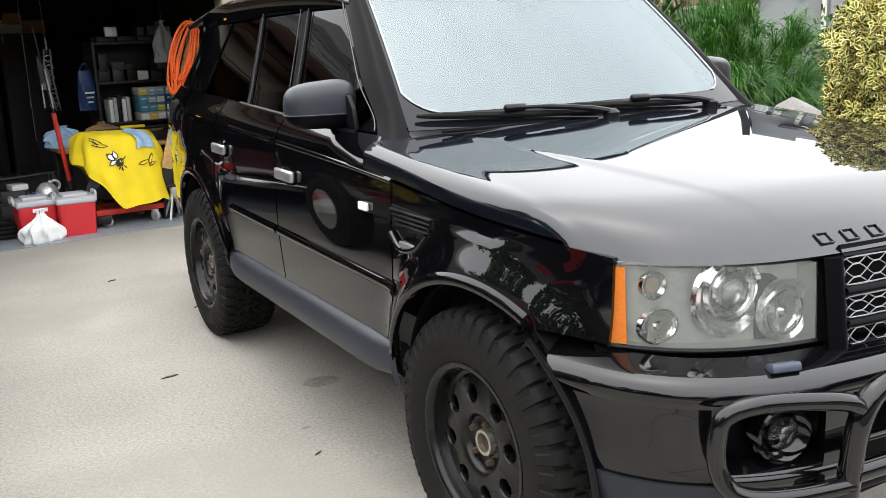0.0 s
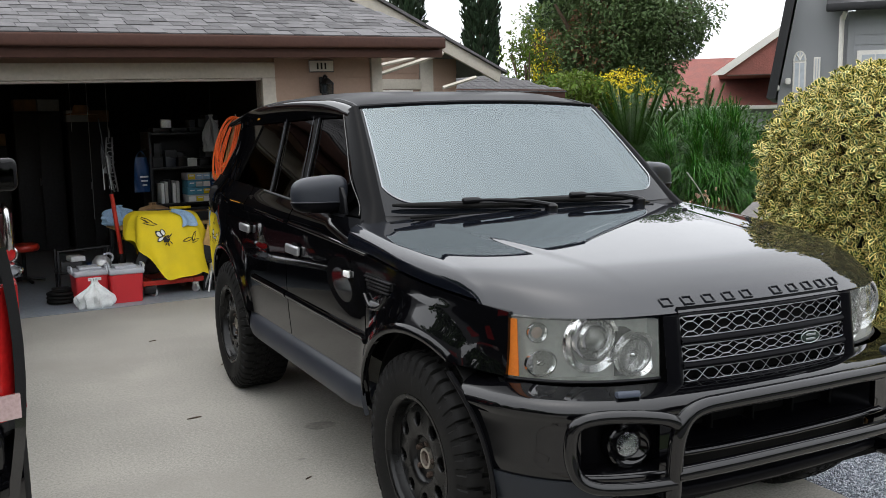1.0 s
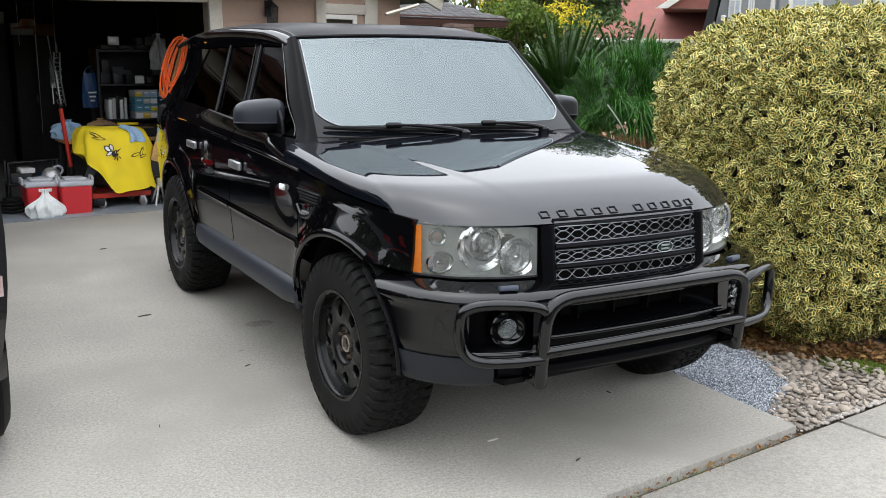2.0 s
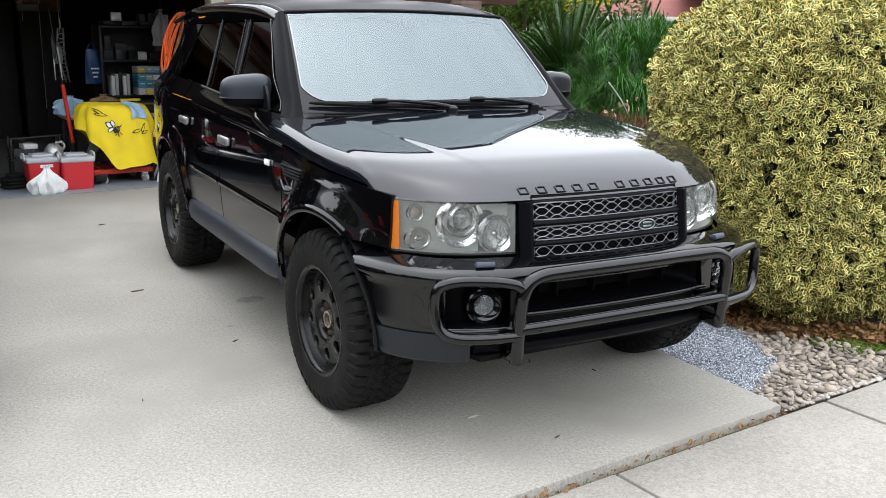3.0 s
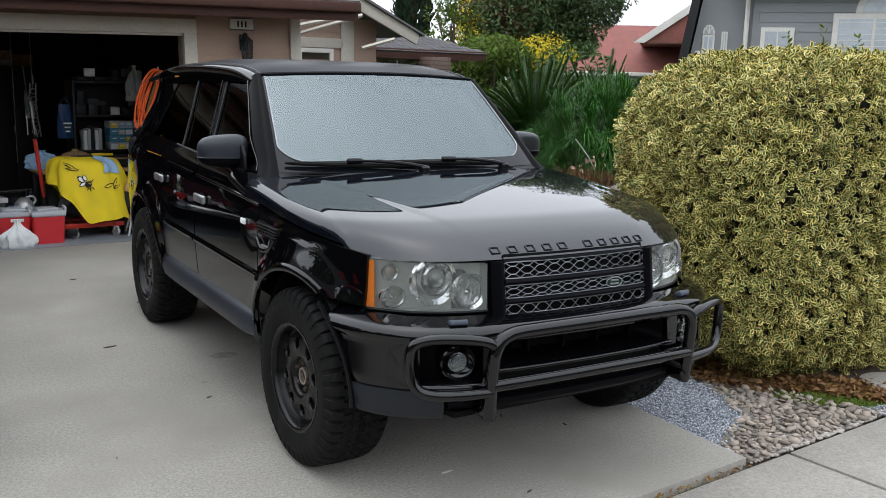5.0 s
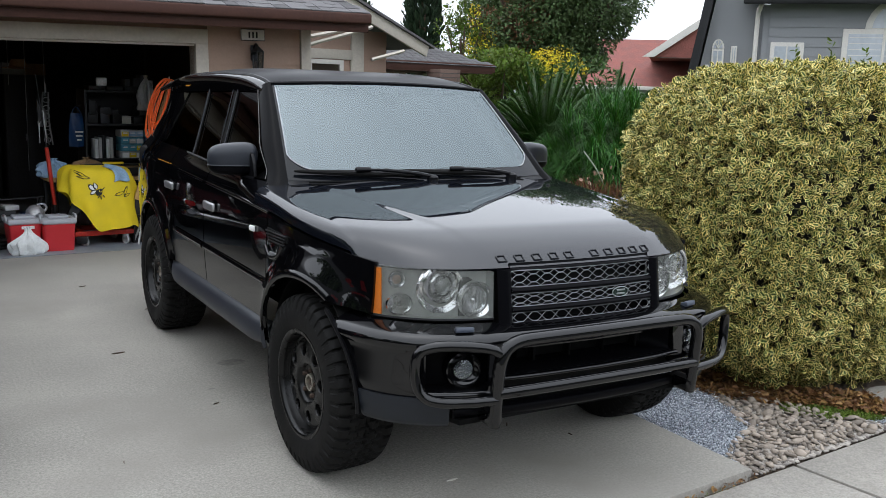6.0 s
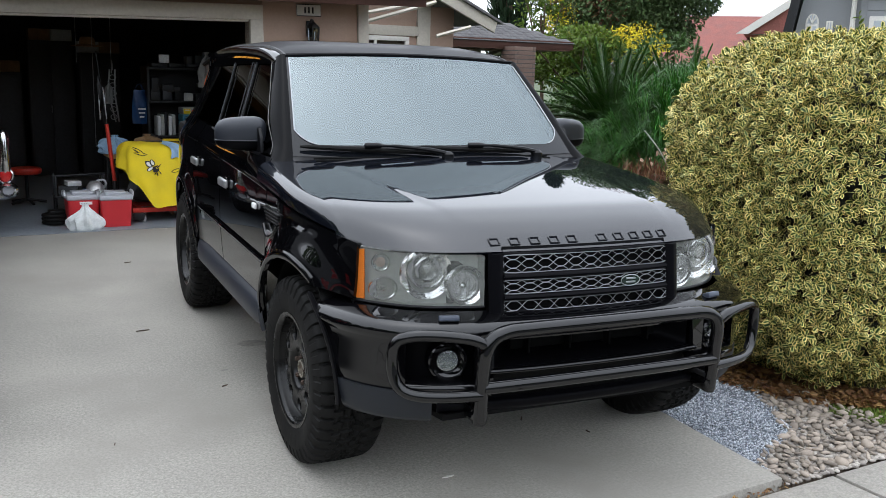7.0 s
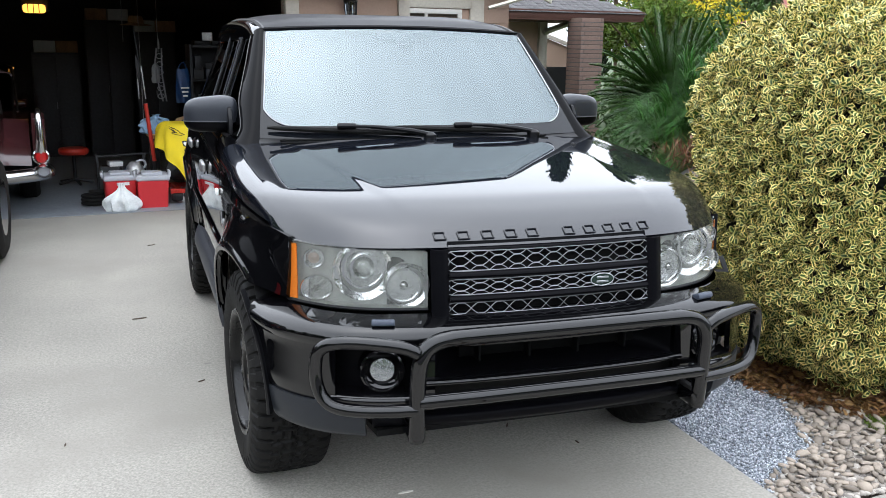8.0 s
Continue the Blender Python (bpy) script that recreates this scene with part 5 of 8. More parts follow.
plate = thing("number_plate", "white house number plate on the tan siding", "sign", at_house(0.020, -0.035, 2.225))
part("plate", box((0, 0, 0), (0.262, 0.018, 0.115), 0.004), WHITEP, plate)
part("plate_frame", tube([(-0.131, -0.008, -0.057), (0.131, -0.008, -0.057), (0.131, -0.008, 0.057), (-0.131, -0.008, 0.057)], 0.005, 6, True), DARKM, plate)
for k in (-1, 0, 1):
    part("digit_bar", box((0.042 * k, -0.011, 0), (0.018, 0.004, 0.062), 0.001, 1), BLACKC, plate)

lan = thing("wall_lantern", "black metal wall lantern with glass sides", "lamp", at_house(0.035, -0.12, 1.98))
part("bracket", tube(smooth_path([(0, 0.10, 0.10), (0, 0.05, 0.15), (0, 0.0, 0.135)]), 0.010, 8), DARKM, lan)
part("wall_plate", box((0, 0.098, 0.06), (0.075, 0.016, 0.16), 0.006), DARKM, lan)
part("cap", lathe([(0.0, 0.135), (0.02, 0.12), (0.075, 0.075), (0.078, 0.066)], 6), DARKM, lan)
part("base", lathe([(0.055, -0.115), (0.06, -0.10), (0.03, -0.13), (0, -0.14)], 6), DARKM, lan)
for k in range(6):
    a = math.pi / 3 * k
    part("bar", tube([(0.066 * math.cos(a), 0.066 * math.sin(a), 0.068), (0.055 * math.cos(a), 0.055 * math.sin(a), -0.105)], 0.005, 5), DARKM, lan)
part("glass", lathe([(0.062, 0.066), (0.052, -0.10)], 6, caps=False), HOUSEG, lan).visible_shadow = False

def e_struct(name, bm, material, label, cat):
    return solid(name, bm, material, label, cat, kind="structure", m=HF)


# entry wing set back behind the garage corner
e_struct("wall_entry", box((1.595, 2.12, 1.05), (1.95, 0.12, 2.3)), SIDING, "tan entry wall set back from the garage", "wall")
ew = box((2.42, 2.035, 1.25), (0.20, 0.05, 2.5), 0.004)
box((1.70, 2.035, 2.155), (1.30, 0.05, 0.13), 0.004, bm=ew)
box((1.0, 2.035, 1.25), (0.12, 0.05, 2.5), 0.004, bm=ew)
e_struct("trim_entry", ew, TRIMP, "cream boards round the entry window", "trim")
win = thing("window_1", "white-framed entry window", "window", HF @ pose(1.70, 2.03, 1.55), kind="structure")
for c, s in (((0, 0, 0.50), (1.0, 0.05, 0.06)), ((0, 0, -0.50), (1.0, 0.05, 0.06)), ((-0.47, 0, 0), (0.06, 0.05, 1.0)), ((0.47, 0, 0), (0.06, 0.05, 1.0)), ((0, 0, 0), (0.04, 0.04, 1.0)), ((0, 0, 0.25), (0.9, 0.03, 0.025))):
    part("window_frame", box(c, s, 0.004), WHITEP, win)
part("pane", box((0, 0.01, 0), (0.9, 0.008, 0.96)), HOUSEG, win)
part("blind", box((0, 0.05, 0), (0.92, 0.008, 0.98)), PAPER, win)
# gable: barge board, roof slab and exposed rafters
gs = (3.16 - 2.33) / (3.24 - 1.38)
def gz(u):
    return 2.33 + (3.26 - u) * gs
gab = prism([(3.30, gz(3.30)), (3.26, gz(3.26) - 0.16), (-0.8, gz(-0.8) - 0.18), (-0.8, gz(-0.8))], 1.55, 1.60, "y", 0.004)
e_struct("barge_board", gab, TRIMP, "cream barge board of the entry gable", "barge board")
e_struct("roof_entry", prism([(3.36, gz(3.36) + 0.03), (3.36, gz(3.36)), (-0.9, gz(-0.9)), (-0.9, gz(-0.9) + 0.05)], 1.50, 6.0, "y"), SHINGLEJ, "grey shingle entry roof", "roof")
e_struct("gable_wall", prism([(2.57, 2.2), (2.57, gz(2.57) - 0.06), (-0.6, gz(-0.6) - 0.06), (-0.6, 2.2)], 2.06, 2.18, "y"), SIDING, "tan gable wall", "wall")
for u0, z0, u1, z1 in ((1.00, 2.285, 1.56, 2.405), (1.00, 2.185, 1.95, 2.465), (2.27, 2.085, 2.80, 2.225)):
    raf = tube([(u0, 0.8 if u1 < 2 else 1.38, z0), (u1, 0.84 if u1 < 2 else 1.42, z1)], 0.023, 4)
    e_struct("rafter", raf, TRIMP, "cream exposed rafter", "rafter")
# far wing with porch roof and brick pillar
e_struct("wall_porch", box((4.0, 6.2, 0.97), (3.4, 0.12, 2.14)), SIDING, "tan wall behind the porch", "wall")
pr = prism([(4.98, 2.20), (7.4, 2.20 + 2.42 * 0.36), (7.4, 2.14 + 2.42 * 0.36), (4.98, 2.10)], 2.6, 7.15, "x")
for v in pr.verts:
    if v.co.x > 7 and v.co.y > 6:
        v.co.x -= 2.2
e_struct("roof_porch", pr, SHINGLEJ, "grey shingle porch roof", "roof")
e_struct("fascia_porch", box((4.88, 4.97, 2.16), (4.56, 0.05, 0.15), 0.004), FASCIA, "brown porch gutter", "gutter")
e_struct("post_porch", box((5.74, 6.15, 1.0), (0.17, 0.17, 2.1), 0.006), TRIMP, "cream porch post", "post")
e_struct("beam_porch", tube([(5.70, 6.0, 1.86), (6.30, 6.0, 2.06)], 0.055, 4), TRIMP, "cream sloping porch beam", "beam")
e_struct("wall_rear", prism([(6.2, -0.1), (8.6, -0.1), (8.6, 1.42), (7.42, 1.80), (6.2, 2.2)], 9.0, 9.12, "y"), SIDING, "tan wall of a rear building", "wall")
e_struct("verge_rear", prism([(8.7, 1.40), (8.7, 1.47), (6.2, 2.28), (6.2, 2.19)], 8.9, 9.0, "y"), TRIMP, "cream roof edge of the rear building", "trim")
e_struct("fence_rear", box((6.9, 7.6, 0.55), (1.6, 0.06, 1.3), 0.004), DARKM, "dark fence behind the porch", "fence")
e_struct("fascia_side", box((7.13, 5.8, 2.16), (0.05, 1.7, 0.15), 0.004), FASCIA, "brown porch gutter", "gutter")

e_struct("ceiling_porch", box((4.9, 6.1, 2.075), (4.4, 2.3, 0.03)), FASCIA, "dark brown porch soffit", "soffit")

# neighbours
GM = pose(12.0, 10.05, 0, 0, 0, -47.6)
grey = thing("neighbour_house", "grey stucco two-storey neighbouring house with white windows", "house", GM)
part("wall", prism([(-0.42, -0.1), (0.80, -0.1), (0.80, 4.72), (-0.02, 4.68), (-0.08, 4.0), (-0.40, 2.05)], 0.0, 5.0, "y"), GREYW, grey)
part("wall", prism([(0.80, -0.1), (7.5, -0.1), (7.5, 3.58), (0.80, 3.58)], -0.25, 5.0, "y"), GREYW, grey)
part("roof", prism([(-0.60, 2.03), (-0.44, 2.0), (-0.12, 4.0), (-0.07, 4.72), (-0.21, 4.76), (-0.27, 4.05)], -0.35, 5.0, "y"), DARKM, grey)
part("roof", prism([(-0.75, 3.54), (-0.75, 3.68), (2.5, 5.02), (2.5, 4.87)], 0.42, 7.8, "x"), DARKM, grey)
part("gutter", box((4.1, -0.72, 3.62), (7.4, 0.12, 0.14), 0.02), DARKM, grey)
part("downspout", tube(smooth_path([(0.74, -0.60, 3.56), (0.71, -0.4, 3.45), (0.69, -0.30, 3.3), (0.69, -0.29, 1.5), (0.69, -0.29, 0.0)], 4), 0.045, 8), WHITEP, grey)


def white_window(u, z, w, h, arch=0.0, y=-0.02, parent=None, fr=0.08):
    wn_ = part("window", box((u, y, z), (w + 2 * fr, 0.07, h + 2 * fr), 0.01), WHITEP, parent)
    part("pane", box((u, y - 0.036, z), (w, 0.012, h)), mat_pane, wn_)
    if arch:
        pts = [(u + (w / 2) * math.cos(a * math.pi / 12), z + h / 2 + 0.05 + arch * math.sin(a * math.pi / 12)) for a in range(13)]
        pto = [(u + (w / 2 + fr) * math.cos(a * math.pi / 12), z + h / 2 + 0.04 + (arch + fr) * math.sin(a * math.pi / 12)) for a in range(13)]
        part("arch_frame", prism(pto, y - 0.035, y + 0.035, "y"), WHITEP, wn_)
        part("arch_pane", prism(pts, y - 0.044, y - 0.036, "y"), mat_pane, wn_)
        for a in range(1, 4):
            part("glazing_bar", tube([(u, y - 0.05, z + h / 2 + 0.05), (u + w / 2 * math.cos(a * math.pi / 4), y - 0.05, z + h / 2 + 0.05 + arch * math.sin(a * math.pi / 4))], 0.014, 4), WHITEP, wn_)
    part("glazing_bar", box((u, y - 0.046, z), (0.025, 0.012, h)), WHITEP, wn_)
    return wn_


mat_pane = mat("curtained_pane", (0.45, 0.48, 0.52), 0.12, var=0.12, big=2, fine=12, bump=0.0, coat=0.8)
white_window(-0.02, 2.38, 0.17, 0.60, 0.16, parent=grey, fr=0.035)
white_window(0.29, 2.35, 0.06, 0.80, parent=grey, fr=0.03)
white_window(1.28, 2.40, 0.46, 0.75, y=-0.27, parent=grey)
bigw = white_window(3.62, 2.40, 2.50, 1.25, y=-0.27, parent=grey, fr=0.10)
for u_ in (-0.62, 0.62):
    part("glazing_bar", box((3.62 + u_, -0.316, 2.40), (0.05, 0.012, 1.25)), WHITEP, bigw)
for k in range(11):
    part("blind_slat", box((3.62, -0.312, 1.84 + 0.112 * k), (2.46, 0.006, 0.012)), WHITEP, bigw)
arch_m = [(a * math.pi / 14) for a in range(15)]
part("arch_frame", prism([(3.45 + 0.80 * math.cos(a), 3.12 + 0.66 * math.sin(a)) for a in arch_m], -0.305, -0.235, "y"), WHITEP, bigw)
part("arch_pane", prism([(3.45 + 0.68 * math.cos(a), 3.14 + 0.53 * math.sin(a)) for a in arch_m], -0.316, -0.305, "y"), mat_pane, bigw)
for a in range(1, 4):
    part("glazing_bar", tube([(3.45, -0.318, 3.14), (3.45 + 0.68 * math.cos(a * math.pi / 4), -0.318, 3.14 + 0.53 * math.sin(a * math.pi / 4))], 0.016, 4), WHITEP, bigw)
white_window(5.9, 2.40, 0.8, 0.85, y=-0.27, parent=grey)
part("flood_lamp", box((-0.42, -0.12, 2.22), (0.10, 0.12, 0.12), 0.03), WHITEP, grey)
part("flood_lamp", box((-0.22, -0.12, 2.34), (0.10, 0.12, 0.12), 0.03), WHITEP, grey)

RM = pose(18.3, 18.6, 0, 0, 0, -44)
red = thing("red_roof_house", "house with a faded red tile roof behind the trees", "house", RM)
part("wall", box((0, 4.0, 1.0), (9.0, 6.0, 2.4)), GREYW, red)
part("roof", prism([(0.6, 2.05), (4.2, 3.75), (7.8, 2.05), (7.8, 1.95), (0.6, 1.95)], -5.0, 5.0, "x"), REDROOF, red)
part("gutter", box((0, 0.55, 2.0), (10.0, 0.12, 0.12), 0.02), WHITEP, red)
part("gable_roof", prism([(-0.25, 2.95), (1.6, 4.25), (3.45, 2.95)], -0.6, 4.0, "y"), REDROOF, red)
part("barge_board", prism([(-0.45, 2.95), (1.6, 4.38), (3.65, 2.95), (3.35, 2.95), (1.6, 4.14), (-0.1, 2.95)], -0.7, -0.6, "y"), WHITEP, red)
part("gable_wall", prism([(0.0, 2.93), (1.6, 4.14), (3.3, 2.93)], -0.55, -0.5, "y"), GREYW, red)

# ---- black pick-up, seen by its rear corner ----
PX, PY = -2.262, -0.12
truck = thing("pickup_truck", "black pick-up truck with red tail lamps parked on the drive", "truck", pose(PX - 0.98, PY, 0))
def tside(z):
    return curve1(z, [0.5, 0.75, 1.0, 1.2, 1.35], [0.945, 0.988, 1.0, 0.987, 0.965])


def tpanel(y0, y1, zl, zh, side, n=14):
    return grid(lambda u, v: (side * (tside(lerp(zl(lerp(y0, y1, u)), zh, v)) - 0.03 * max(0, lerp(y0, y1, u) - 2.6)), lerp(y0, y1, u), lerp(zl(lerp(y0, y1, u)), zh, v)), n, 8, 0.03)


TA = 0.78
def tarch(y, c):
    d = 0.46 ** 2 - (y - c) ** 2
    return max(0.55, 0.42 + math.sqrt(d) if d > 0 else 0)


for side in (-1, 1):
    part("bed_side", tpanel(0.05, 1.9, lambda y: tarch(y, TA), 1.30, side, 40), TRUCKP, truck)
    part("cab_side", tpanel(1.93, 3.6, lambda y: 0.5, 1.12, side, 14), TRUCKP, truck)
    part("front_wing", tpanel(3.6, 5.3, lambda y: tarch(y, 4.22), 1.14, side, 40), TRUCKP, truck)
    tl = grid(lambda u, v: (side * (lerp(0.80, 1.004, u) - 0.01 * u * u), 0.045 + 0.10 * u ** 4 - 0.012 * math.sin(math.pi * u), lerp(0.785, 1.18, v)), 10, 12, 0.03)
    lamp_t = part("tail_lamp", tl, REDL, truck, "red tail lamp with a clear reversing lens")
    part("reversing_lens", grid(lambda u, v: (side * lerp(0.84, 0.980, u), 0.022 + 0.02 * u ** 3, lerp(0.795, 0.868, v)), 8, 6, 0.01), mat("ribbed_clear_lens", (0.42, 0.30, 0.29), 0.2, var=0.2, fine=90, bump=0.5, dist=0.004, coat=0.6), lamp_t)
    part("lamp_end", grid(lambda u, v: (side * (0.998 - 0.002 * u), lerp(0.13, 0.30, u), lerp(0.80, 1.175, v)), 4, 6, 0.02), REDL, lamp_t)
    for yy in (TA, 4.22):
        tw = part("wheel", lathe([(0.2, -0.12), (0.33, -0.13), (0.385, -0.10), (0.40, -0.05), (0.40, 0.05), (0.385, 0.10), (0.33, 0.13), (0.2, 0.12)], 48, "x", Matrix.Translation((side * 0.87, yy, 0.40))), RUBBER, truck)
        part("rim", lathe([(0.215, 0.125), (0.20, 0.115), (0.12, 0.075), (0.05, 0.09), (0, 0.09)], 32, "x", Matrix.Translation((side * 0.87, yy, 0.40)) @ Matrix.Diagonal((side, 1, 1, 1))), CHROME, tw)
    mi = part("door_mirror", box((side * 1.02, 2.42, 1.41), (0.17, 0.10, 0.17), 0.035, 3), PLASTIC, truck, "black door mirror")
    part("mirror_glass", box((side * 1.02, 2.368, 1.41), (0.135, 0.006, 0.13), 0.002), DARKG, mi)
    part("mirror_arm", tube([(side * 0.95, 2.52, 1.22), (side * 1.0, 2.44, 1.36)], 0.03, 8), PLASTIC, mi)
part("tailgate", grid(lambda u, v: ((2 * u - 1) * 0.79, 0.03 + 0.012 * math.sin(math.pi * v), lerp(0.72, 1.27, v)), 10, 10, 0.04), TRUCKP, truck)
part("bed_floor", box((0, 1.0, 0.80), (1.6, 1.85, 0.05)), DARKM, truck)
rb = grid(lambda u, v: ((2 * u - 1) * 0.975, -0.14 + 0.24 * abs(2 * u - 1) ** 6 + 0.05 * abs(2 * v - 1) ** 2, lerp(0.46, 0.74, v)), 24, 10, 0.05)
part("rear_bumper", rb, PAINT, truck, "gloss black rear bumper")
part("bumper_step", box((0, -0.03, 0.745), (1.8, 0.22, 0.03), 0.01), GREYPL, truck)
part("lower_panel", box((0, 0.05, 0.72), (1.86, 0.12, 0.14), 0.03), PAINT, truck)
part("cab", prism([(1.95, 1.10), (2.05, 1.62), (2.25, 1.80), (3.2, 1.78), (3.85, 1.12)], -0.82, 0.82, "x", 0.05), TRUCKP, truck)
part("cab_glass", prism([(2.1, 1.18), (2.2, 1.60), (2.32, 1.70), (3.1, 1.69), (3.6, 1.18)], -0.835, 0.835, "x"), DARKG, truck)
part("bonnet", box((0, 4.5, 1.08), (1.7, 1.6, 0.14), 0.06, 3), TRUCKP, truck)
part("chassis", box((0, 2.6, 0.60), (1.5, 5.0, 0.25), 0.03), DARKIN, truck)

# ---- classic saloon inside the garage ----
CM = HF @ pose(-3.84, 0.32, 0, 0, 0, 0)
cl = thing("classic_car", "maroon classic saloon with chrome fins and bumper in the garage", "car", CM)
def cl_side(y, z):
    return 0.93 - 0.05 * max(0, 0.55 - z) - 0.12 * max(0, z - 0.75)
for side in (-1, 1):
    part("flank", grid(lambda u, v: (side * cl_side(lerp(0.1, 5.0, u), lerp(0.38, 0.86, v)), lerp(0.1, 5.0, u), lerp(0.38, 0.86, v)), 20, 8, 0.03), MAROON, cl)
    fin = prism([(0.0, 0.55), (-0.06, 0.92), (0.1, 0.96), (1.9, 0.86), (1.9, 0.7), (0.1, 0.6)], side * 0.82, side * 0.94, "x", 0.02)
    fn_ = part("fin", fin, MAROON, cl)
    part("fin_chrome", tube(smooth_path([(side * 0.885, -0.06, 0.60), (side * 0.885, -0.09, 0.75), (side * 0.885, -0.06, 0.97), (side * 0.885, 0.10, 0.985)]), [0.05 - 0.0014 * k for k in range(25)], 10), WORNC, fn_)
    part("tail_lamp", lathe([(0.0, -0.055), (0.045, -0.045), (0.062, 0.0)], 20, "y", Matrix.Translation((side * 0.885, -0.06, 0.56)) @ Matrix.Diagonal((1, 1, 1.15, 1))), REDL, fn_)
    part("lamp_ring", lathe([(0.062, -0.02), (0.075, -0.01), (0.078, 0.05)], 24, "y", Matrix.Translation((side * 0.885, -0.05, 0.56)), caps=False), WORNC, fn_)
    pod = part("bumper_pod", lathe([(0.05, -0.10), (0.068, -0.12), (0.085, -0.10), (0.095, 0.05)], 24, "y", Matrix.Translation((side * 0.90, -0.06, 0.425)) @ Matrix.Diagonal((1, 1, 0.72, 1)), caps=False), WORNC, cl)
    part("pod_lens", lathe([(0.0, -0.09), (0.05, -0.085)], 20, "y", Matrix.Translation((side * 0.90, -0.06, 0.425)) @ Matrix.Diagonal((1, 1, 0.72, 1)), caps=False), COOLG, pod)
    for yy in (1.1, 4.0):
        cw = part("wheel", lathe([(0.2, -0.1), (0.31, -0.1), (0.345, -0.06), (0.345, 0.06), (0.31, 0.1), (0.2, 0.1)], 36, "x", Matrix.Translation((side * 0.76, yy, 0.345))), RUBBER, cl)
        part("hub_cap", lathe([(0.2, 0.09), (0.15, 0.11), (0, 0.12)], 24, "x", Matrix.Translation((side * 0.76, yy, 0.345)) @ Matrix.Diagonal((side, 1, 1, 1))), CHROME, cw)
part("boot", grid(lambda u, v: ((2 * u - 1) * 0.80, lerp(-0.02, 1.5, v ** 1.6), lerp(0.50, 0.90, min(1, v * 2.2)) - 0.03 * (2 * u - 1) ** 2), 14, 18, 0.02), MAROON, cl)
part("bumper", tube(smooth_path([(-0.93, 0.25, 0.40), (-0.92, -0.02, 0.40), (-0.6, -0.12, 0.38), (0, -0.14, 0.36), (0.6, -0.12, 0.38), (0.92, -0.02, 0.40), (0.93, 0.25, 0.40)], 6), 0.065, 12), WORNC, cl, "chrome rear bumper")
part("plate_panel", box((0.0, -0.02, 0.50), (0.9, 0.03, 0.05), 0.01), WHITEC, cl)
part("greenhouse", prism([(1.35, 0.86), (1.75, 1.28), (2.0, 1.36), (3.0, 1.36), (3.5, 0.92)], -0.66, 0.66, "x", 0.05), DARKG, cl)
part("roof", grid(lambda u, v: ((2 * u - 1) * 0.68, lerp(1.75, 3.05, v), 1.38 - 0.07 * (2 * u - 1) ** 4 - 0.05 * (2 * v - 1) ** 2), 12, 10, 0.03), MAROON, cl)
part("window_trim", tube(smooth_path([(0.70, 1.38, 0.88), (0.68, 1.75, 1.27), (0.62, 2.0, 1.34), (0, 2.0, 1.36), (-0.62, 2.0, 1.34), (-0.68, 1.75, 1.27), (-0.70, 1.38, 0.88)], 5), 0.014, 8), CHROME, cl)
part("floor_pan", box((0, 2.5, 0.45), (1.6, 4.8, 0.2), 0.03), DARKIN, cl)
part("bonnet", box((0, 4.3, 0.82), (1.6, 1.5, 0.12), 0.05, 3), MAROON, cl)

# ---- coolers, bag and things near the garage door ----
def cooler(m, label):
    c = thing("cool_box", label, "cool box", m, "cool boxes by the garage door")
    b = bmesh.new()
    def fn(u, v):
        th = 2 * math.pi * u
        e = lambda q: math.copysign(abs(q) ** 0.22, q)
        k = lerp(0.90, 1.0, v)
        return (0.155 * k * e(math.cos(th)), 0.15 * k * e(math.sin(th)), lerp(0.0, 0.275, v))
    grid(fn, 40, 6, closed=True, bm=b)
    bmesh.ops.contextual_create(b, geom=[e for e in b.edges if e.is_boundary and all(v.co.z < 0.001 for v in e.verts)])
    part("body", b, COOLR, c)
    part("lid", box((0, 0, 0.300), (0.325, 0.315, 0.055), 0.018, 3), COOLG, c, "pale grey lid")
    part("lid_top", box((0.0, 0.0, 0.338), (0.20, 0.19, 0.03), 0.012, 3), COOLG, c)
    for sx in (-1, 1):
        part("handle", tube(smooth_path([(sx * 0.165, -0.07, 0.30), (sx * 0.17, -0.065, 0.345), (sx * 0.165, 0.0, 0.355), (sx * 0.17, 0.065, 0.345), (sx * 0.165, 0.07, 0.30)], 4), 0.012, 8), COOLG, c)
    return c


cooler(pose(-1.125, 6.235, 0.0, 0, 0, 3), "red cool box with pale grey lid on the garage floor")
c2 = cooler(pose(-1.435, 6.30, 0.0, 0, 0, 5), "red cool box with a paper sticker and grey lid")
part("sticker", box((0.02, -0.149, 0.245), (0.12, 0.004, 0.03), 0.001, 1), WHITEC, c2)

jug = thing("plastic_jug", "translucent plastic jug standing behind the cool boxes", "jug", pose(-1.28, 6.62, 0.0))
part("body", lathe([(0.0, 0.0), (0.09, 0.0), (0.10, 0.03), (0.10, 0.30), (0.085, 0.36), (0.05, 0.40), (0.03, 0.41)], 20), GALV, jug)
part("handle", tube(smooth_path([(0.09, 0, 0.34), (0.11, 0, 0.38), (0.08, 0, 0.42), (0.02, 0, 0.41)]), 0.012, 8), COOLG, jug)


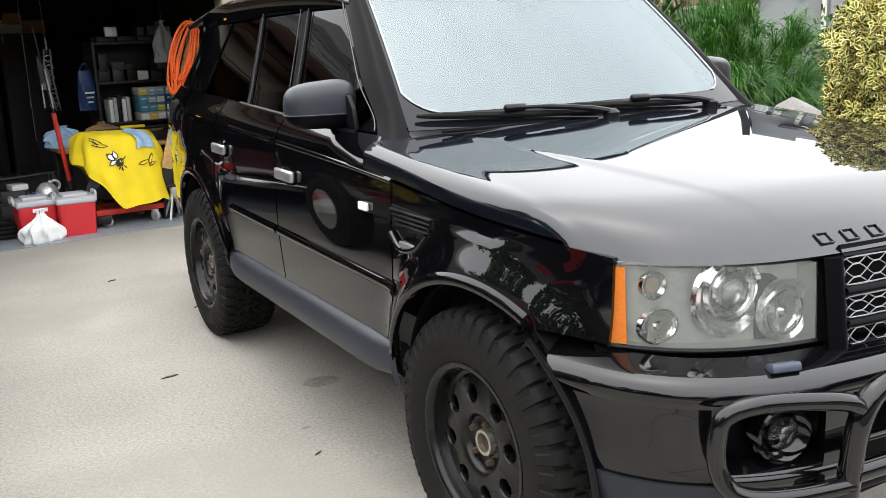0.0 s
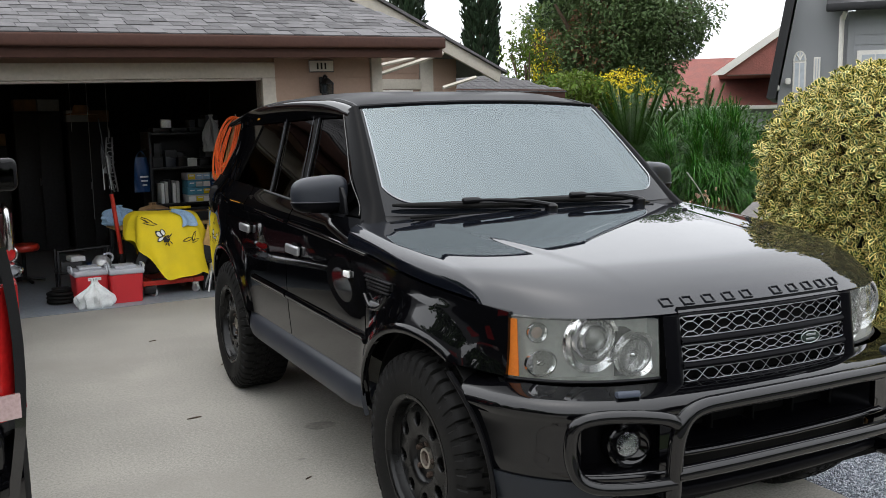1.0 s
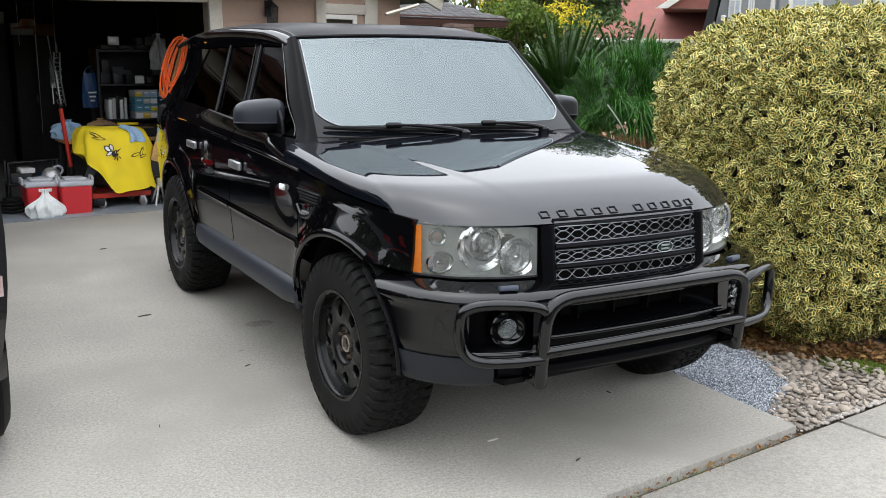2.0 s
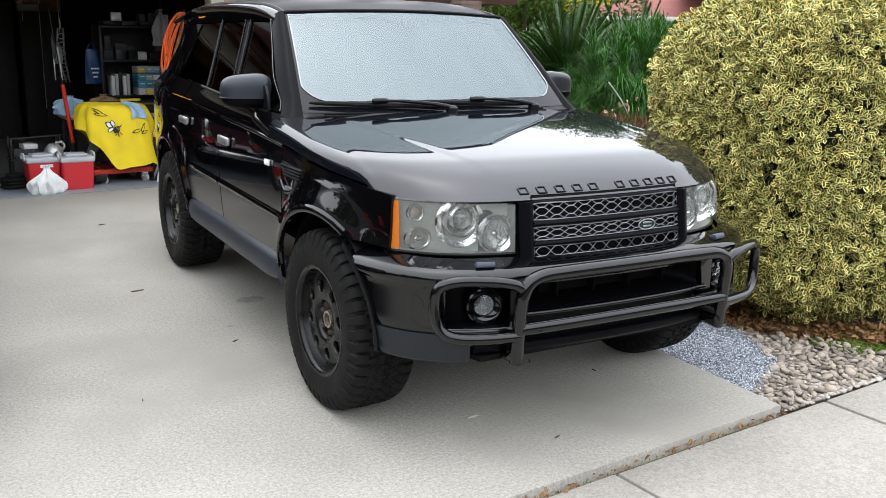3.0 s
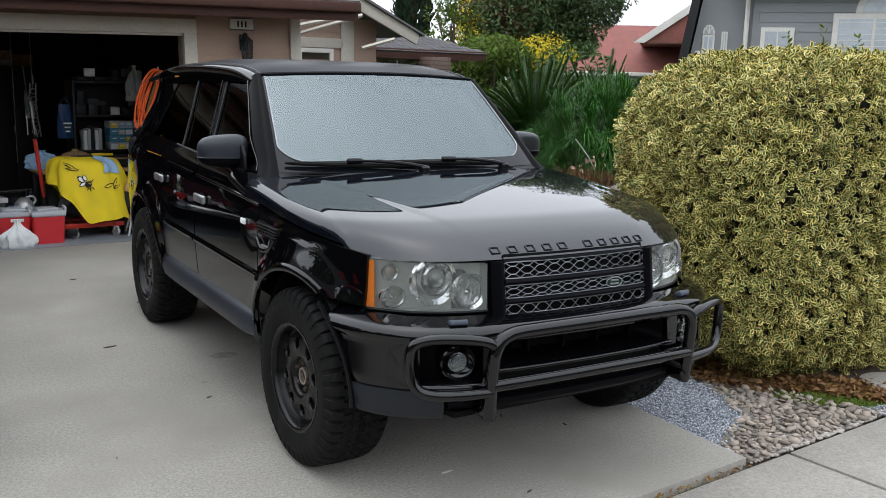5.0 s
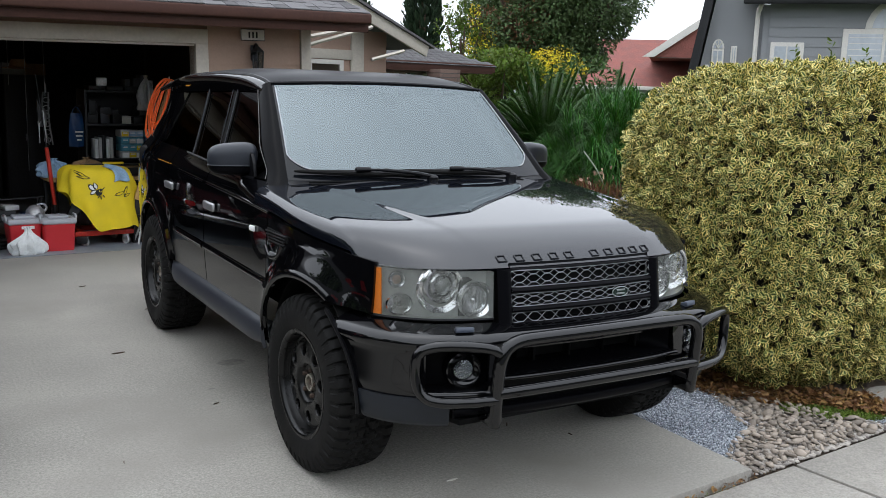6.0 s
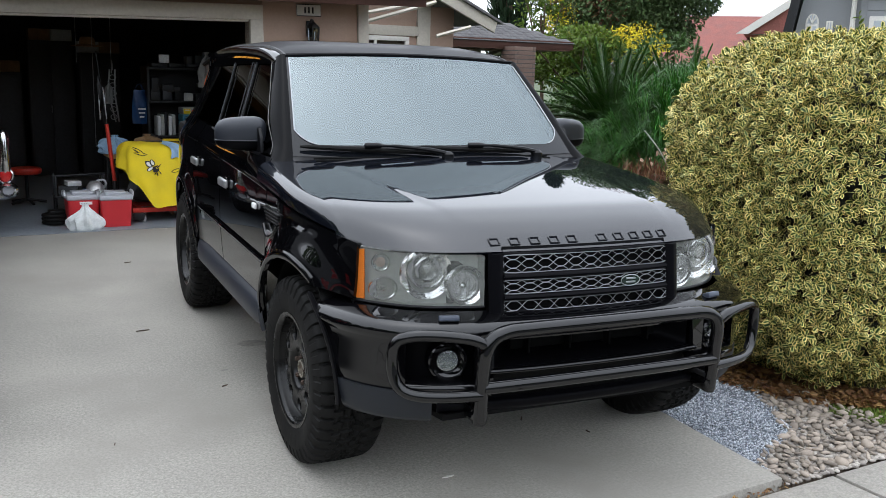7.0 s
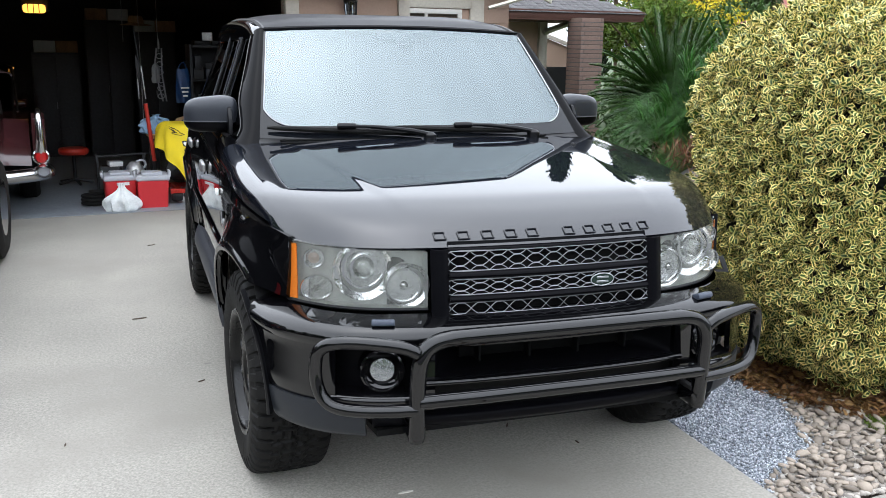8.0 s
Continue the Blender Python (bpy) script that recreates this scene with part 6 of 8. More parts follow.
def crumple(rx, ry, h, seed, n=28, m=14, amp=0.18, pinch=0.75):
    """A slack heap, such as a tied bag or a draped cloth."""
    def fn(u, v):
        th = 2 * math.pi * u
        prof = curve1(v, [0, 0.12, 0.45, 0.75, 0.9, 1.0], [0.85, 1.0, 0.86, 1 - pinch, 0.16, 0.24])
        w = 1 + amp * noise.noise(Vector((2.3 * math.cos(th) + seed, 2.3 * math.sin(th), 3 * v)))
        w *= 1 + amp * 0.35 * math.sin(9 * th + seed + 3 * v)
        return (rx * prof * w * math.cos(th), ry * prof * w * math.sin(th), h * v)
    b = grid(fn, n, m, closed=True)
    bmesh.ops.contextual_create(b, geom=[e for e in b.edges if e.is_boundary and all(v.co.z < 0.001 for v in e.verts)])
    return b


solid("plastic_bag", crumple(0.165, 0.12, 0.27, 3.1, 56, 26, 0.34, 0.72), BAGM, "white tied plastic carrier bag on the floor", "bag", m=pose(-1.42, 6.03, 0.0, 0, 0, 20))
hose = thing("hose_coil", "dark coil of hose on the garage floor", "hose", pose(-1.68, 6.40, 0.0))
for k in range(3):
    part("turn", tube([(0.12 * math.cos(a * math.pi / 12), 0.10 * math.sin(a * math.pi / 12), 0.03 + 0.035 * k) for a in range(24)], 0.018, 8, True), RUBBER, hose)
solid("small_box", box((0, 0, 0.06), (0.16, 0.14, 0.12), 0.01), DARKM, "small dark box on the garage floor", "box", m=pose(-1.66, 6.62, 0.0, 0, 0, 12))

# engine on a red stand, under a yellow cloth
stand = thing("engine_stand", "red wheeled engine stand under a yellow cover", "engine stand", pose(-0.66, 6.55, 0, 0, 0, 6))
for y in (-0.20, 0.22):
    part("rail", box((0, y, 0.13), (0.62, 0.05, 0.05), 0.006), REDF, stand)
for x in (-0.22, 0.22):
    part("cross_rail", box((x, 0.0, 0.13), (0.05, 0.46, 0.05), 0.006), REDF, stand)
part("post", box((0, 0.20, 0.42), (0.07, 0.07, 0.56), 0.008), REDF, stand)
for x in (-0.21, 0.21):
    for y in (-0.20, 0.22):
        cs = part("castor", lathe([(0.0, -0.016), (0.042, -0.016), (0.046, -0.008), (0.046, 0.008), (0.042, 0.016), (0, 0.016)], 20, "x", pose(x, y - 0.015, 0.046, 0, 0, 30)), GALV, stand)
        part("fork", box((x, y, 0.085), (0.06, 0.05, 0.05), 0.01), GALV, cs)
solid("engine_block", crumple(0.30, 0.22, 0.45, 7.7, 24, 10, 0.25, 0.2), DARKM, "dark greasy engine on the stand", "engine", m=pose(-0.66, 6.56, 0.22))
def cover(u, v):
    th = 2 * math.pi * u
    prof = curve1(v, [0, 0.25, 0.55, 0.78, 0.92, 1.0], [1.16, 1.10, 1.0, 0.82, 0.55, 0.0])
    z = curve1(v, [0, 0.25, 0.55, 0.78, 0.92, 1.0], [0.0, 0.20, 0.46, 0.62, 0.675, 0.69])
    fold = (0.060 * math.sin(8 * th + 1.6 * math.sin(2 * th)) + 0.032 * math.sin(15 * th + 4 * v)) * (1 - v) ** 0.8 + 0.09 * noise.noise(Vector((2 * math.cos(th), 2 * math.sin(th), 2.5 * v)))
    left = max(0.0, (-math.cos(th) - 0.25) / 0.75)
    hem = (0.42 * left ** 1.1 + 0.020 + 0.018 * math.sin(5 * th + 0.8) + 0.010 * math.sin(11 * th)) * (1 - v) ** 1.2
    skew = 0.03 * (1 - v)
    return (0.385 * (prof + fold) * math.cos(th) + skew, 0.30 * (prof + fold) * math.sin(th), 0.165 + 0.95 * z + hem)


cloth = thing("yellow_cover", "yellow printed cloth draped over the engine", "cloth", pose(-0.66, 6.54, 0.0, 0, 0, 4))
part("cloth", grid(cover, 88, 36, closed=True), YELL, cloth)


def print_on(name, pts, lift, material, scale=1.0):
    """A flat printed shape laid on the cover's front: pts are (x, z)."""
    def ysurf(x, z):
        best, by = 9, -0.3
        for i in range(60, 120):
            for j in range(0, 18):
                p = cover(i / 120, j / 18)
                if p[1] < 0.05:
                    d = (p[0] - x) ** 2 + (p[2] - z) ** 2
                    if d < best:
                        best, by = d, p[1]
        return by
    own = bmesh.new()
    cx = sum(p[0] for p in pts) / len(pts); cz = sum(p[1] for p in pts) / len(pts)
    y = min(ysurf(x, z) for x, z in pts + [(cx, cz)])
    c = own.verts.new((cx, ysurf(cx, cz) - lift - 0.006, cz))
    vs = [own.verts.new((x, ysurf(x, z) - lift - 0.006, z)) for x, z in pts]
    for i in range(len(vs)):
        own.faces.new((c, vs[i], vs[(i + 1) % len(vs)]))
    return part(name, own, material, cloth)


def blade_shape(x, z, l, w, deg):
    a = radians(deg)
    o = []
    for t, s in ((0, 0), (0.25, 0.45), (0.55, 0.5), (0.8, 0.3), (1, 0), (0.8, -0.3), (0.55, -0.5), (0.25, -0.45)):
        px, pz = (t - 0.5) * l, s * w
        o.append((x + px * math.cos(a) - pz * math.sin(a), z + px * math.sin(a) + pz * math.cos(a)))
    return o


for x, z, l, w, d in ((-0.135, 0.618, 0.095, 0.060, 140), (-0.098, 0.632, 0.075, 0.045, 108), (-0.122, 0.568, 0.085, 0.040, 30), (-0.075, 0.520, 0.045, 0.010, 60), (-0.055, 0.515, 0.045, 0.010, 95), (-0.030, 0.530, 0.045, 0.010, 125), (-0.030, 0.605, 0.05, 0.010, 50)):
    print_on("print_wing", blade_shape(x, z, l, w, d), 0.004, BLACKC)
    if w > 0.02:
        print_on("print_wing_fill", blade_shape(x, z, l * 0.78, w * 0.62, d), 0.008, WHITEC)
print_on("print_body", blade_shape(-0.070, 0.570, 0.085, 0.060, 60), 0.010, BLACKC)
print_on("print_spot", blade_shape(-0.058, 0.585, 0.030, 0.030, 20), 0.014, YELL)
for x, z, l, w, d in ((-0.235, 0.755, 0.15, 0.034, 150), (-0.205, 0.720, 0.14, 0.030, 172), (0.135, 0.550, 0.12, 0.036, 15), (0.205, 0.575, 0.11, 0.034, 62), (0.215, 0.530, 0.09, 0.028, 20)):
    print_on("print_leaf", blade_shape(x, z, l, w, d), 0.004, BLACKC)
    print_on("print_leaf_fill", blade_shape(x, z, l * 0.78, w * 0.58, d), 0.008, YELL)


def rag(u, v):
    q = Vector(cover(lerp(0.775, 0.865, u + 0.10 * math.sin(5 * v)), lerp(0.62, 0.97, v)))
    return q + Vector((0.01, -0.014 - 0.010 * math.sin(3 * math.pi * u), 0.014 + 0.012 * math.sin(2 * math.pi * u + 4 * v)))


solid("blue_rag", grid(rag, 16, 14, 0.006), BLUEC, "pale blue rag lying on the yellow cover", "rag", m=pose(-0.66, 6.54, 0.0, 0, 0, 4))

js = thing("jack_stand", "worn aluminium jack stand on the floor", "jack stand", pose(-0.26, 6.32, 0, 0, 0, 10))
for a in range(4):
    b_ = math.pi / 4 + a * math.pi / 2
    part("leg", tube([(0.11 * math.cos(b_), 0.09 * math.sin(b_), 0.0), (0.02 * math.cos(b_), 0.02 * math.sin(b_), 0.22)], 0.012, 4), GALV, js)
part("column", box((0, 0, 0.24), (0.05, 0.05, 0.10), 0.006), GALV, js)
part("saddle", box((0, 0, 0.30), (0.10, 0.04, 0.025), 0.006), DARKM, js)
tj = thing("trolley_jack", "small greasy trolley jack on the floor", "jack", pose(-0.86, 6.42, 0, 0, 0, 80))
part("body", box((0, 0, 0.07), (0.30, 0.12, 0.08), 0.02), DARKM, tj)
part("arm", box((0.05, 0, 0.12), (0.22, 0.05, 0.03), 0.008), GALV, tj)

pole = thing("pole_pruner", "long pruning pole with a red-orange lower grip", "pruner", pose(-1.10, 6.68, 0.0, 0, -1.0, 0))
part("grip", tube([(0.03, 0, 0.38), (-0.02, 0, 1.00)], 0.021, 10), REDF, pole)
part("boot", tube([(0.045, 0, 0.0), (0.03, 0, 0.40)], 0.024, 10), DARKM, pole)
part("shaft", tube([(-0.02, 0, 1.0), (-0.085, 0, 1.75)], 0.006, 8), DARKM, pole)
part("blade", prism([(-0.08, 1.25), (-0.055, 1.28), (-0.06, 1.42), (-0.085, 1.50), (-0.095, 1.4)], -0.02, 0.02, "y", 0.004), DARKM, pole)
for dx in (-0.03, 0.035):
    part("lever", tube([(-0.05 + dx, 0, 1.05), (-0.06 + dx * 0.7, 0, 1.38)], 0.006, 6), GALV, pole)

# shelf unit with its load
SHX, SHY = -0.20, 7.72
sh = thing("shelf_unit", "dark wooden shelf unit crammed with things", "shelf", pose(SHX, SHY, 0, 0, 0, 5))
for x in (-0.42, 0.42):
    part("side_panel", box((x, 0, 0.80), (0.03, 0.36, 1.6), 0.004), DARKM, sh)
for z in (0.08, 0.50, 0.80, 1.20, 1.58):
    part("shelf", box((0, 0, z), (0.82, 0.36, 0.025), 0.003), DARKM, sh)
part("back_panel", box((0, 0.18, 0.8), (0.84, 0.012, 1.6)), DARKM, sh)


def on_shelf(name, x, z, s, material, label, cat="box", y=-0.05, rz=0.0):
    return solid(name, box((0, 0, s[2] / 2), s, min(0.006, min(s) * 0.2)), material, label, cat, m=pose(SHX + x, SHY + y + 0.087 * x, z, 0, 0, 5 + rz))


rnd = random.Random(11)


def drawer_fronts(ob, w):
    for j in range(3):
        part("drawer_front", box((w * (j - 1) / 3.05, -0.124, 0.036), (w / 3.3, 0.008, 0.056), 0.003, 1), (PAPER, TEAL, BLUEB, WHITEC, YELL, BLUEC)[rnd.randrange(6)], ob)
        part("label_bar", box((w * (j - 1) / 3.05, -0.130, 0.048), (w / 5, 0.003, 0.012)), WHITEC, ob)


for k in range(4):
    drawer_fronts(on_shelf("parts_drawer", 0.10, 0.814 + 0.082 * k, (0.26, 0.24, 0.078), (PAPER, TEAL, TEAL, PAPER)[k], "small clear drawer box of parts on the shelf", "drawer", -0.07), 0.26)
    drawer_fronts(on_shelf("parts_drawer", 0.31, 0.814 + 0.082 * k, (0.14, 0.24, 0.078), (TEAL, BLUEB, BLUEB, TEAL)[k], "blue drawer box of parts on the shelf", "drawer", -0.07), 0.14)
for k in range(5):
    on_shelf("book", -0.30 + 0.042 * k, 0.814, (0.036, 0.2, 0.22 + 0.02 * (k % 3)), (WHITEC, PAPER, DARKM, WHITEC, PAPER)[k], "upright book or folder on the shelf", "book", -0.06)
for k in range(6):
    on_shelf("tool_case", -0.32 + 0.125 * k, 1.214, (0.11, 0.2, 0.08 + 0.05 * rnd.random()), (DARKM, GREYPL, DARKM, PAPER, DARKM, GREYPL)[k], "dark tool case on the upper shelf", "case", -0.06, 8 * (k % 3 - 1))
for k in range(3):
    on_shelf("black_binder", -0.28 + 0.2 * k, 1.594, (0.18, 0.22, 0.05), DARKM, "dark box on the top shelf", "box", -0.05)
for k in range(4):
    on_shelf("storage_box", -0.30 + 0.2 * k, 0.514, (0.17, 0.24, 0.2), (PAPER, REDF, DARKM, PAPER)[k], "storage box on the lower shelf", "box", -0.06)

for k in range(22):
    zz = (1.214, 1.594, 0.514, 0.094)[k % 4]
    on_shelf("workshop_item", -0.36 + 0.72 * rnd.random(), zz + (0.10 if k % 4 == 0 else 0.0) + (0.05 if k % 4 == 1 else 0), (0.05 + 0.10 * rnd.random(), 0.10 + 0.08 * rnd.random(), 0.05 + 0.12 * rnd.random()), (CABM, DARKM, GREYPL, DARKM, DARKM, BROWNB, CABM, GALV)[rnd.randrange(8)], "small carton or tin crammed on the shelf", "box", -0.10, 30 * (rnd.random() - 0.5))

bench = thing("work_bench", "cluttered low work bench", "bench", pose(-0.55, 7.08, 0, 0, 0, 5))
part("top", box((0, 0, 0.64), (1.15, 0.45, 0.04), 0.005), WOODM, bench)
for x in (-0.52, 0.52):
    for y in (-0.18, 0.18):
        part("leg", box((x, y, 0.31), (0.06, 0.06, 0.62), 0.005), DARKM, bench)


def on_bench(name, bm, x, y, material, label, cat, rz=0.0, z=0.66):
    return solid(name, bm, material, label, cat, m=pose(-0.55 + x, 7.08 + y + 0.087 * x, z, 0, 0, 5 + rz))


on_bench("carrier_bag", crumple(0.17, 0.12, 0.20, 5.0, 40, 22, 0.60, 0.35), -0.48, -0.02, BLUEC, "crumpled pale blue and white carrier bag", "bag")
on_bench("paper_bag", crumple(0.16, 0.11, 0.20, 8.0, 36, 20, 0.55, 0.35), -0.12, 0.08, BROWNB, "crumpled brown paper bag", "bag")
on_bench("blue_tarp", crumple(0.20, 0.12, 0.13, 2.0, 24, 12, 0.3, 0.4), -0.05, -0.08, BLUEB, "folded dark blue tarpaulin", "tarpaulin")
for k, (m_, zz, ln) in enumerate(((YELL, 0.815, 0.22), (DARKM, 0.795, 0.72), (BROWNB, 0.770, 0.50), (DARKM, 0.75, 0.66))):
    on_bench("long_tool", box((0, 0, 0.015), (ln, 0.05, 0.026), 0.006), 0.12 + 0.02 * k, -0.15 + 0.02 * k, m_, "long-handled hand tool lying on the bench", "tool", 3 * k - 4, zz - 0.02)
on_bench("tool_tray", box((0, 0, 0.05), (0.74, 0.16, 0.09), 0.01), 0.12, -0.12, DARKM, "dark tool tray on the bench", "tray", 0, 0.66)
on_bench("spray_can", lathe([(0.0, 0), (0.03, 0), (0.03, 0.16), (0.015, 0.19), (0, 0.19)], 14), 0.50, -0.1, REDF, "red and white spray can", "can")
bag2 = thing("hanging_blue_bag", "blue shopping bag with white print hung on the shelf's side", "bag", pose(-0.70, 7.56, 0.95, 0, 0, 5))
part("bag", grid(lambda u, v: ((u - 0.5) * 0.17 * (1 - 0.25 * v ** 3), -0.03 * math.sin(math.pi * u) + 0.008 * math.sin(9 * u + 5 * v), 0.38 * v), 14, 14, 0.03), BLUEB, bag2)
part("strap", tube(smooth_path([(-0.05, 0, 0.37), (-0.03, 0, 0.42), (0.0, 0, 0.45), (0.03, 0, 0.42), (0.05, 0, 0.37)], 4), 0.006, 6), BLUEB, bag2)
for k in range(3):
    part("print_bar", box((0.01, -0.065, 0.17 - 0.045 * k), (0.09 - 0.02 * k, 0.004, 0.018), 0.001, 1), WHITEC, bag2)
solid("wall_peg", tube([(-0.70, 7.56, 1.40), (-0.60, 7.68, 1.42)], 0.008, 6), DARKM, "dark peg fixed to the shelf unit", "peg")

# low rack with papers, left of the covered engine
rack = thing("low_rack", "low dark rack with a round top rail", "rack", pose(-1.42, 7.05, 0, 0, 0, 4))
part("top_rail", tube([(-0.24, -0.10, 0.43), (0.26, -0.10, 0.45)], 0.012, 8), DARKM, rack)
part("shelf", box((0, 0, 0.21), (0.52, 0.26, 0.02), 0.003), DARKM, rack)
for x in (-0.24, 0.24):
    for y in (-0.10, 0.10):
        part("leg", box((x, y, 0.22), (0.022, 0.022, 0.44), 0.003), DARKM, rack)
for k, (x, y, w, h, m_, lab) in enumerate(((-0.10, -0.02, 0.20, 0.10, CABM, "dark carton on the low rack"), (0.12, -0.03, 0.16, 0.07, BLUEB, "small blue carton on the low rack"), (-0.06, -0.03, 0.14, 0.05, WHITEC, "stack of white papers on the low rack"))):
    solid("carton", box((0, 0, h / 2), (w, 0.17, h), 0.005), m_, lab, "carton", m=pose(-1.42 + x, 7.05 + y, 0.22 + (0.10 if k == 2 else 0), 0, 0, 9 * k - 6))
# hand tools standing in the corner by the door
for k, (x, y, h, lean, m_, lab) in enumerate(((0.06, 6.62, 1.25, 6, WOODM, "wooden broom handle leaning in the corner"), (0.14, 6.70, 1.10, 9, DARKM, "dark metal rod leaning in the corner"), (0.00, 6.75, 0.95, -4, GALV, "bare metal pipe leaning in the corner"))):
    solid(("broom", "metal_rod", "pipe")[k], tube([(0, 0, 0), (0, 0, h)], 0.013, 8), m_, lab, "tool", "tools in the corner", m=pose(x, y, 0.0, 0, lean, 0))
gear = thing("floor_jack", "dark greasy floor jack with bare metal wheels", "jack", pose(-0.10, 6.50, 0, 0, 0, 25))
part("frame", box((0, 0, 0.10), (0.16, 0.42, 0.07), 0.015), DARKM, gear)
part("saddle", lathe([(0.0, 0.0), (0.05, 0.0), (0.055, 0.02), (0.04, 0.035), (0, 0.035)], 16, m=Matrix.Translation((0, -0.15, 0.135))), GALV, gear)
for x in (-0.09, 0.09):
    for y in (-0.16, 0.16):
        part("wheel", lathe([(0.0, -0.014), (0.05, -0.014), (0.056, 0.0), (0.05, 0.014), (0, 0.014)], 18, "x", Matrix.Translation((x, y, 0.056))), GALV, gear)
part("handle_socket", tube([(0, 0.16, 0.13), (0, 0.24, 0.42)], 0.022, 8), REDF, gear)

# board with the orange extension lead hung on it
solid("leaning_board", box((0, 0, 0.64), (0.10, 0.022, 1.28), 0.003), WOODM, "pale wooden board leaning by the garage door", "board", m=pose(-0.29, 6.36, 0.46, 0, 17.6, 5))
solid("board_foot", box((0, 0, 0.25), (0.10, 0.05, 0.52), 0.01), DARKM, "dark lower end of the board", "board", m=pose(-0.31, 6.38, 0.0, 0, 4, 5))
lead = thing("extension_lead", "bright orange extension lead hung in long loops", "cable", pose(-0.06, 6.30, 1.42, 0, 18, 5))
rnd = random.Random(5)
for k in range(13):
    w, h = 0.045 + 0.065 * rnd.random(), 0.24 + 0.10 * rnd.random()
    ox, oy, oz = 0.06 * (rnd.random() - 0.5), -0.006 * k, 0.33 - h
    lp = [(ox + w * math.sin(a * math.pi / 10) * (0.8 + 0.4 * (a > 10)), oy + 0.01 * math.sin(a + k), oz + h * math.cos(a * math.pi / 10)) for a in range(20)]
    part("loop", tube(smooth_path(lp, 2, True), 0.0068, 6, True), ORANGE, lead)
part("hook", tube(smooth_path([(0, 0.02, 0.36), (0, -0.04, 0.30), (0, -0.08, 0.33)]), 0.008, 6), GALV, lead)
solid("hand_saw", prism([(0, 0), (0.11, -0.02), (0.14, 0.22), (0.03, 0.24)], -0.012, 0.012, "y", 0.006), WHITEP, "white-handled saw hung on the board", "saw", m=pose(-0.03, 6.335, 0.98, 0, 20, 5))
solid("yellow_strap", tube(smooth_path([(0, 0, 0), (0.03, -0.02, 0.2), (-0.01, 0, 0.45), (0.07, 0.02, 0.68)]), 0.016, 8), YELL, "yellow lifting strap hung by the door", "strap", m=pose(-0.14, 6.36, 0.0))
solid("hanging_cloth", crumple(0.10, 0.07, 0.40, 9.0, 36, 18, 0.45, 0.4), GREYC, "pale grey rag hung from the ceiling", "rag", m=pose(0.02, 7.3, 1.38))
solid("rag_cord", tube([(0.02, 7.3, 1.74), (0.02, 7.3, 2.42)], 0.005, 6), DARKM, "thin cord from the garage ceiling", "cord")
for x, y, z0 in ((-1.32, 8.27, 1.62), (-0.93, 8.30, 1.50), (-1.14, 8.27, 0.62)):
    solid("hanging_rod", tube([(x, y, z0), (x, y + 0.01, 2.40)], 0.004, 6), GALV, "thin metal rod hung from the ceiling", "rod")
chain = thing("hanging_hoist", "worn metal hoist with a grey rag hung from the ceiling", "hoist", pose(-0.95, 8.30, 0.0))
part("side_plate", tube([(0.0, 0, 1.55), (-0.03, 0, 1.30), (0.05, 0, 0.92)], 0.010, 6), GALV, chain)
part("side_plate", tube([(0.06, 0, 1.55), (0.05, 0, 1.25), (0.09, 0, 0.92)], 0.010, 6), GALV, chain)
for k in range(6):
    part("link", tube([(0.03 + 0.06 * math.cos(a * math.pi / 6) * 0.6, 0, 0.98 + 0.095 * k + 0.03 * math.sin(a * math.pi / 6)) for a in range(12)], 0.005, 5, True), GALV, chain)
part("rag", crumple(0.05, 0.04, 0.26, 2.2, 16, 10, 0.4, 0.3), GREYC, chain).matrix_basis = pose(-0.02, -0.03, 1.14)
part("hook", tube(smooth_path([(0.03, 0, 1.54), (0.03, 0, 1.62), (0.02, 0, 1.66)]), 0.008, 6), GALV, chain)
for k, (u, w, h) in enumerate(((-4.6, 0.7, 1.9), (-2.65, 0.62, 1.45), (-1.95, 0.60, 1.9), (-1.3, 0.55, 1.75))):
    cb = thing("tall_cabinet", "tall dark cabinet against the back wall", "cabinet", HF @ pose(u, 5.2, 0), "cabinets along the back wall")
    part("body", box((0, 0, h / 2), (w, 0.5, h), 0.01), CABM, cb)
    part("door", box((-w * 0.24, -0.262, h / 2), (w * 0.46, 0.018, h - 0.08), 0.004), CABM, cb)
    part("door", box((w * 0.24, -0.262, h / 2), (w * 0.46, 0.018, h - 0.08), 0.004), CABM, cb)
    part("door_handle", tube([(-0.02, -0.29, h / 2 - 0.05), (-0.02, -0.29, h / 2 + 0.05)], 0.006, 6), SILVER, cb)
    for j in range(2):
        solid("carton", box((0, 0, 0.08), (0.28, 0.25, 0.16), 0.006), (BROWNB, PAPER)[(j + k) % 2], "carton on top of the cabinet", "carton", m=HF @ pose(u - 0.13 + 0.28 * j, 5.15, h, 0, 0, 6 * j))
stl = thing("stool", "low workshop stool with a red seat", "stool", pose(-1.93, 7.85, 0))
part("seat", lathe([(0, 0.36), (0.15, 0.36), (0.165, 0.38), (0.165, 0.41), (0.15, 0.43), (0, 0.43)], 24), REDF, stl)
part("column", tube([(0, 0, 0.05), (0, 0, 0.36)], 0.02, 8), DARKM, stl)
for k in range(5):
    a = k * 2 * math.pi / 5
    part("foot", tube([(0, 0, 0.07), (0.2 * math.cos(a), 0.2 * math.sin(a), 0.035)], 0.016, 6), DARKM, stl)
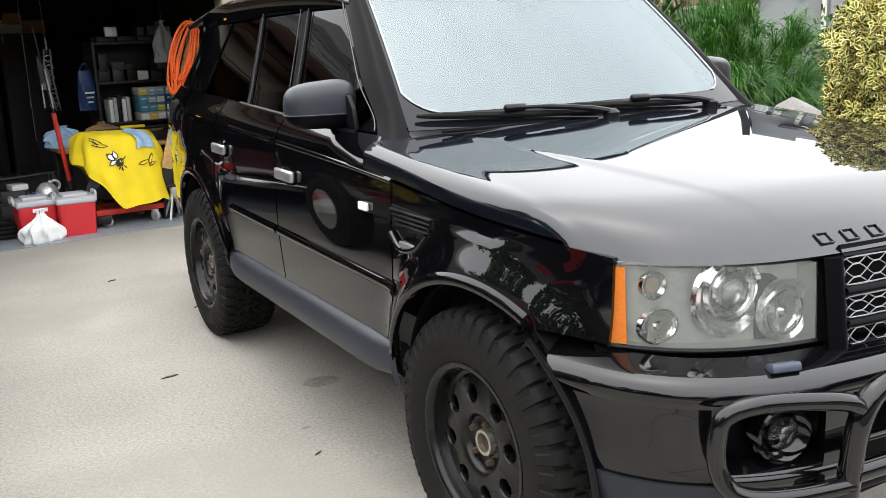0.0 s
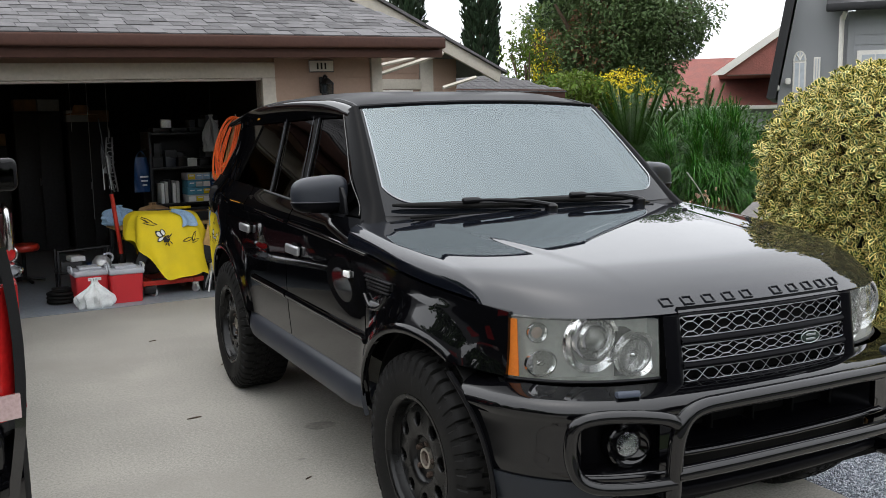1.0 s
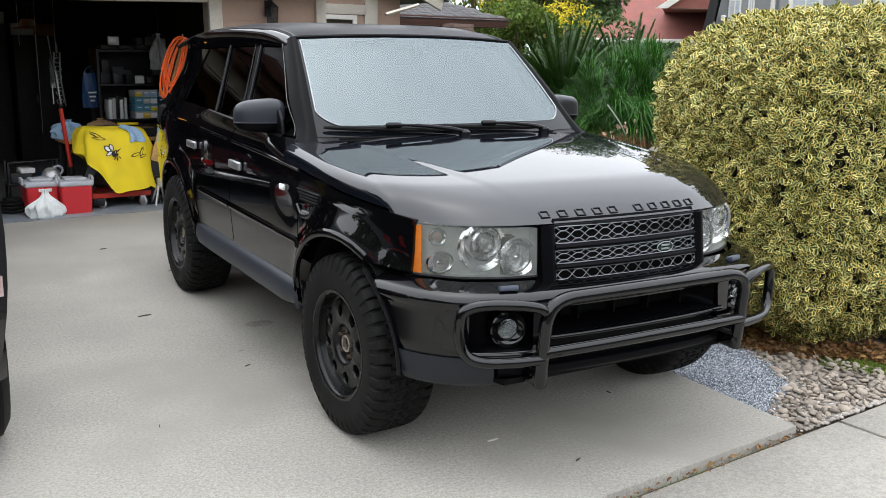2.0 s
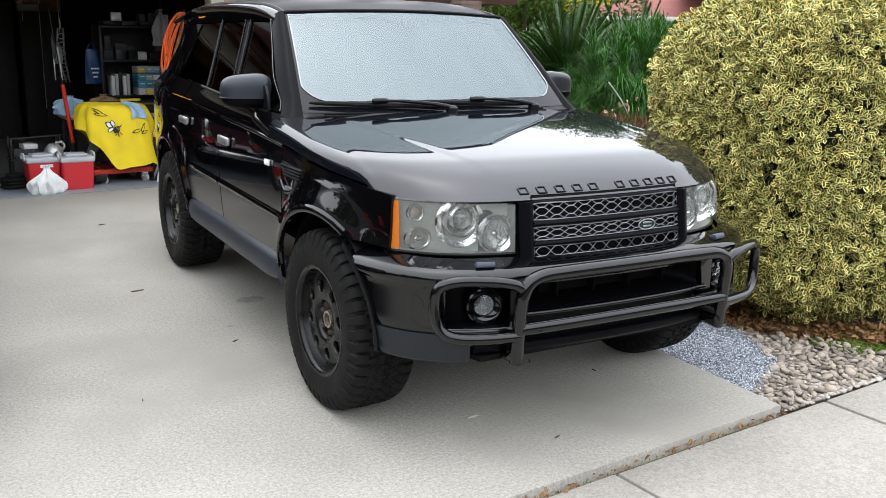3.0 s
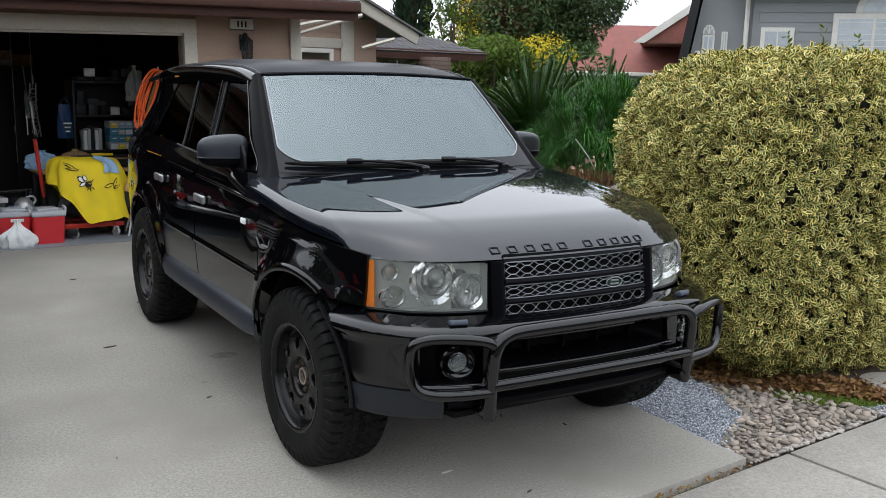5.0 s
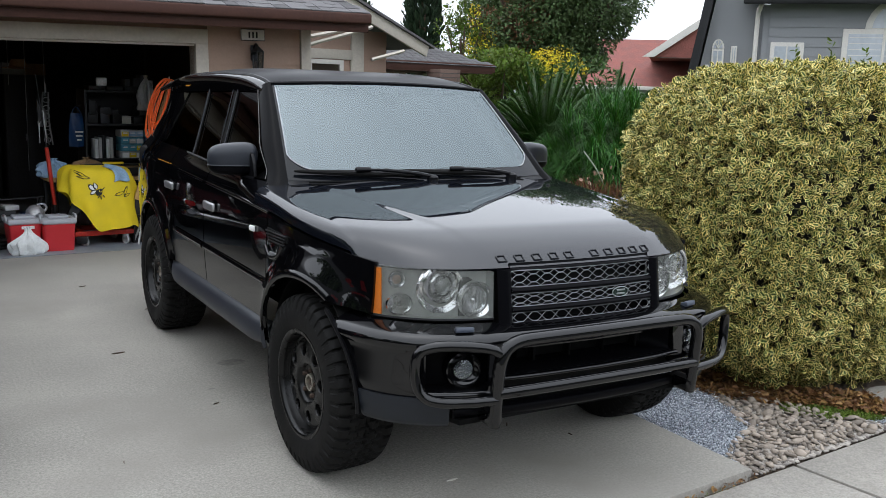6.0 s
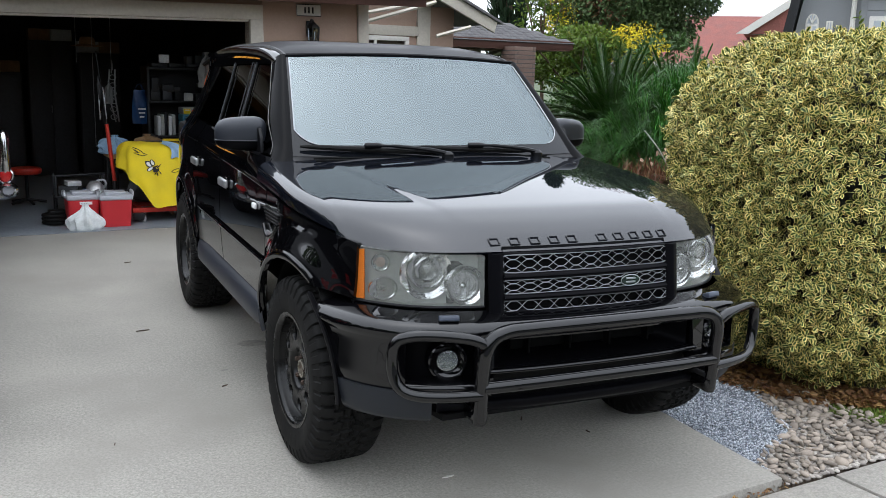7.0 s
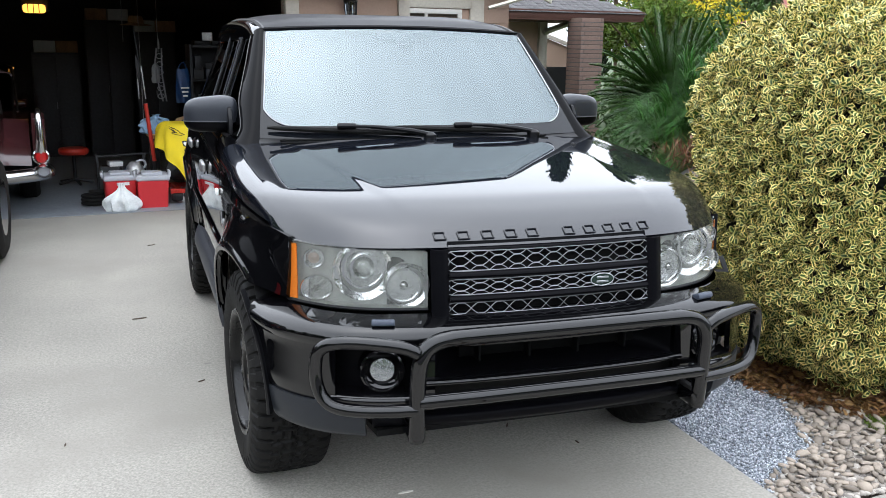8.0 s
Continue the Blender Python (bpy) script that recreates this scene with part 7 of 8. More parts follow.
hat = solid("straw_hat", lathe([(0.0, 0.11), (0.07, 0.11), (0.09, 0.08), (0.095, 0.02), (0.19, 0.0), (0.185, -0.006), (0.0, 0.0)], 24), BROWNB, "brown hat hung up high in the garage", "hat", m=pose(-1.16, 8.79, 1.82))
solid("hat_peg", tube([(-1.16, 8.80, 1.90), (-1.16, 8.80, 2.42)], 0.006, 6), DARKM, "thin hanger from the garage ceiling", "hanger")

# warm ceiling lamp that is lit
lm = thing("ceiling_lamp", "lit warm ceiling lamp of the door opener", "lamp", pose(-2.29, 8.7, 1.985))
wm, wnt, wbs = nodes_of("warm_glow")
wbs.inputs["Emission Color"].default_value = (1.0, 0.42, 0.06, 1)
wbs.inputs["Emission Strength"].default_value = 1.1
wbs.inputs["Base Color"].default_value = (0.8, 0.5, 0.2, 1)
part("shade", box((0, 0, 0), (0.24, 0.2, 0.10), 0.03, 3), wm, lm)
for k in (-1, 0, 1):
    part("guard_bar", box((0.06 * k, -0.102, 0), (0.008, 0.008, 0.10)), DARKM, lm)
part("housing", box((0, 0.25, 0.05), (0.3, 0.34, 0.14), 0.02), GREYPL, lm)
part("hanger", box((0, 0.25, 0.32), (0.04, 0.04, 0.45)), DARKM, lm)

# ---- plants ----
rg = np.random.default_rng(7)


def shrub(name, pos, axis, nor, length, width, material, label, cat, parent=None, fold=0.25, kind="stuff"):
    v, f, uv = leaf_cloud(pos, axis, nor, length, width, fold)
    ob = new(name, np_mesh(name, v, f, material, uv))
    if parent is not None:
        ob.parent = parent
        if label:
            tagged(ob, label)
        tagged(ob, kind=kind)
    else:
        tagged(ob, label, cat, kind=kind)
    return ob


# clipped variegated hedge: a rounded block with an uneven skin of leaves
HC, HS = np.array([2.72, 0.27, 0.93]), np.array([1.22, 0.80, 0.98])
hedge = thing("hedge", "clipped hedge of yellow-edged variegated leaves beside the drive", "hedge", pose(0, 0, 0))


def hedge_skin(n, depth):
    d = unit(rg.normal(size=(n * 2, 3)))
    d = d[(d[:, 2] > -0.93)][:n]
    p = 4.2
    r = 1.0 / (np.abs(d) ** p).sum(axis=1) ** (1 / p)
    q = d * r[:, None]
    nrm = unit(np.sign(q) * np.abs(q) ** (p - 1) / HS)
    lump = np.array([noise.noise(Vector(a * 2.6)) for a in q])
    fine = np.array([noise.noise(Vector(a * 9.0)) for a in q])
    # narrower towards the foot
    pos = HC + q * HS
    foot = np.clip((0.55 - pos[:, 2]) / 0.55, 0, 1)
    pos[:, 0] += foot ** 2 * 0.12 * np.where(q[:, 0] < 0, 1, 0)
    pos[:, 1] += foot ** 2 * 0.08 * np.where(q[:, 1] < 0, 1, 0)
    pos = pos + nrm * (lump * 0.055 + fine * 0.06 - depth * rg.random(len(q)) ** 1.8)[:, None]
    return pos, nrm


tip, nrm = hedge_skin(18000, 0.22)
keep = (tip[:, 0] < 3.6) & (tip[:, 1] < 1.05)
tip, nrm = tip[keep], nrm[keep]
k = len(tip)
twig = unit(nrm * 0.9 + np.array([0, 0, 0.30]) + 0.42 * rg.normal(size=(k, 3)))
side_a = unit(np.cross(twig, rg.normal(size=(k, 3))))
side_b = np.cross(twig, side_a)
pos, axis, nor = [], [], []
for j in range(6):
    ph = 2.4 * j + 0.5 * rg.normal(size=(k, 1))
    rad = side_a * np.cos(ph) + side_b * np.sin(ph)
    lift = 0.25 + 0.55 * rg.random((k, 1))
    pos.append(tip - twig * (0.006 * j) + rad * 0.004)
    axis.append(unit(twig * lift + rad + 0.40 * rg.normal(size=(k, 3))))
    nor.append(unit(twig - rad * lift * 0.8 + 0.45 * rg.normal(size=(k, 3))))
pos, axis, nor = np.concatenate(pos), np.concatenate(axis), np.concatenate(nor)
k = len(pos)
shrub("leaf_mass", pos, axis, nor, 0.033 + 0.018 * rg.random(k), 0.0165 + 0.007 * rg.random(k), HEDGEL, "", "", hedge, 0.16)
# near-black core whose colour paints the shade in the gaps between leaves
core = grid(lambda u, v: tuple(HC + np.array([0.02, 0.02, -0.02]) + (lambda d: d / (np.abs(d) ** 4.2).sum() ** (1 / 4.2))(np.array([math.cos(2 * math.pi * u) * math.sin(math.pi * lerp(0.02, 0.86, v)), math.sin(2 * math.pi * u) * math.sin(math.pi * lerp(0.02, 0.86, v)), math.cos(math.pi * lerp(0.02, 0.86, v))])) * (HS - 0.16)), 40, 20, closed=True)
part("inner_growth", core, mat("painted_gap_shade", (0.006, 0.008, 0.004), 0.9, var=0.4, fine=30, bump=0.6, dist=0.02), hedge)
for k in range(9):
    a = 2.4 * k
    part("stem", tube(smooth_path([(2.5 + 0.5 * math.cos(a), 0.35 + 0.28 * math.sin(a), -0.05), (2.52 + 0.55 * math.cos(a), 0.34 + 0.3 * math.sin(a), 0.2), (2.6 + 0.6 * math.cos(a), 0.3 + 0.35 * math.sin(a), 0.5)], 4), 0.016, 6), BARK, hedge)
for k in range(5):
    x, y = 2.2 + 0.22 * k, 0.1 - 0.08 * k
    n = 14
    t = np.linspace(0.0, 0.16 + 0.05 * (k % 2), n)
    pp = np.stack([np.full(n, x) + 0.01 * np.sin(9 * t), np.full(n, y), 1.86 + t], axis=1)
    shrub("sprig", pp, unit(rg.normal(size=(n, 3)) + np.array([0, 0, 1.2])), unit(rg.normal(size=(n, 3))), np.full(n, 0.04), np.full(n, 0.018), LEMONL, "", "", hedge)


def blades(base, direction, length, width, droop, material, label, cat, name, seg=5, parent=None):
    """Long narrow leaves that arch over: arrays of base points, start directions and lengths."""
    n = len(base)
    t = np.linspace(0, 1, seg + 1)
    side = unit(np.cross(direction, np.array([0.0, 0.0, 1.0])) + 1e-4)
    v = np.zeros((n, seg + 1, 2, 3))
    for i, s in enumerate(t):
        c = base + direction * (length * s)[:, None]
        c[:, 2] -= droop * length * s ** 2.2
        w = (width * (1 - s) ** 0.7 * (0.5 + 0.5 * min(1, s * 6)))[:, None]
        v[:, i, 0] = c - side * w
        v[:, i, 1] = c + side * w
    f = []
    o = np.arange(n) * (seg + 1) * 2
    for i in range(seg):
        f.append(np.stack([o + 2 * i, o + 2 * i + 1, o + 2 * i + 3, o + 2 * i + 2], axis=1))
    uv = np.zeros((n * (seg + 1) * 2, 2)); uv[:, 0] = rg.random(len(uv)) * 0.9
    me = np_mesh(name, v.reshape(-1, 3), np.concatenate(f), material, uv)
    ob = new(name, me)
    if parent is not None:
        ob.parent = parent
        return tagged(ob, kind="stuff")
    return tagged(ob, label, cat)


# soft long-leaved shrub
gsh = thing("grassy_shrub", "bright green shrub of long soft needle-like leaves", "shrub", pose(0, 0, 0))
tufts, each = 260, 54
n = tufts * each
ctr = np.array([4.45, 4.2, 0.70])
d0 = unit(rg.normal(size=(tufts, 3)) * np.array([1, 1, 0.8]) + np.array([0, 0, 0.35]))
tp = ctr + d0 * (rg.random(tufts) ** 0.35)[:, None] * np.array([1.10, 0.85, 0.92])
ta = unit(d0 + np.array([0, 0, 0.75]) + 0.25 * rg.normal(size=(tufts, 3)))
tl_ = 0.38 + 0.30 * rg.random(tufts)
bp = np.repeat(tp, each, axis=0) + 0.025 * rg.normal(size=(n, 3))
dr = unit(np.repeat(ta, each, axis=0) + 0.27 * rg.normal(size=(n, 3)))
blades(bp, dr, np.repeat(tl_, each) * (0.65 + 0.5 * rg.random(n)), 0.0038 + 0.003 * rg.random(n), 0.62, GRASSL, "", "", "leaf_mass", 6, gsh)
for k in range(7):
    a = 0.9 * k
    part("stem", tube([(4.30, 4.2, -0.05), (4.30 + 0.4 * math.cos(a), 4.2 + 0.4 * math.sin(a), 0.9)], 0.016, 5), BARK, gsh)

# cycad with a crown of stiff feathered fronds
def cycad(c, fronds, flen, up):
    cy = thing("cycad", "dark green cycad with a crown of feathered fronds", "palm", pose(0, 0, 0), "cycads in the bed")
    part("trunk", lathe([(0.16, -0.06), (0.18, 0.2), (0.17, c[2] - 0.05), (0.10, c[2] + 0.08), (0, c[2] + 0.1)], 18, m=Matrix.Translation((c[0], c[1], 0))), BARK, cy)
    bs, ds, ln = [], [], []
    for k in range(fronds):
        a = 2.399 * k + 0.2 * rg.random()
        e = radians(lerp(80, 8, (k / fronds) ** 0.9))
        L = flen * (0.8 + 0.3 * rg.random())
        dirv = np.array([math.cos(a) * math.cos(e), math.sin(a) * math.cos(e), math.sin(e)])
        pts = []
        for i in range(30):
            s = i / 29
            p = np.array(c) + dirv * L * s + np.array([0, 0, -0.42 * L * s ** 2.2 * math.cos(e)])
            pts.append(p)
        tube_pts = [tuple(p) for p in pts[::5]] + [tuple(pts[-1])]
        part("frond_stalk", tube(tube_pts, 0.007, 4), PALML, cy)
        sd = unit(np.cross(dirv, np.array([0, 0, 1.0])))
        for i in range(4, 30):
            s = i / 29
            fwd = unit(pts[i] - pts[i - 1])
            for sg in (-1, 1):
                for h in (0.0, 0.25, 0.5, 0.75):
                    bs.append(lerp(pts[i - 1], pts[i], h)); ds.append(unit(sd * sg * 0.8 + fwd * 0.65 + np.array([0, 0, 0.40]) + 0.12 * rg.normal(size=3))); ln.append(0.145 * math.sin(math.pi * lerp(0.12, 0.93, s)) ** 0.6)
    blades(np.array(bs), np.array(ds), np.array(ln), np.full(len(ln), 0.007), 0.25, PALML, "", "", "leaf_mass", 3, cy)


cycad((4.45, 5.6, 0.95), 120, 1.22, 1)
cycad((5.75, 6.0, 0.95), 90, 1.22, 1)


def crown(name, c, size, n, leaf, material, parent, lumps=9, thin=0.35, clump=1.0):
    """A crown of leaf clumps with gaps and an uneven outline."""
    cs = unit(rg.normal(size=(lumps, 3))) * (0.35 + 0.5 * rg.random((lumps, 1)))
    rs = clump * (0.20 + 0.32 * rg.random(lumps))
    pick = rg.integers(0, lumps, n)
    d = unit(rg.normal(size=(n, 3)))
    p = cs[pick] + d * (rs[pick] * (1 - thin * rg.random(n) ** 2))[:, None]
    pos = np.array(c) + p * np.array(size)
    ax = unit(d + 0.8 * rg.normal(size=(n, 3)) + np.array([0, 0, -0.2]))
    return shrub(name, pos, ax, unit(d + np.array([0, 0, 0.8]) + 0.4 * rg.normal(size=(n, 3))), leaf * (0.7 + 0.6 * rg.random(n)), leaf * 0.45 * (0.7 + 0.6 * rg.random(n)), material, "", "", parent)


def tree(label, c, base, size, n, leaf, material, trunk_r, lumps=14, extra=None, name="tree"):
    t = thing(name, label, "tree", pose(0, 0, 0))
    part("trunk", tube(smooth_path([(c[0], c[1], -0.1), (c[0] + 0.05, c[1], base * 0.6), (c[0] - 0.05, c[1] + 0.05, c[2])], 5), [trunk_r * (1 - 0.05 * k) for k in range(11)], 8), BARK, t)
    for k in range(6):
        a = k * 1.05
        part("limb", tube(smooth_path([(c[0], c[1], base), (c[0] + 0.4 * size[0] * math.cos(a), c[1] + 0.4 * size[1] * math.sin(a), lerp(base, c[2], 0.7)), (c[0] + 0.75 * size[0] * math.cos(a), c[1] + 0.75 * size[1] * math.sin(a), c[2] + 0.2 * size[2])], 4), [trunk_r * 0.5 * (1 - 0.09 * j) for j in range(9)], 6), BARK, t)
    crown("crown", c, size, n, leaf, material, t, lumps, 0.35, 0.62 if lumps > 50 else 1.0)
    if extra:
        crown("crown_patch", c, (size[0] * 0.95, size[1] * 0.95, size[2] * 0.95), int(n * 0.05), leaf, extra, t, 14, 0.35, 0.5)
    return t


tree("large dark evergreen tree with rusty patches", (11.15, 14.6, 3.75), 1.4, (2.35, 2.2, 2.35), 56000, 0.10, TREEL, 0.20, 90, RUSTL)
lem = tree("yellow-green leafy tree with yellow blossom", (8.5, 12.7, 1.95), 0.9, (1.35, 1.3, 0.72), 6500, 0.10, LEMONL, 0.08, 22)
crown("blossom", (9.35, 12.1, 2.28), (0.80, 0.7, 0.40), 1500, 0.062, YFLOW, lem, 18)
slim = tree("slender tree with light green leaves and yellow blossom", (8.7, 14.6, 2.9), 1.4, (0.60, 0.60, 1.2), 1000, 0.10, LEMONL, 0.06, 12)
crown("blossom", (8.95, 14.4, 3.05), (0.40, 0.4, 0.65), 420, 0.065, YFLOW, slim, 10)
tree("dense green garden shrub", (5.9, 8.2, 1.0), 0.4, (1.1, 1.0, 1.1), 5600, 0.09, SHADL, 0.05, 12, name="shrub")
tree("dense green garden shrub", (8.6, 9.0, 1.1), 0.4, (2.0, 1.4, 1.25), 7500, 0.10, SHADL, 0.05, 12, name="shrub")
tree("dense green garden shrub", (7.4, 6.4, 0.8), 0.3, (1.4, 1.4, 0.95), 6200, 0.09, SHADL, 0.05, 12, name="shrub")


def cypress(x, y, h, r):
    t = thing("cypress", "tall dark columnar cypress behind the house", "tree", pose(0, 0, 0), "cypresses on the skyline")
    part("trunk", tube([(x, y, 0), (x, y, h * 0.9)], 0.12, 6), BARK, t)
    n = 3800
    z = rg.random(n)
    prof = np.clip(1.25 * (1 - z) ** 0.5, 0, 1) * (0.9 + 0.1 * np.sin(z * 40 + rg.random(n)))
    a = rg.random(n) * 2 * math.pi
    rr = r * prof * (0.65 + 0.4 * rg.random(n))
    pos = np.stack([x + rr * np.cos(a), y + rr * np.sin(a), 0.4 + z * h], axis=1)
    out = np.stack([np.cos(a), np.sin(a), np.zeros(n)], axis=1)
    shrub("crown", pos, unit(out * 0.5 + np.array([0, 0, 1.0]) + 0.25 * rg.normal(size=(n, 3))), unit(out + 0.3 * rg.normal(size=(n, 3))), 0.26 + 0.2 * rg.random(n), 0.10 + 0.06 * rg.random(n), CYPL, "", "", t)


cypress(12.35, 28.8, 11.5, 0.62)
cypress(14.75, 27.55, 11.0, 0.68)
cypress(17.3, 26.4, 9.5, 0.8)

# boulders and flowers by the shrub
def boulder(x, y, s, seed, h):
    b = bmesh.new()
    bmesh.ops.create_icosphere(b, subdivisions=3, radius=1)
    for v in b.verts:
        q = v.co.normalized()
        v.co = Vector((q.x * s * 1.25, q.y * s, q.z * h)) * (1 + 0.22 * noise.noise(q * 1.4 + Vector((seed, 0, 0))) + 0.07 * noise.noise(q * 4 + Vector((0, seed, 0))))
    solid("boulder", b, BOULD, "large rounded grey boulder in the bed", "boulder", "boulders in the bed", m=pose(x, y, h * 0.55 - 0.05, 0, 0, seed * 40))


boulder(3.62, 2.75, 0.45, 1.0, 0.62)
boulder(3.45, 3.45, 0.34, 2.0, 0.46)
boulder(2.8, 2.6, 0.26, 3.0, 0.32)
fl = thing("flowering_succulents", "clump of reddish and yellow flowering garden plants", "plant", pose(0, 0, 0))
n = 900
d0 = unit(rg.normal(size=(n, 3)) + np.array([0, 0, 0.8]))
blades(np.array([3.50, 3.45, 0.70]) + d0 * 0.10 * rg.random((n, 1)) + rg.normal(size=(n, 3)) * np.array([0.16, 0.12, 0.03]), d0, 0.10 + 0.12 * rg.random(n), np.full(n, 0.007), 0.3, RUSTL, "", "", "leaf_mass", 3, fl)
n = 14
shrub("blossom", np.array([3.55, 3.45, 0.90]) + rg.normal(size=(n, 3)) * np.array([0.12, 0.10, 0.04]), unit(rg.normal(size=(n, 3)) + np.array([0, 0, 1])), unit(rg.normal(size=(n, 3))), np.full(n, 0.05), np.full(n, 0.03), PINKF, "", "", fl)
solid("bare_cane", tube(smooth_path([(3.75, 3.55, 0.75), (3.45, 3.35, 0.98), (3.15, 3.2, 1.18)], 5), 0.006, 6), PAPER, "pale bare cane leaning over the bed", "cane")

# dead leaves under the hedge, moss, blown leaves in the joint
n = 3400
ly = -0.75 + 1.35 * rg.random(n)
lx = np.interp(ly, [-0.75, -0.45, -0.23, 0.04, 0.3, 0.6], [2.45, 2.22, 1.93, 1.74, 1.72, 1.72]) + 0.46 * rg.random(n) ** 1.3 - 0.14
m_ok = lx > 1.4
P = np.stack([lx, ly, -0.025 + 0.03 * rg.random(n)], axis=1)[m_ok]
k = len(P)
shrub("dead_leaves", P, unit(rg.normal(size=(k, 3)) * np.array([1, 1, 0.25])), unit(rg.normal(size=(k, 3)) * 0.4 + np.array([0, 0, 1.0])), 0.03 + 0.03 * rg.random(k), 0.016 + 0.014 * rg.random(k), DEADL, "dry brown fallen leaves under the hedge", "leaves")
n = 11000
th_, rr_ = rg.random(n) * 2 * math.pi, rg.random(n) ** 0.6
P = np.stack([2.16 + 0.36 * rr_ * np.cos(th_), -0.50 - 0.25 * (0.36 * rr_ * np.cos(th_)) + 0.21 * rr_ * np.sin(th_), np.full(n, -0.028)], axis=1)
k = len(P)
ob = blades(P, unit(rg.normal(size=(k, 3)) * 0.6 + np.array([0, 0, 1.0])), 0.015 + 0.02 * rg.random(k), np.full(k, 0.004), 0.2, MOSSM, "low green moss and clover by the hedge", "moss", "moss_patch", 2)
tagged(ob, kind="stuff")
n = 240
xx = -2.5 + 3.5 * rg.random(n)
P = np.stack([xx, -0.995 + 0.098 * (xx - 0.25) - 0.016 + 0.009 * rg.normal(size=n), -0.035 + 0.012 * rg.random(n)], axis=1)
shrub("joint_litter", P, unit(rg.normal(size=(n, 3)) * np.array([1, 0.5, 0.4])), unit(rg.normal(size=(n, 3)) * 0.5 + np.array([0, 0, 1.0])), 0.012 + 0.022 * rg.random(n), 0.006 + 0.010 * rg.random(n), DEADL, "bits of dry leaf along the drive's edge", "leaves")
n = 300
xx = -1.6 + 2.4 * rg.random(n)
P = np.stack([xx, -0.995 + 0.098 * (xx - 0.25) - 0.016 + 0.006 * rg.normal(size=n), np.full(n, -0.05)], axis=1)
tagged(blades(P, unit(rg.normal(size=(n, 3)) * 0.6 + np.array([0, -0.2, 1.0])), 0.015 + 0.03 * rg.random(n), np.full(n, 0.002), 0.3, MOSSM, "tiny weeds in the joint of the drive", "weeds", "joint_weeds", 2), kind="stuff")
# twigs, leaves and a stain on the drive
for k, (x, y, l, a) in enumerate(((-1.326, 2.186, 0.085, 10), (-0.41, -0.42, 0.06, 5), (0.2, 0.05, 0.05, 60), (-1.05, 1.0, 0.04, 30), (-1.65, 0.4, 0.03, 80), (-0.2, -0.75, 0.035, 20), (0.42, -0.2, 0.03, 100), (-1.2, 4.3, 0.06, 20), (-0.9, 3.3, 0.04, 50))):
    b = prism([(-l / 2, 0), (-l * 0.15, l * 0.09), (l * 0.3, l * 0.07), (l / 2, 0.0), (l * 0.2, -l * 0.06), (-l * 0.2, -l * 0.05)], 0.002, 0.007)
    solid("fallen_twig", b, (BARK, WHITEP)[k == 1], "small dry twig or leaf on the concrete", "twig", "twigs on the drive", m=pose(x, y, 0.0, 0, 0, a))
STAINM = mat("oil_stain", (0.20, 0.188, 0.168), 0.7, var=0.3, big=8, fine=40, bump=0.2)
for x, y, r in ((-0.74, 1.70, 0.085), (-0.35, 0.9, 0.03), (-1.0, 1.25, 0.02)):
    st_ = bmesh.new()
    vs = [st_.verts.new((r * (1 + 0.3 * noise.noise(Vector((math.cos(a * 0.3) * 2, math.sin(a * 0.3) * 2, x)))) * math.cos(a * math.pi / 12), 0.75 * r * (1 + 0.3 * noise.noise(Vector((math.cos(a * 0.3) * 2, math.sin(a * 0.3) * 2, y)))) * math.sin(a * math.pi / 12), 0.004)) for a in range(24)]
    st_.faces.new(vs)
    solid("oil_stain", st_, STAINM, "old dark oil stain on the concrete", "stain", "stains on the drive", m=pose(x, y, 0))


# ---- across the street: added backdrop that closes the place behind the camera ----
rg = np.random.default_rng(5)
# unseen trees and walls, added to give the black car dark reflections
far = thing("tree_row", "unseen dark tree row added across the road for reflections", "trees", pose(0, 0, 0))
for k in range(9):
    x = -26 + 6.2 * k
    part("trunk", tube([(x, -19, -0.1), (x + 0.2, -19, 3.0)], 0.2, 6), BARK, far)
    crown("crown", (x, -19 + 0.8 * (k % 2), 2.6), (3.6, 2.6, 1.8 + 0.5 * (k % 3)), 1500, 0.7, TREEL, far, 12)
west = thing("tree_row", "unseen dark uneven tree row added beyond the parked truck for reflections", "trees", pose(0, 0, 0))
for k in range(7):
    y = -9 + 3.1 * k
    part("trunk", tube([(-13.2, y, -0.1), (-13.1, y, 3.0)], 0.16, 6), BARK, west)
    crown("crown", (-13.2, y, 2.9 + 0.7 * (k % 3)), (1.6, 1.7, 2.4 + 0.8 * ((k * 5) % 3)), 1800, 0.45, TREEL, west, 14)
solid("wall_far_south", box((0, -23, 1.2), (80, 0.3, 2.6)), BARK, "plain unseen wall added across the street", "wall", kind="structure")
solid("wall_far_west", box((-14, 2, 1.2), (0.3, 30, 2.6)), BARK, "plain unseen wall added beyond the drive", "wall", kind="structure")

# ---- loose stones ----
rs = np.random.default_rng(21)
OCT = np.array([(1, 0, 0), (-1, 0, 0), (0, 1, 0), (0, -1, 0), (0, 0, 1), (0, 0, -1)], dtype=float)
OCF = np.array([(0, 2, 4), (2, 1, 4), (1, 3, 4), (3, 0, 4), (2, 0, 5), (1, 2, 5), (3, 1, 5), (0, 3, 5)])


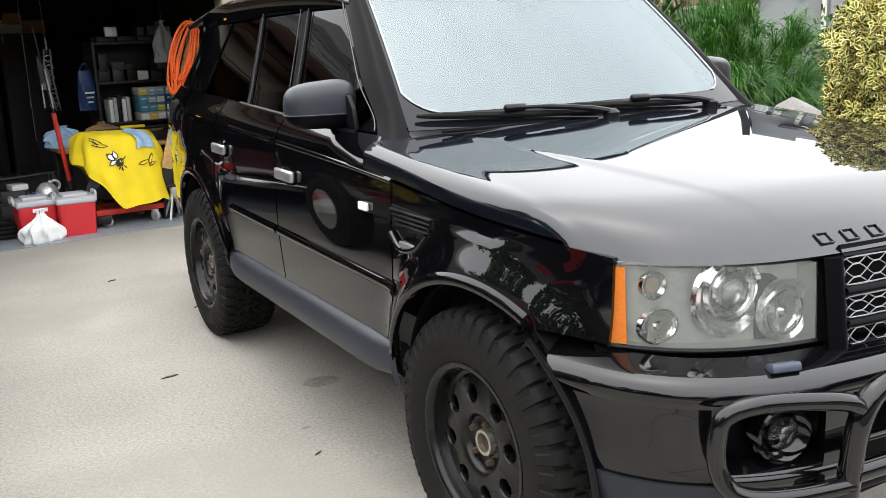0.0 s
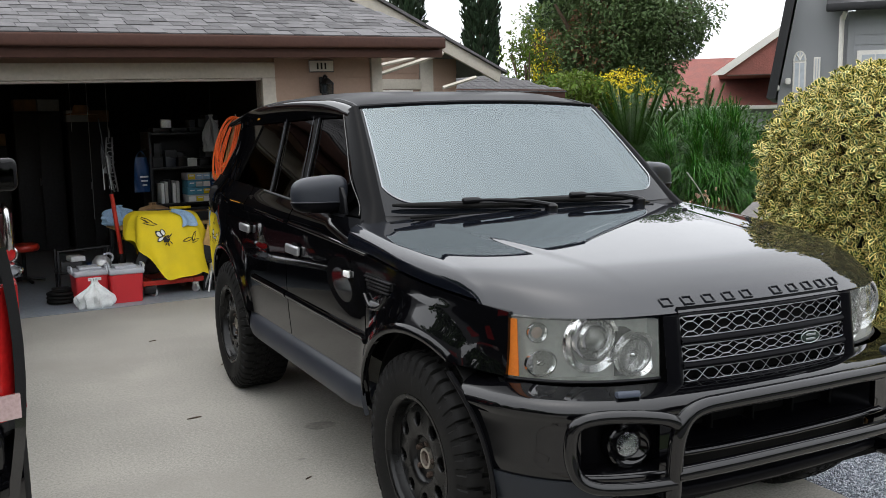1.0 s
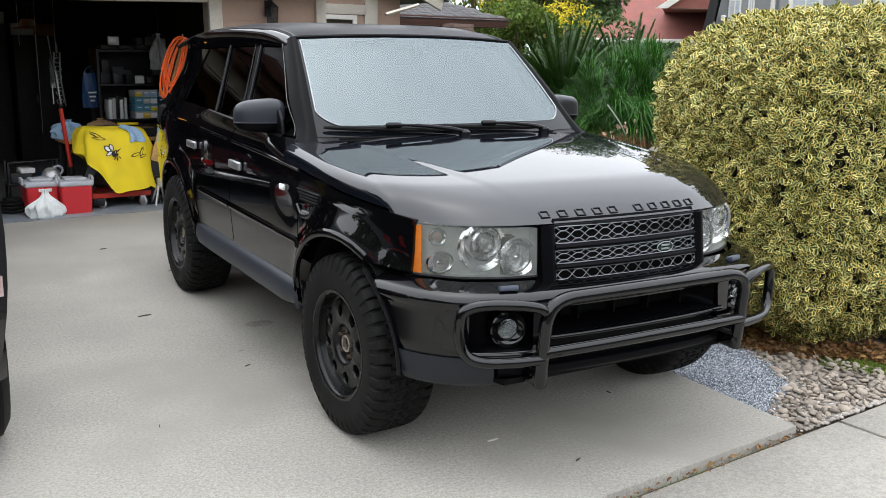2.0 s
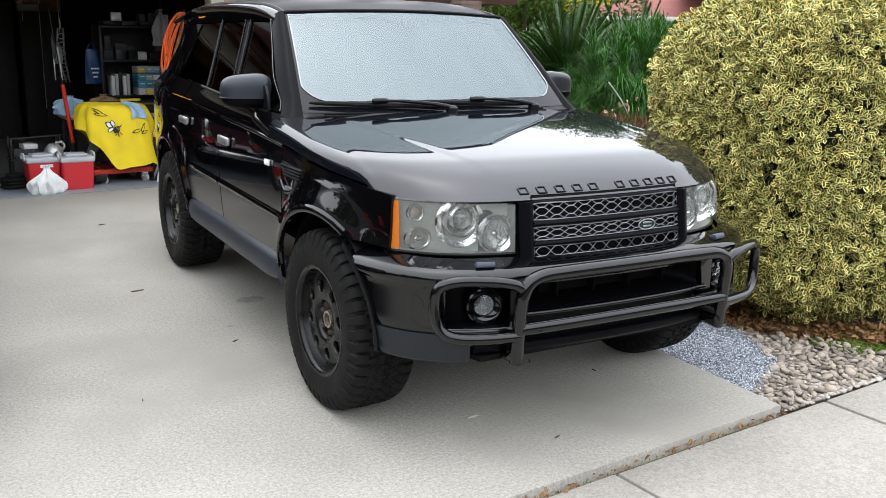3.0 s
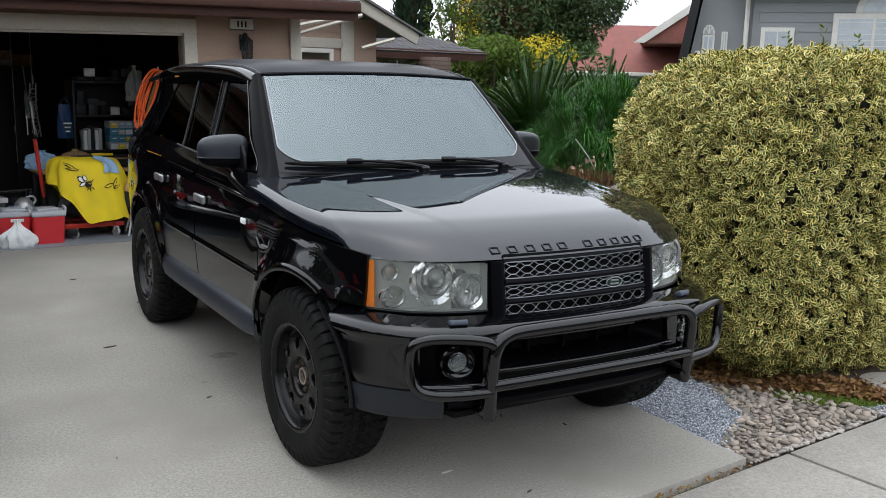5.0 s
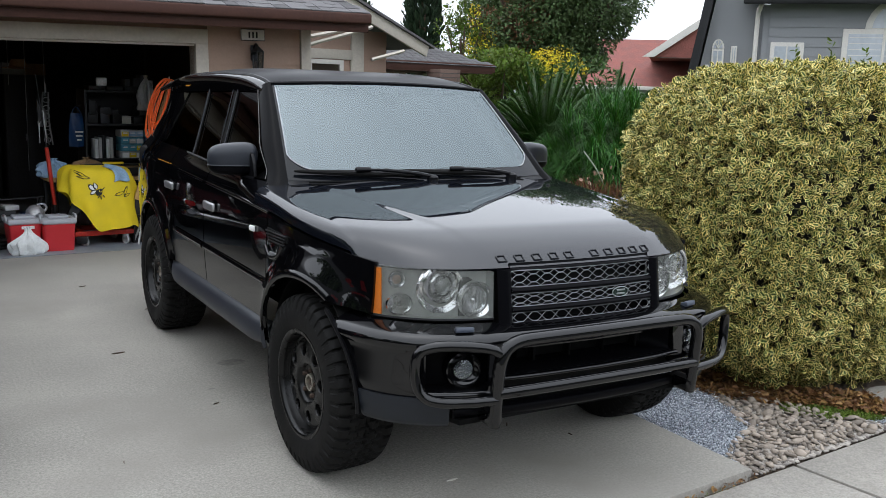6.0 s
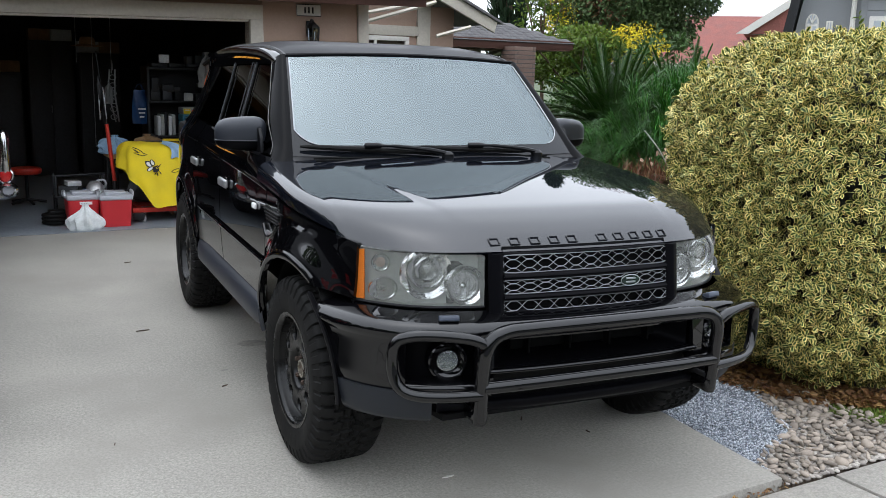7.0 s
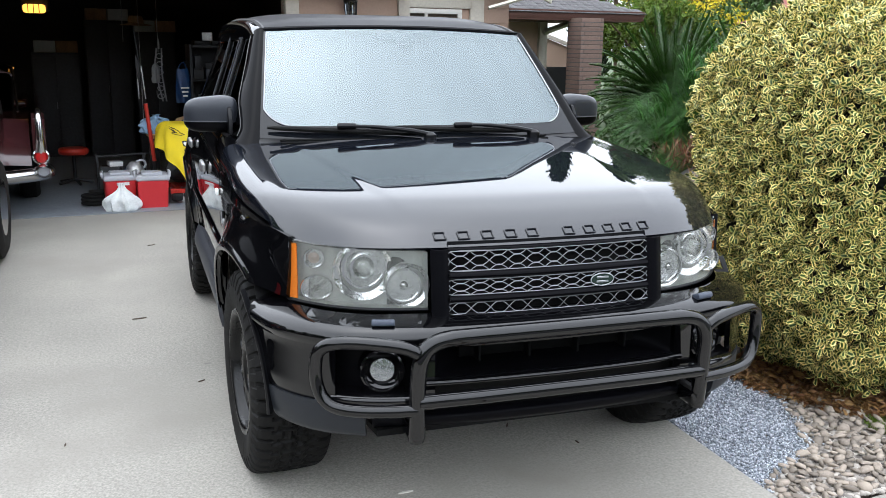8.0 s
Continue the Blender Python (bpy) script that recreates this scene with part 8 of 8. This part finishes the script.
def chips(pos, size):
    n = len(pos)
    q = unit(rs.normal(size=(n, 4)))
    w, x, y, z = q.T
    R = np.stack([np.stack([1 - 2 * (y * y + z * z), 2 * (x * y - z * w), 2 * (x * z + y * w)], 1), np.stack([2 * (x * y + z * w), 1 - 2 * (x * x + z * z), 2 * (y * z - x * w)], 1), np.stack([2 * (x * z - y * w), 2 * (y * z + x * w), 1 - 2 * (x * x + y * y)], 1)], 1)
    loc = OCT[None] * size[:, None, None] * (0.6 + 0.7 * rs.random((n, 6, 1)))
    v = np.einsum("nij,nkj->nki", R, loc) + pos[:, None]
    f = (np.arange(n) * 6)[:, None, None] + OCF[None]
    return v.reshape(-1, 3), f.reshape(-1, 3)


def gravel_edge(y):
    return np.interp(y, [-0.75, -0.65, -0.5, -0.2, 0.06, 1.0, 2.2], [0.93, 1.10, 1.38, 1.54, 1.65, 1.72, 1.72])


def leaf_edge(y):
    return np.interp(y, [-1.1, -0.75, -0.5, -0.23, 0.04, 0.3, 2.0], [3.2, 2.1, 1.98, 1.93, 1.78, 1.74, 1.74])


n = 105000
gx = 0.935 + 0.85 * rs.random(n)
gy = -0.80 + 3.0 * rs.random(n)
ok = gx < gravel_edge(gy) + 0.03 * rs.normal(size=n)
P = np.stack([gx, gy, -0.024 + 0.012 * rs.random(n)], axis=1)[ok]
v, f = chips(P, 0.0030 + 0.0036 * rs.random(len(P)))
gravel_m, gnt, gbs = nodes_of("crushed_blue_gravel")
geo = gnt.nodes.new("ShaderNodeNewGeometry")
ramp = gnt.nodes.new("ShaderNodeValToRGB")
ramp.color_ramp.elements[0].color = (0.08, 0.09, 0.105, 1)
ramp.color_ramp.elements[1].color = (0.74, 0.77, 0.81, 1)
mid = ramp.color_ramp.elements.new(0.55)
mid.color = (0.30, 0.33, 0.375, 1)
gnt.links.new(geo.outputs["Random Per Island"], ramp.inputs[0])
gnt.links.new(ramp.outputs[0], gbs.inputs["Base Color"])
gbs.inputs["Roughness"].default_value = 0.75
tagged(new("gravel", np_mesh("gravel", v, f, gravel_m)), "crushed blue-grey gravel beside the drive", "gravel", kind="stuff")
n = 2600
gx = 2.12 + 1.3 * rs.random(n); gy = -1.0 + 0.32 * rs.random(n)
v, f = chips(np.stack([gx, gy, np.full(n, -0.03)], axis=1), 0.006 + 0.006 * rs.random(n))
tagged(new("gravel_patch", np_mesh("gravel_patch", v, f, gravel_m)), "patch of crushed grey gravel by the pavement", "gravel", kind="stuff")


def pebble_mesh(seed):
    b = bmesh.new()
    bmesh.ops.create_icosphere(b, subdivisions=1, radius=1)
    for w in b.verts:
        q = w.co.normalized()
        w.co = Vector((q.x * 1.25, q.y * 0.9, q.z * 0.42)) * (1 + 0.34 * noise.noise(q * 1.1 + Vector((seed * 3.1, 0, 0))))
    return finish("pebble", b, ROCKM, 80)


PEB = [pebble_mesh(k) for k in range(8)]
pebs = thing("river_pebbles", "bed of rounded brown and grey river pebbles", "pebbles", pose(0, 0, 0))
spots = []
tries = 0
while len(spots) < 299 and tries < 30000:
    tries += 1
    x, y = 0.96 + 1.10 * rs.random(), -1.05 + 1.15 * rs.random()
    if not (kerb_y(x) + 0.008 < y and gravel_edge(y) - 0.01 < x < leaf_edge(y)):
        continue
    s = 0.015 + 0.017 * rs.random() ** 1.4
    if any((x - a) ** 2 + (y - b) ** 2 < (0.80 * (s + c)) ** 2 for a, b, c in spots):
        continue
    spots.append((x, y, s))
for k, (x, y, s) in enumerate(spots):
    ob = new("pebble", PEB[k % 8])
    ob.parent = pebs
    ob.matrix_basis = pose(x, y, -0.020 + 0.010 * rs.random(), 18 * rs.normal(), 18 * rs.normal(), 360 * rs.random()) @ Matrix.Diagonal((s, s, s, 1))
# small pebbles between and beyond
n = 15000
x = 0.95 + 2.4 * rs.random(n)
y = -1.10 + 1.3 * rs.random(n)
ok = (y > -0.995 + 0.098 * (x - 0.25) - 0.014) & (x > gravel_edge(y) - 0.03) & (x < leaf_edge(y) + 0.05)
P = np.stack([x, y, np.full(n, -0.030)], axis=1)[ok]
base = np.array([w.co[:] for w in PEB[0].vertices]); bf = np.array([p.vertices[:] for p in PEB[0].polygons])
k = len(P)
a = rs.random(k) * 6.28
s = 0.009 + 0.013 * rs.random(k)
rot = np.stack([np.cos(a), -np.sin(a), np.sin(a), np.cos(a)], axis=1).reshape(k, 2, 2)
xy = np.einsum("nij,kj->nki", rot, base[:, :2]) * s[:, None, None]
zz = np.broadcast_to(base[None, :, 2:] * s[:, None, None], (k, len(base), 1))
v = np.concatenate([xy, zz], axis=2) + P[:, None]
f = (np.arange(k) * len(base))[:, None, None] + bf[None]
small_m, snt, sbs = nodes_of("small_pebbles")
geo = snt.nodes.new("ShaderNodeNewGeometry")
ramp = snt.nodes.new("ShaderNodeValToRGB")
ramp.color_ramp.elements[0].color = (0.10, 0.085, 0.075, 1)
ramp.color_ramp.elements[1].color = (0.46, 0.42, 0.37, 1)
snt.links.new(geo.outputs["Random Per Island"], ramp.inputs[0])
snt.links.new(ramp.outputs[0], sbs.inputs["Base Color"])
sbs.inputs["Roughness"].default_value = 0.7
tagged(new("small_pebbles", np_mesh("small_pebbles", v.reshape(-1, 3), f.reshape(-1, 3), small_m, None, True)), "small pebbles filling the bed", "pebbles", kind="stuff")
solid("stepping_stone", lathe([(0, 0.0), (0.17, 0.0), (0.19, 0.015), (0.185, 0.035), (0.16, 0.045), (0, 0.048)], 18), CONC2, "round grey stepping stone by the hedge", "stone", m=pose(2.62, -0.55, -0.035))

# ---- lap siding boards on the garage front ----
for k in range(13):
    z0 = 0.02 + 0.19 * k
    b = prism([(-0.018, z0), (-0.006, z0 + 0.195), (0.012, z0 + 0.195), (0.012, z0)], -0.466, 0.577, "x")
    ob = new("board", finish("board", b, SIDING, 20))
    ob.parent = wall_s
for k in range(6):
    z0 = 1.35 + 0.19 * k
    b = prism([(2.035, z0), (2.05, z0 + 0.195), (2.07, z0 + 0.195), (2.07, z0)], 0.66, 2.9, "x")
    ob = new("board", finish("board", b, SIDING, 20))
    ob.parent = bpy.data.objects["wall_entry"]

# ---- shingles: rows up the roof ----
SHB = [box((0, 0, 0), (w, 0.30, 0.014), 0.002, 1) for w in (0.22, 0.16, 0.12)]
SHM = [finish("shingle", b, SHINGLE, 25) for b in SHB]
SHW = (0.22, 0.16, 0.12)
rq = random.Random(3)
count = 0
rest_v, rest_f = [], []
slope = math.degrees(roofp)
for row in range(18):
    dist = row * 0.125
    u = 1.13 - 0.25 * dist - 0.03 * (row % 3)
    while u > -4.6:
        j = rq.choice((0, 0, 1, 1, 2))
        w = SHW[j]
        v_, z_ = FV - 0.03 + dist * math.cos(roofp), FZ1 + 0.012 + dist * math.sin(roofp) + 0.006 * rq.random()
        if count < 299:
            ob = new("shingle", SHM[j])
            ob.parent = roof_g
            ob.matrix_basis = pose(u - w / 2, v_ + 0.09, z_ + 0.035, slope - 1.8, 0, 0)
            count += 1
        else:
            me_ = SHM[j]
            mt = pose(u - w / 2, v_ + 0.09, z_ + 0.035, slope - 1.8, 0, 0)
            o = sum(len(a) for a in rest_v)
            rest_v.append(np.array([(mt @ q.co)[:] for q in me_.vertices]))
            for p_ in me_.polygons:
                ix = list(p_.vertices)
                rest_f += [[o + ix[0], o + ix[t], o + ix[t + 1]] for t in range(1, len(ix) - 1)]
        u -= w + 0.006

ob = new("shingle_rows", np_mesh("shingle_rows", np.concatenate(rest_v), np.array(rest_f), SHINGLE))
ob.parent = roof_g
tagged(ob, kind="stuff")

# ---- brick pillar of the porch ----
pil = thing("brick_pillar", "brown brick porch pillar", "pillar", HF @ pose(5.86, 4.83, 0.0), kind="structure")
part("core", box((0, 0, 1.05), (0.44, 0.44, 2.1)), GWALL, pil)
BRK = finish("brick", box((0, 0, 0), (0.385, 0.06, 0.064), 0.004, 1), BRICKM)
for row in range(28):
    z = 0.04 + 0.075 * row
    for f_ in range(4):
        for k in range(1):
            o = -0.03 if row % 2 else 0.03
            ob = new("brick", BRK)
            ob.parent = pil
            ob.matrix_basis = pose(0, 0, z, 0, 0, 90 * f_) @ pose(o, -0.195, 0)

# shingle rows of the porch roof
rv_, rf_ = [], []
tilt = math.atan(0.36)
me_ = SHM[1]
base_v = np.array([q.co[:] for q in me_.vertices])
tri_ = []
for p_ in me_.polygons:
    ix = list(p_.vertices)
    tri_ += [[ix[0], ix[t], ix[t + 1]] for t in range(1, len(ix) - 1)]
tri_ = np.array(tri_)
for row in range(18):
    dd = 0.14 * row
    u = 7.10 - 0.9 * dd - 0.07 * (row % 3)
    while u > 2.7:
        mt = pose(u, 5.06 + dd * math.cos(tilt), 2.235 + dd * math.sin(tilt) + 0.006 * rq.random(), math.degrees(tilt) - 2, 0, 0)
        rm = np.array(mt)
        rf_.append(tri_ + len(base_v) * len(rv_))
        rv_.append(base_v @ rm[:3, :3].T + rm[:3, 3])
        u -= 0.166
ob = new("shingle_rows", np_mesh("shingle_rows", np.concatenate(rv_), np.concatenate(rf_), SHINGLE))
ob.parent = bpy.data.objects["roof_porch"]
tagged(ob, kind="stuff")

# lap boards of the grey neighbour's front
gw = [o for o in grey.children if o.name.startswith("wall")][1]
LAP = finish("board", prism([(-0.278, 0.0), (-0.262, 0.185), (-0.25, 0.185), (-0.25, 0.0)], 0.92, 7.5, "x"), GREYW, 20)
for k in range(20):
    ob = new("board", LAP)
    ob.parent = gw
    ob.matrix_basis = pose(0, 0, 0.185 * k)
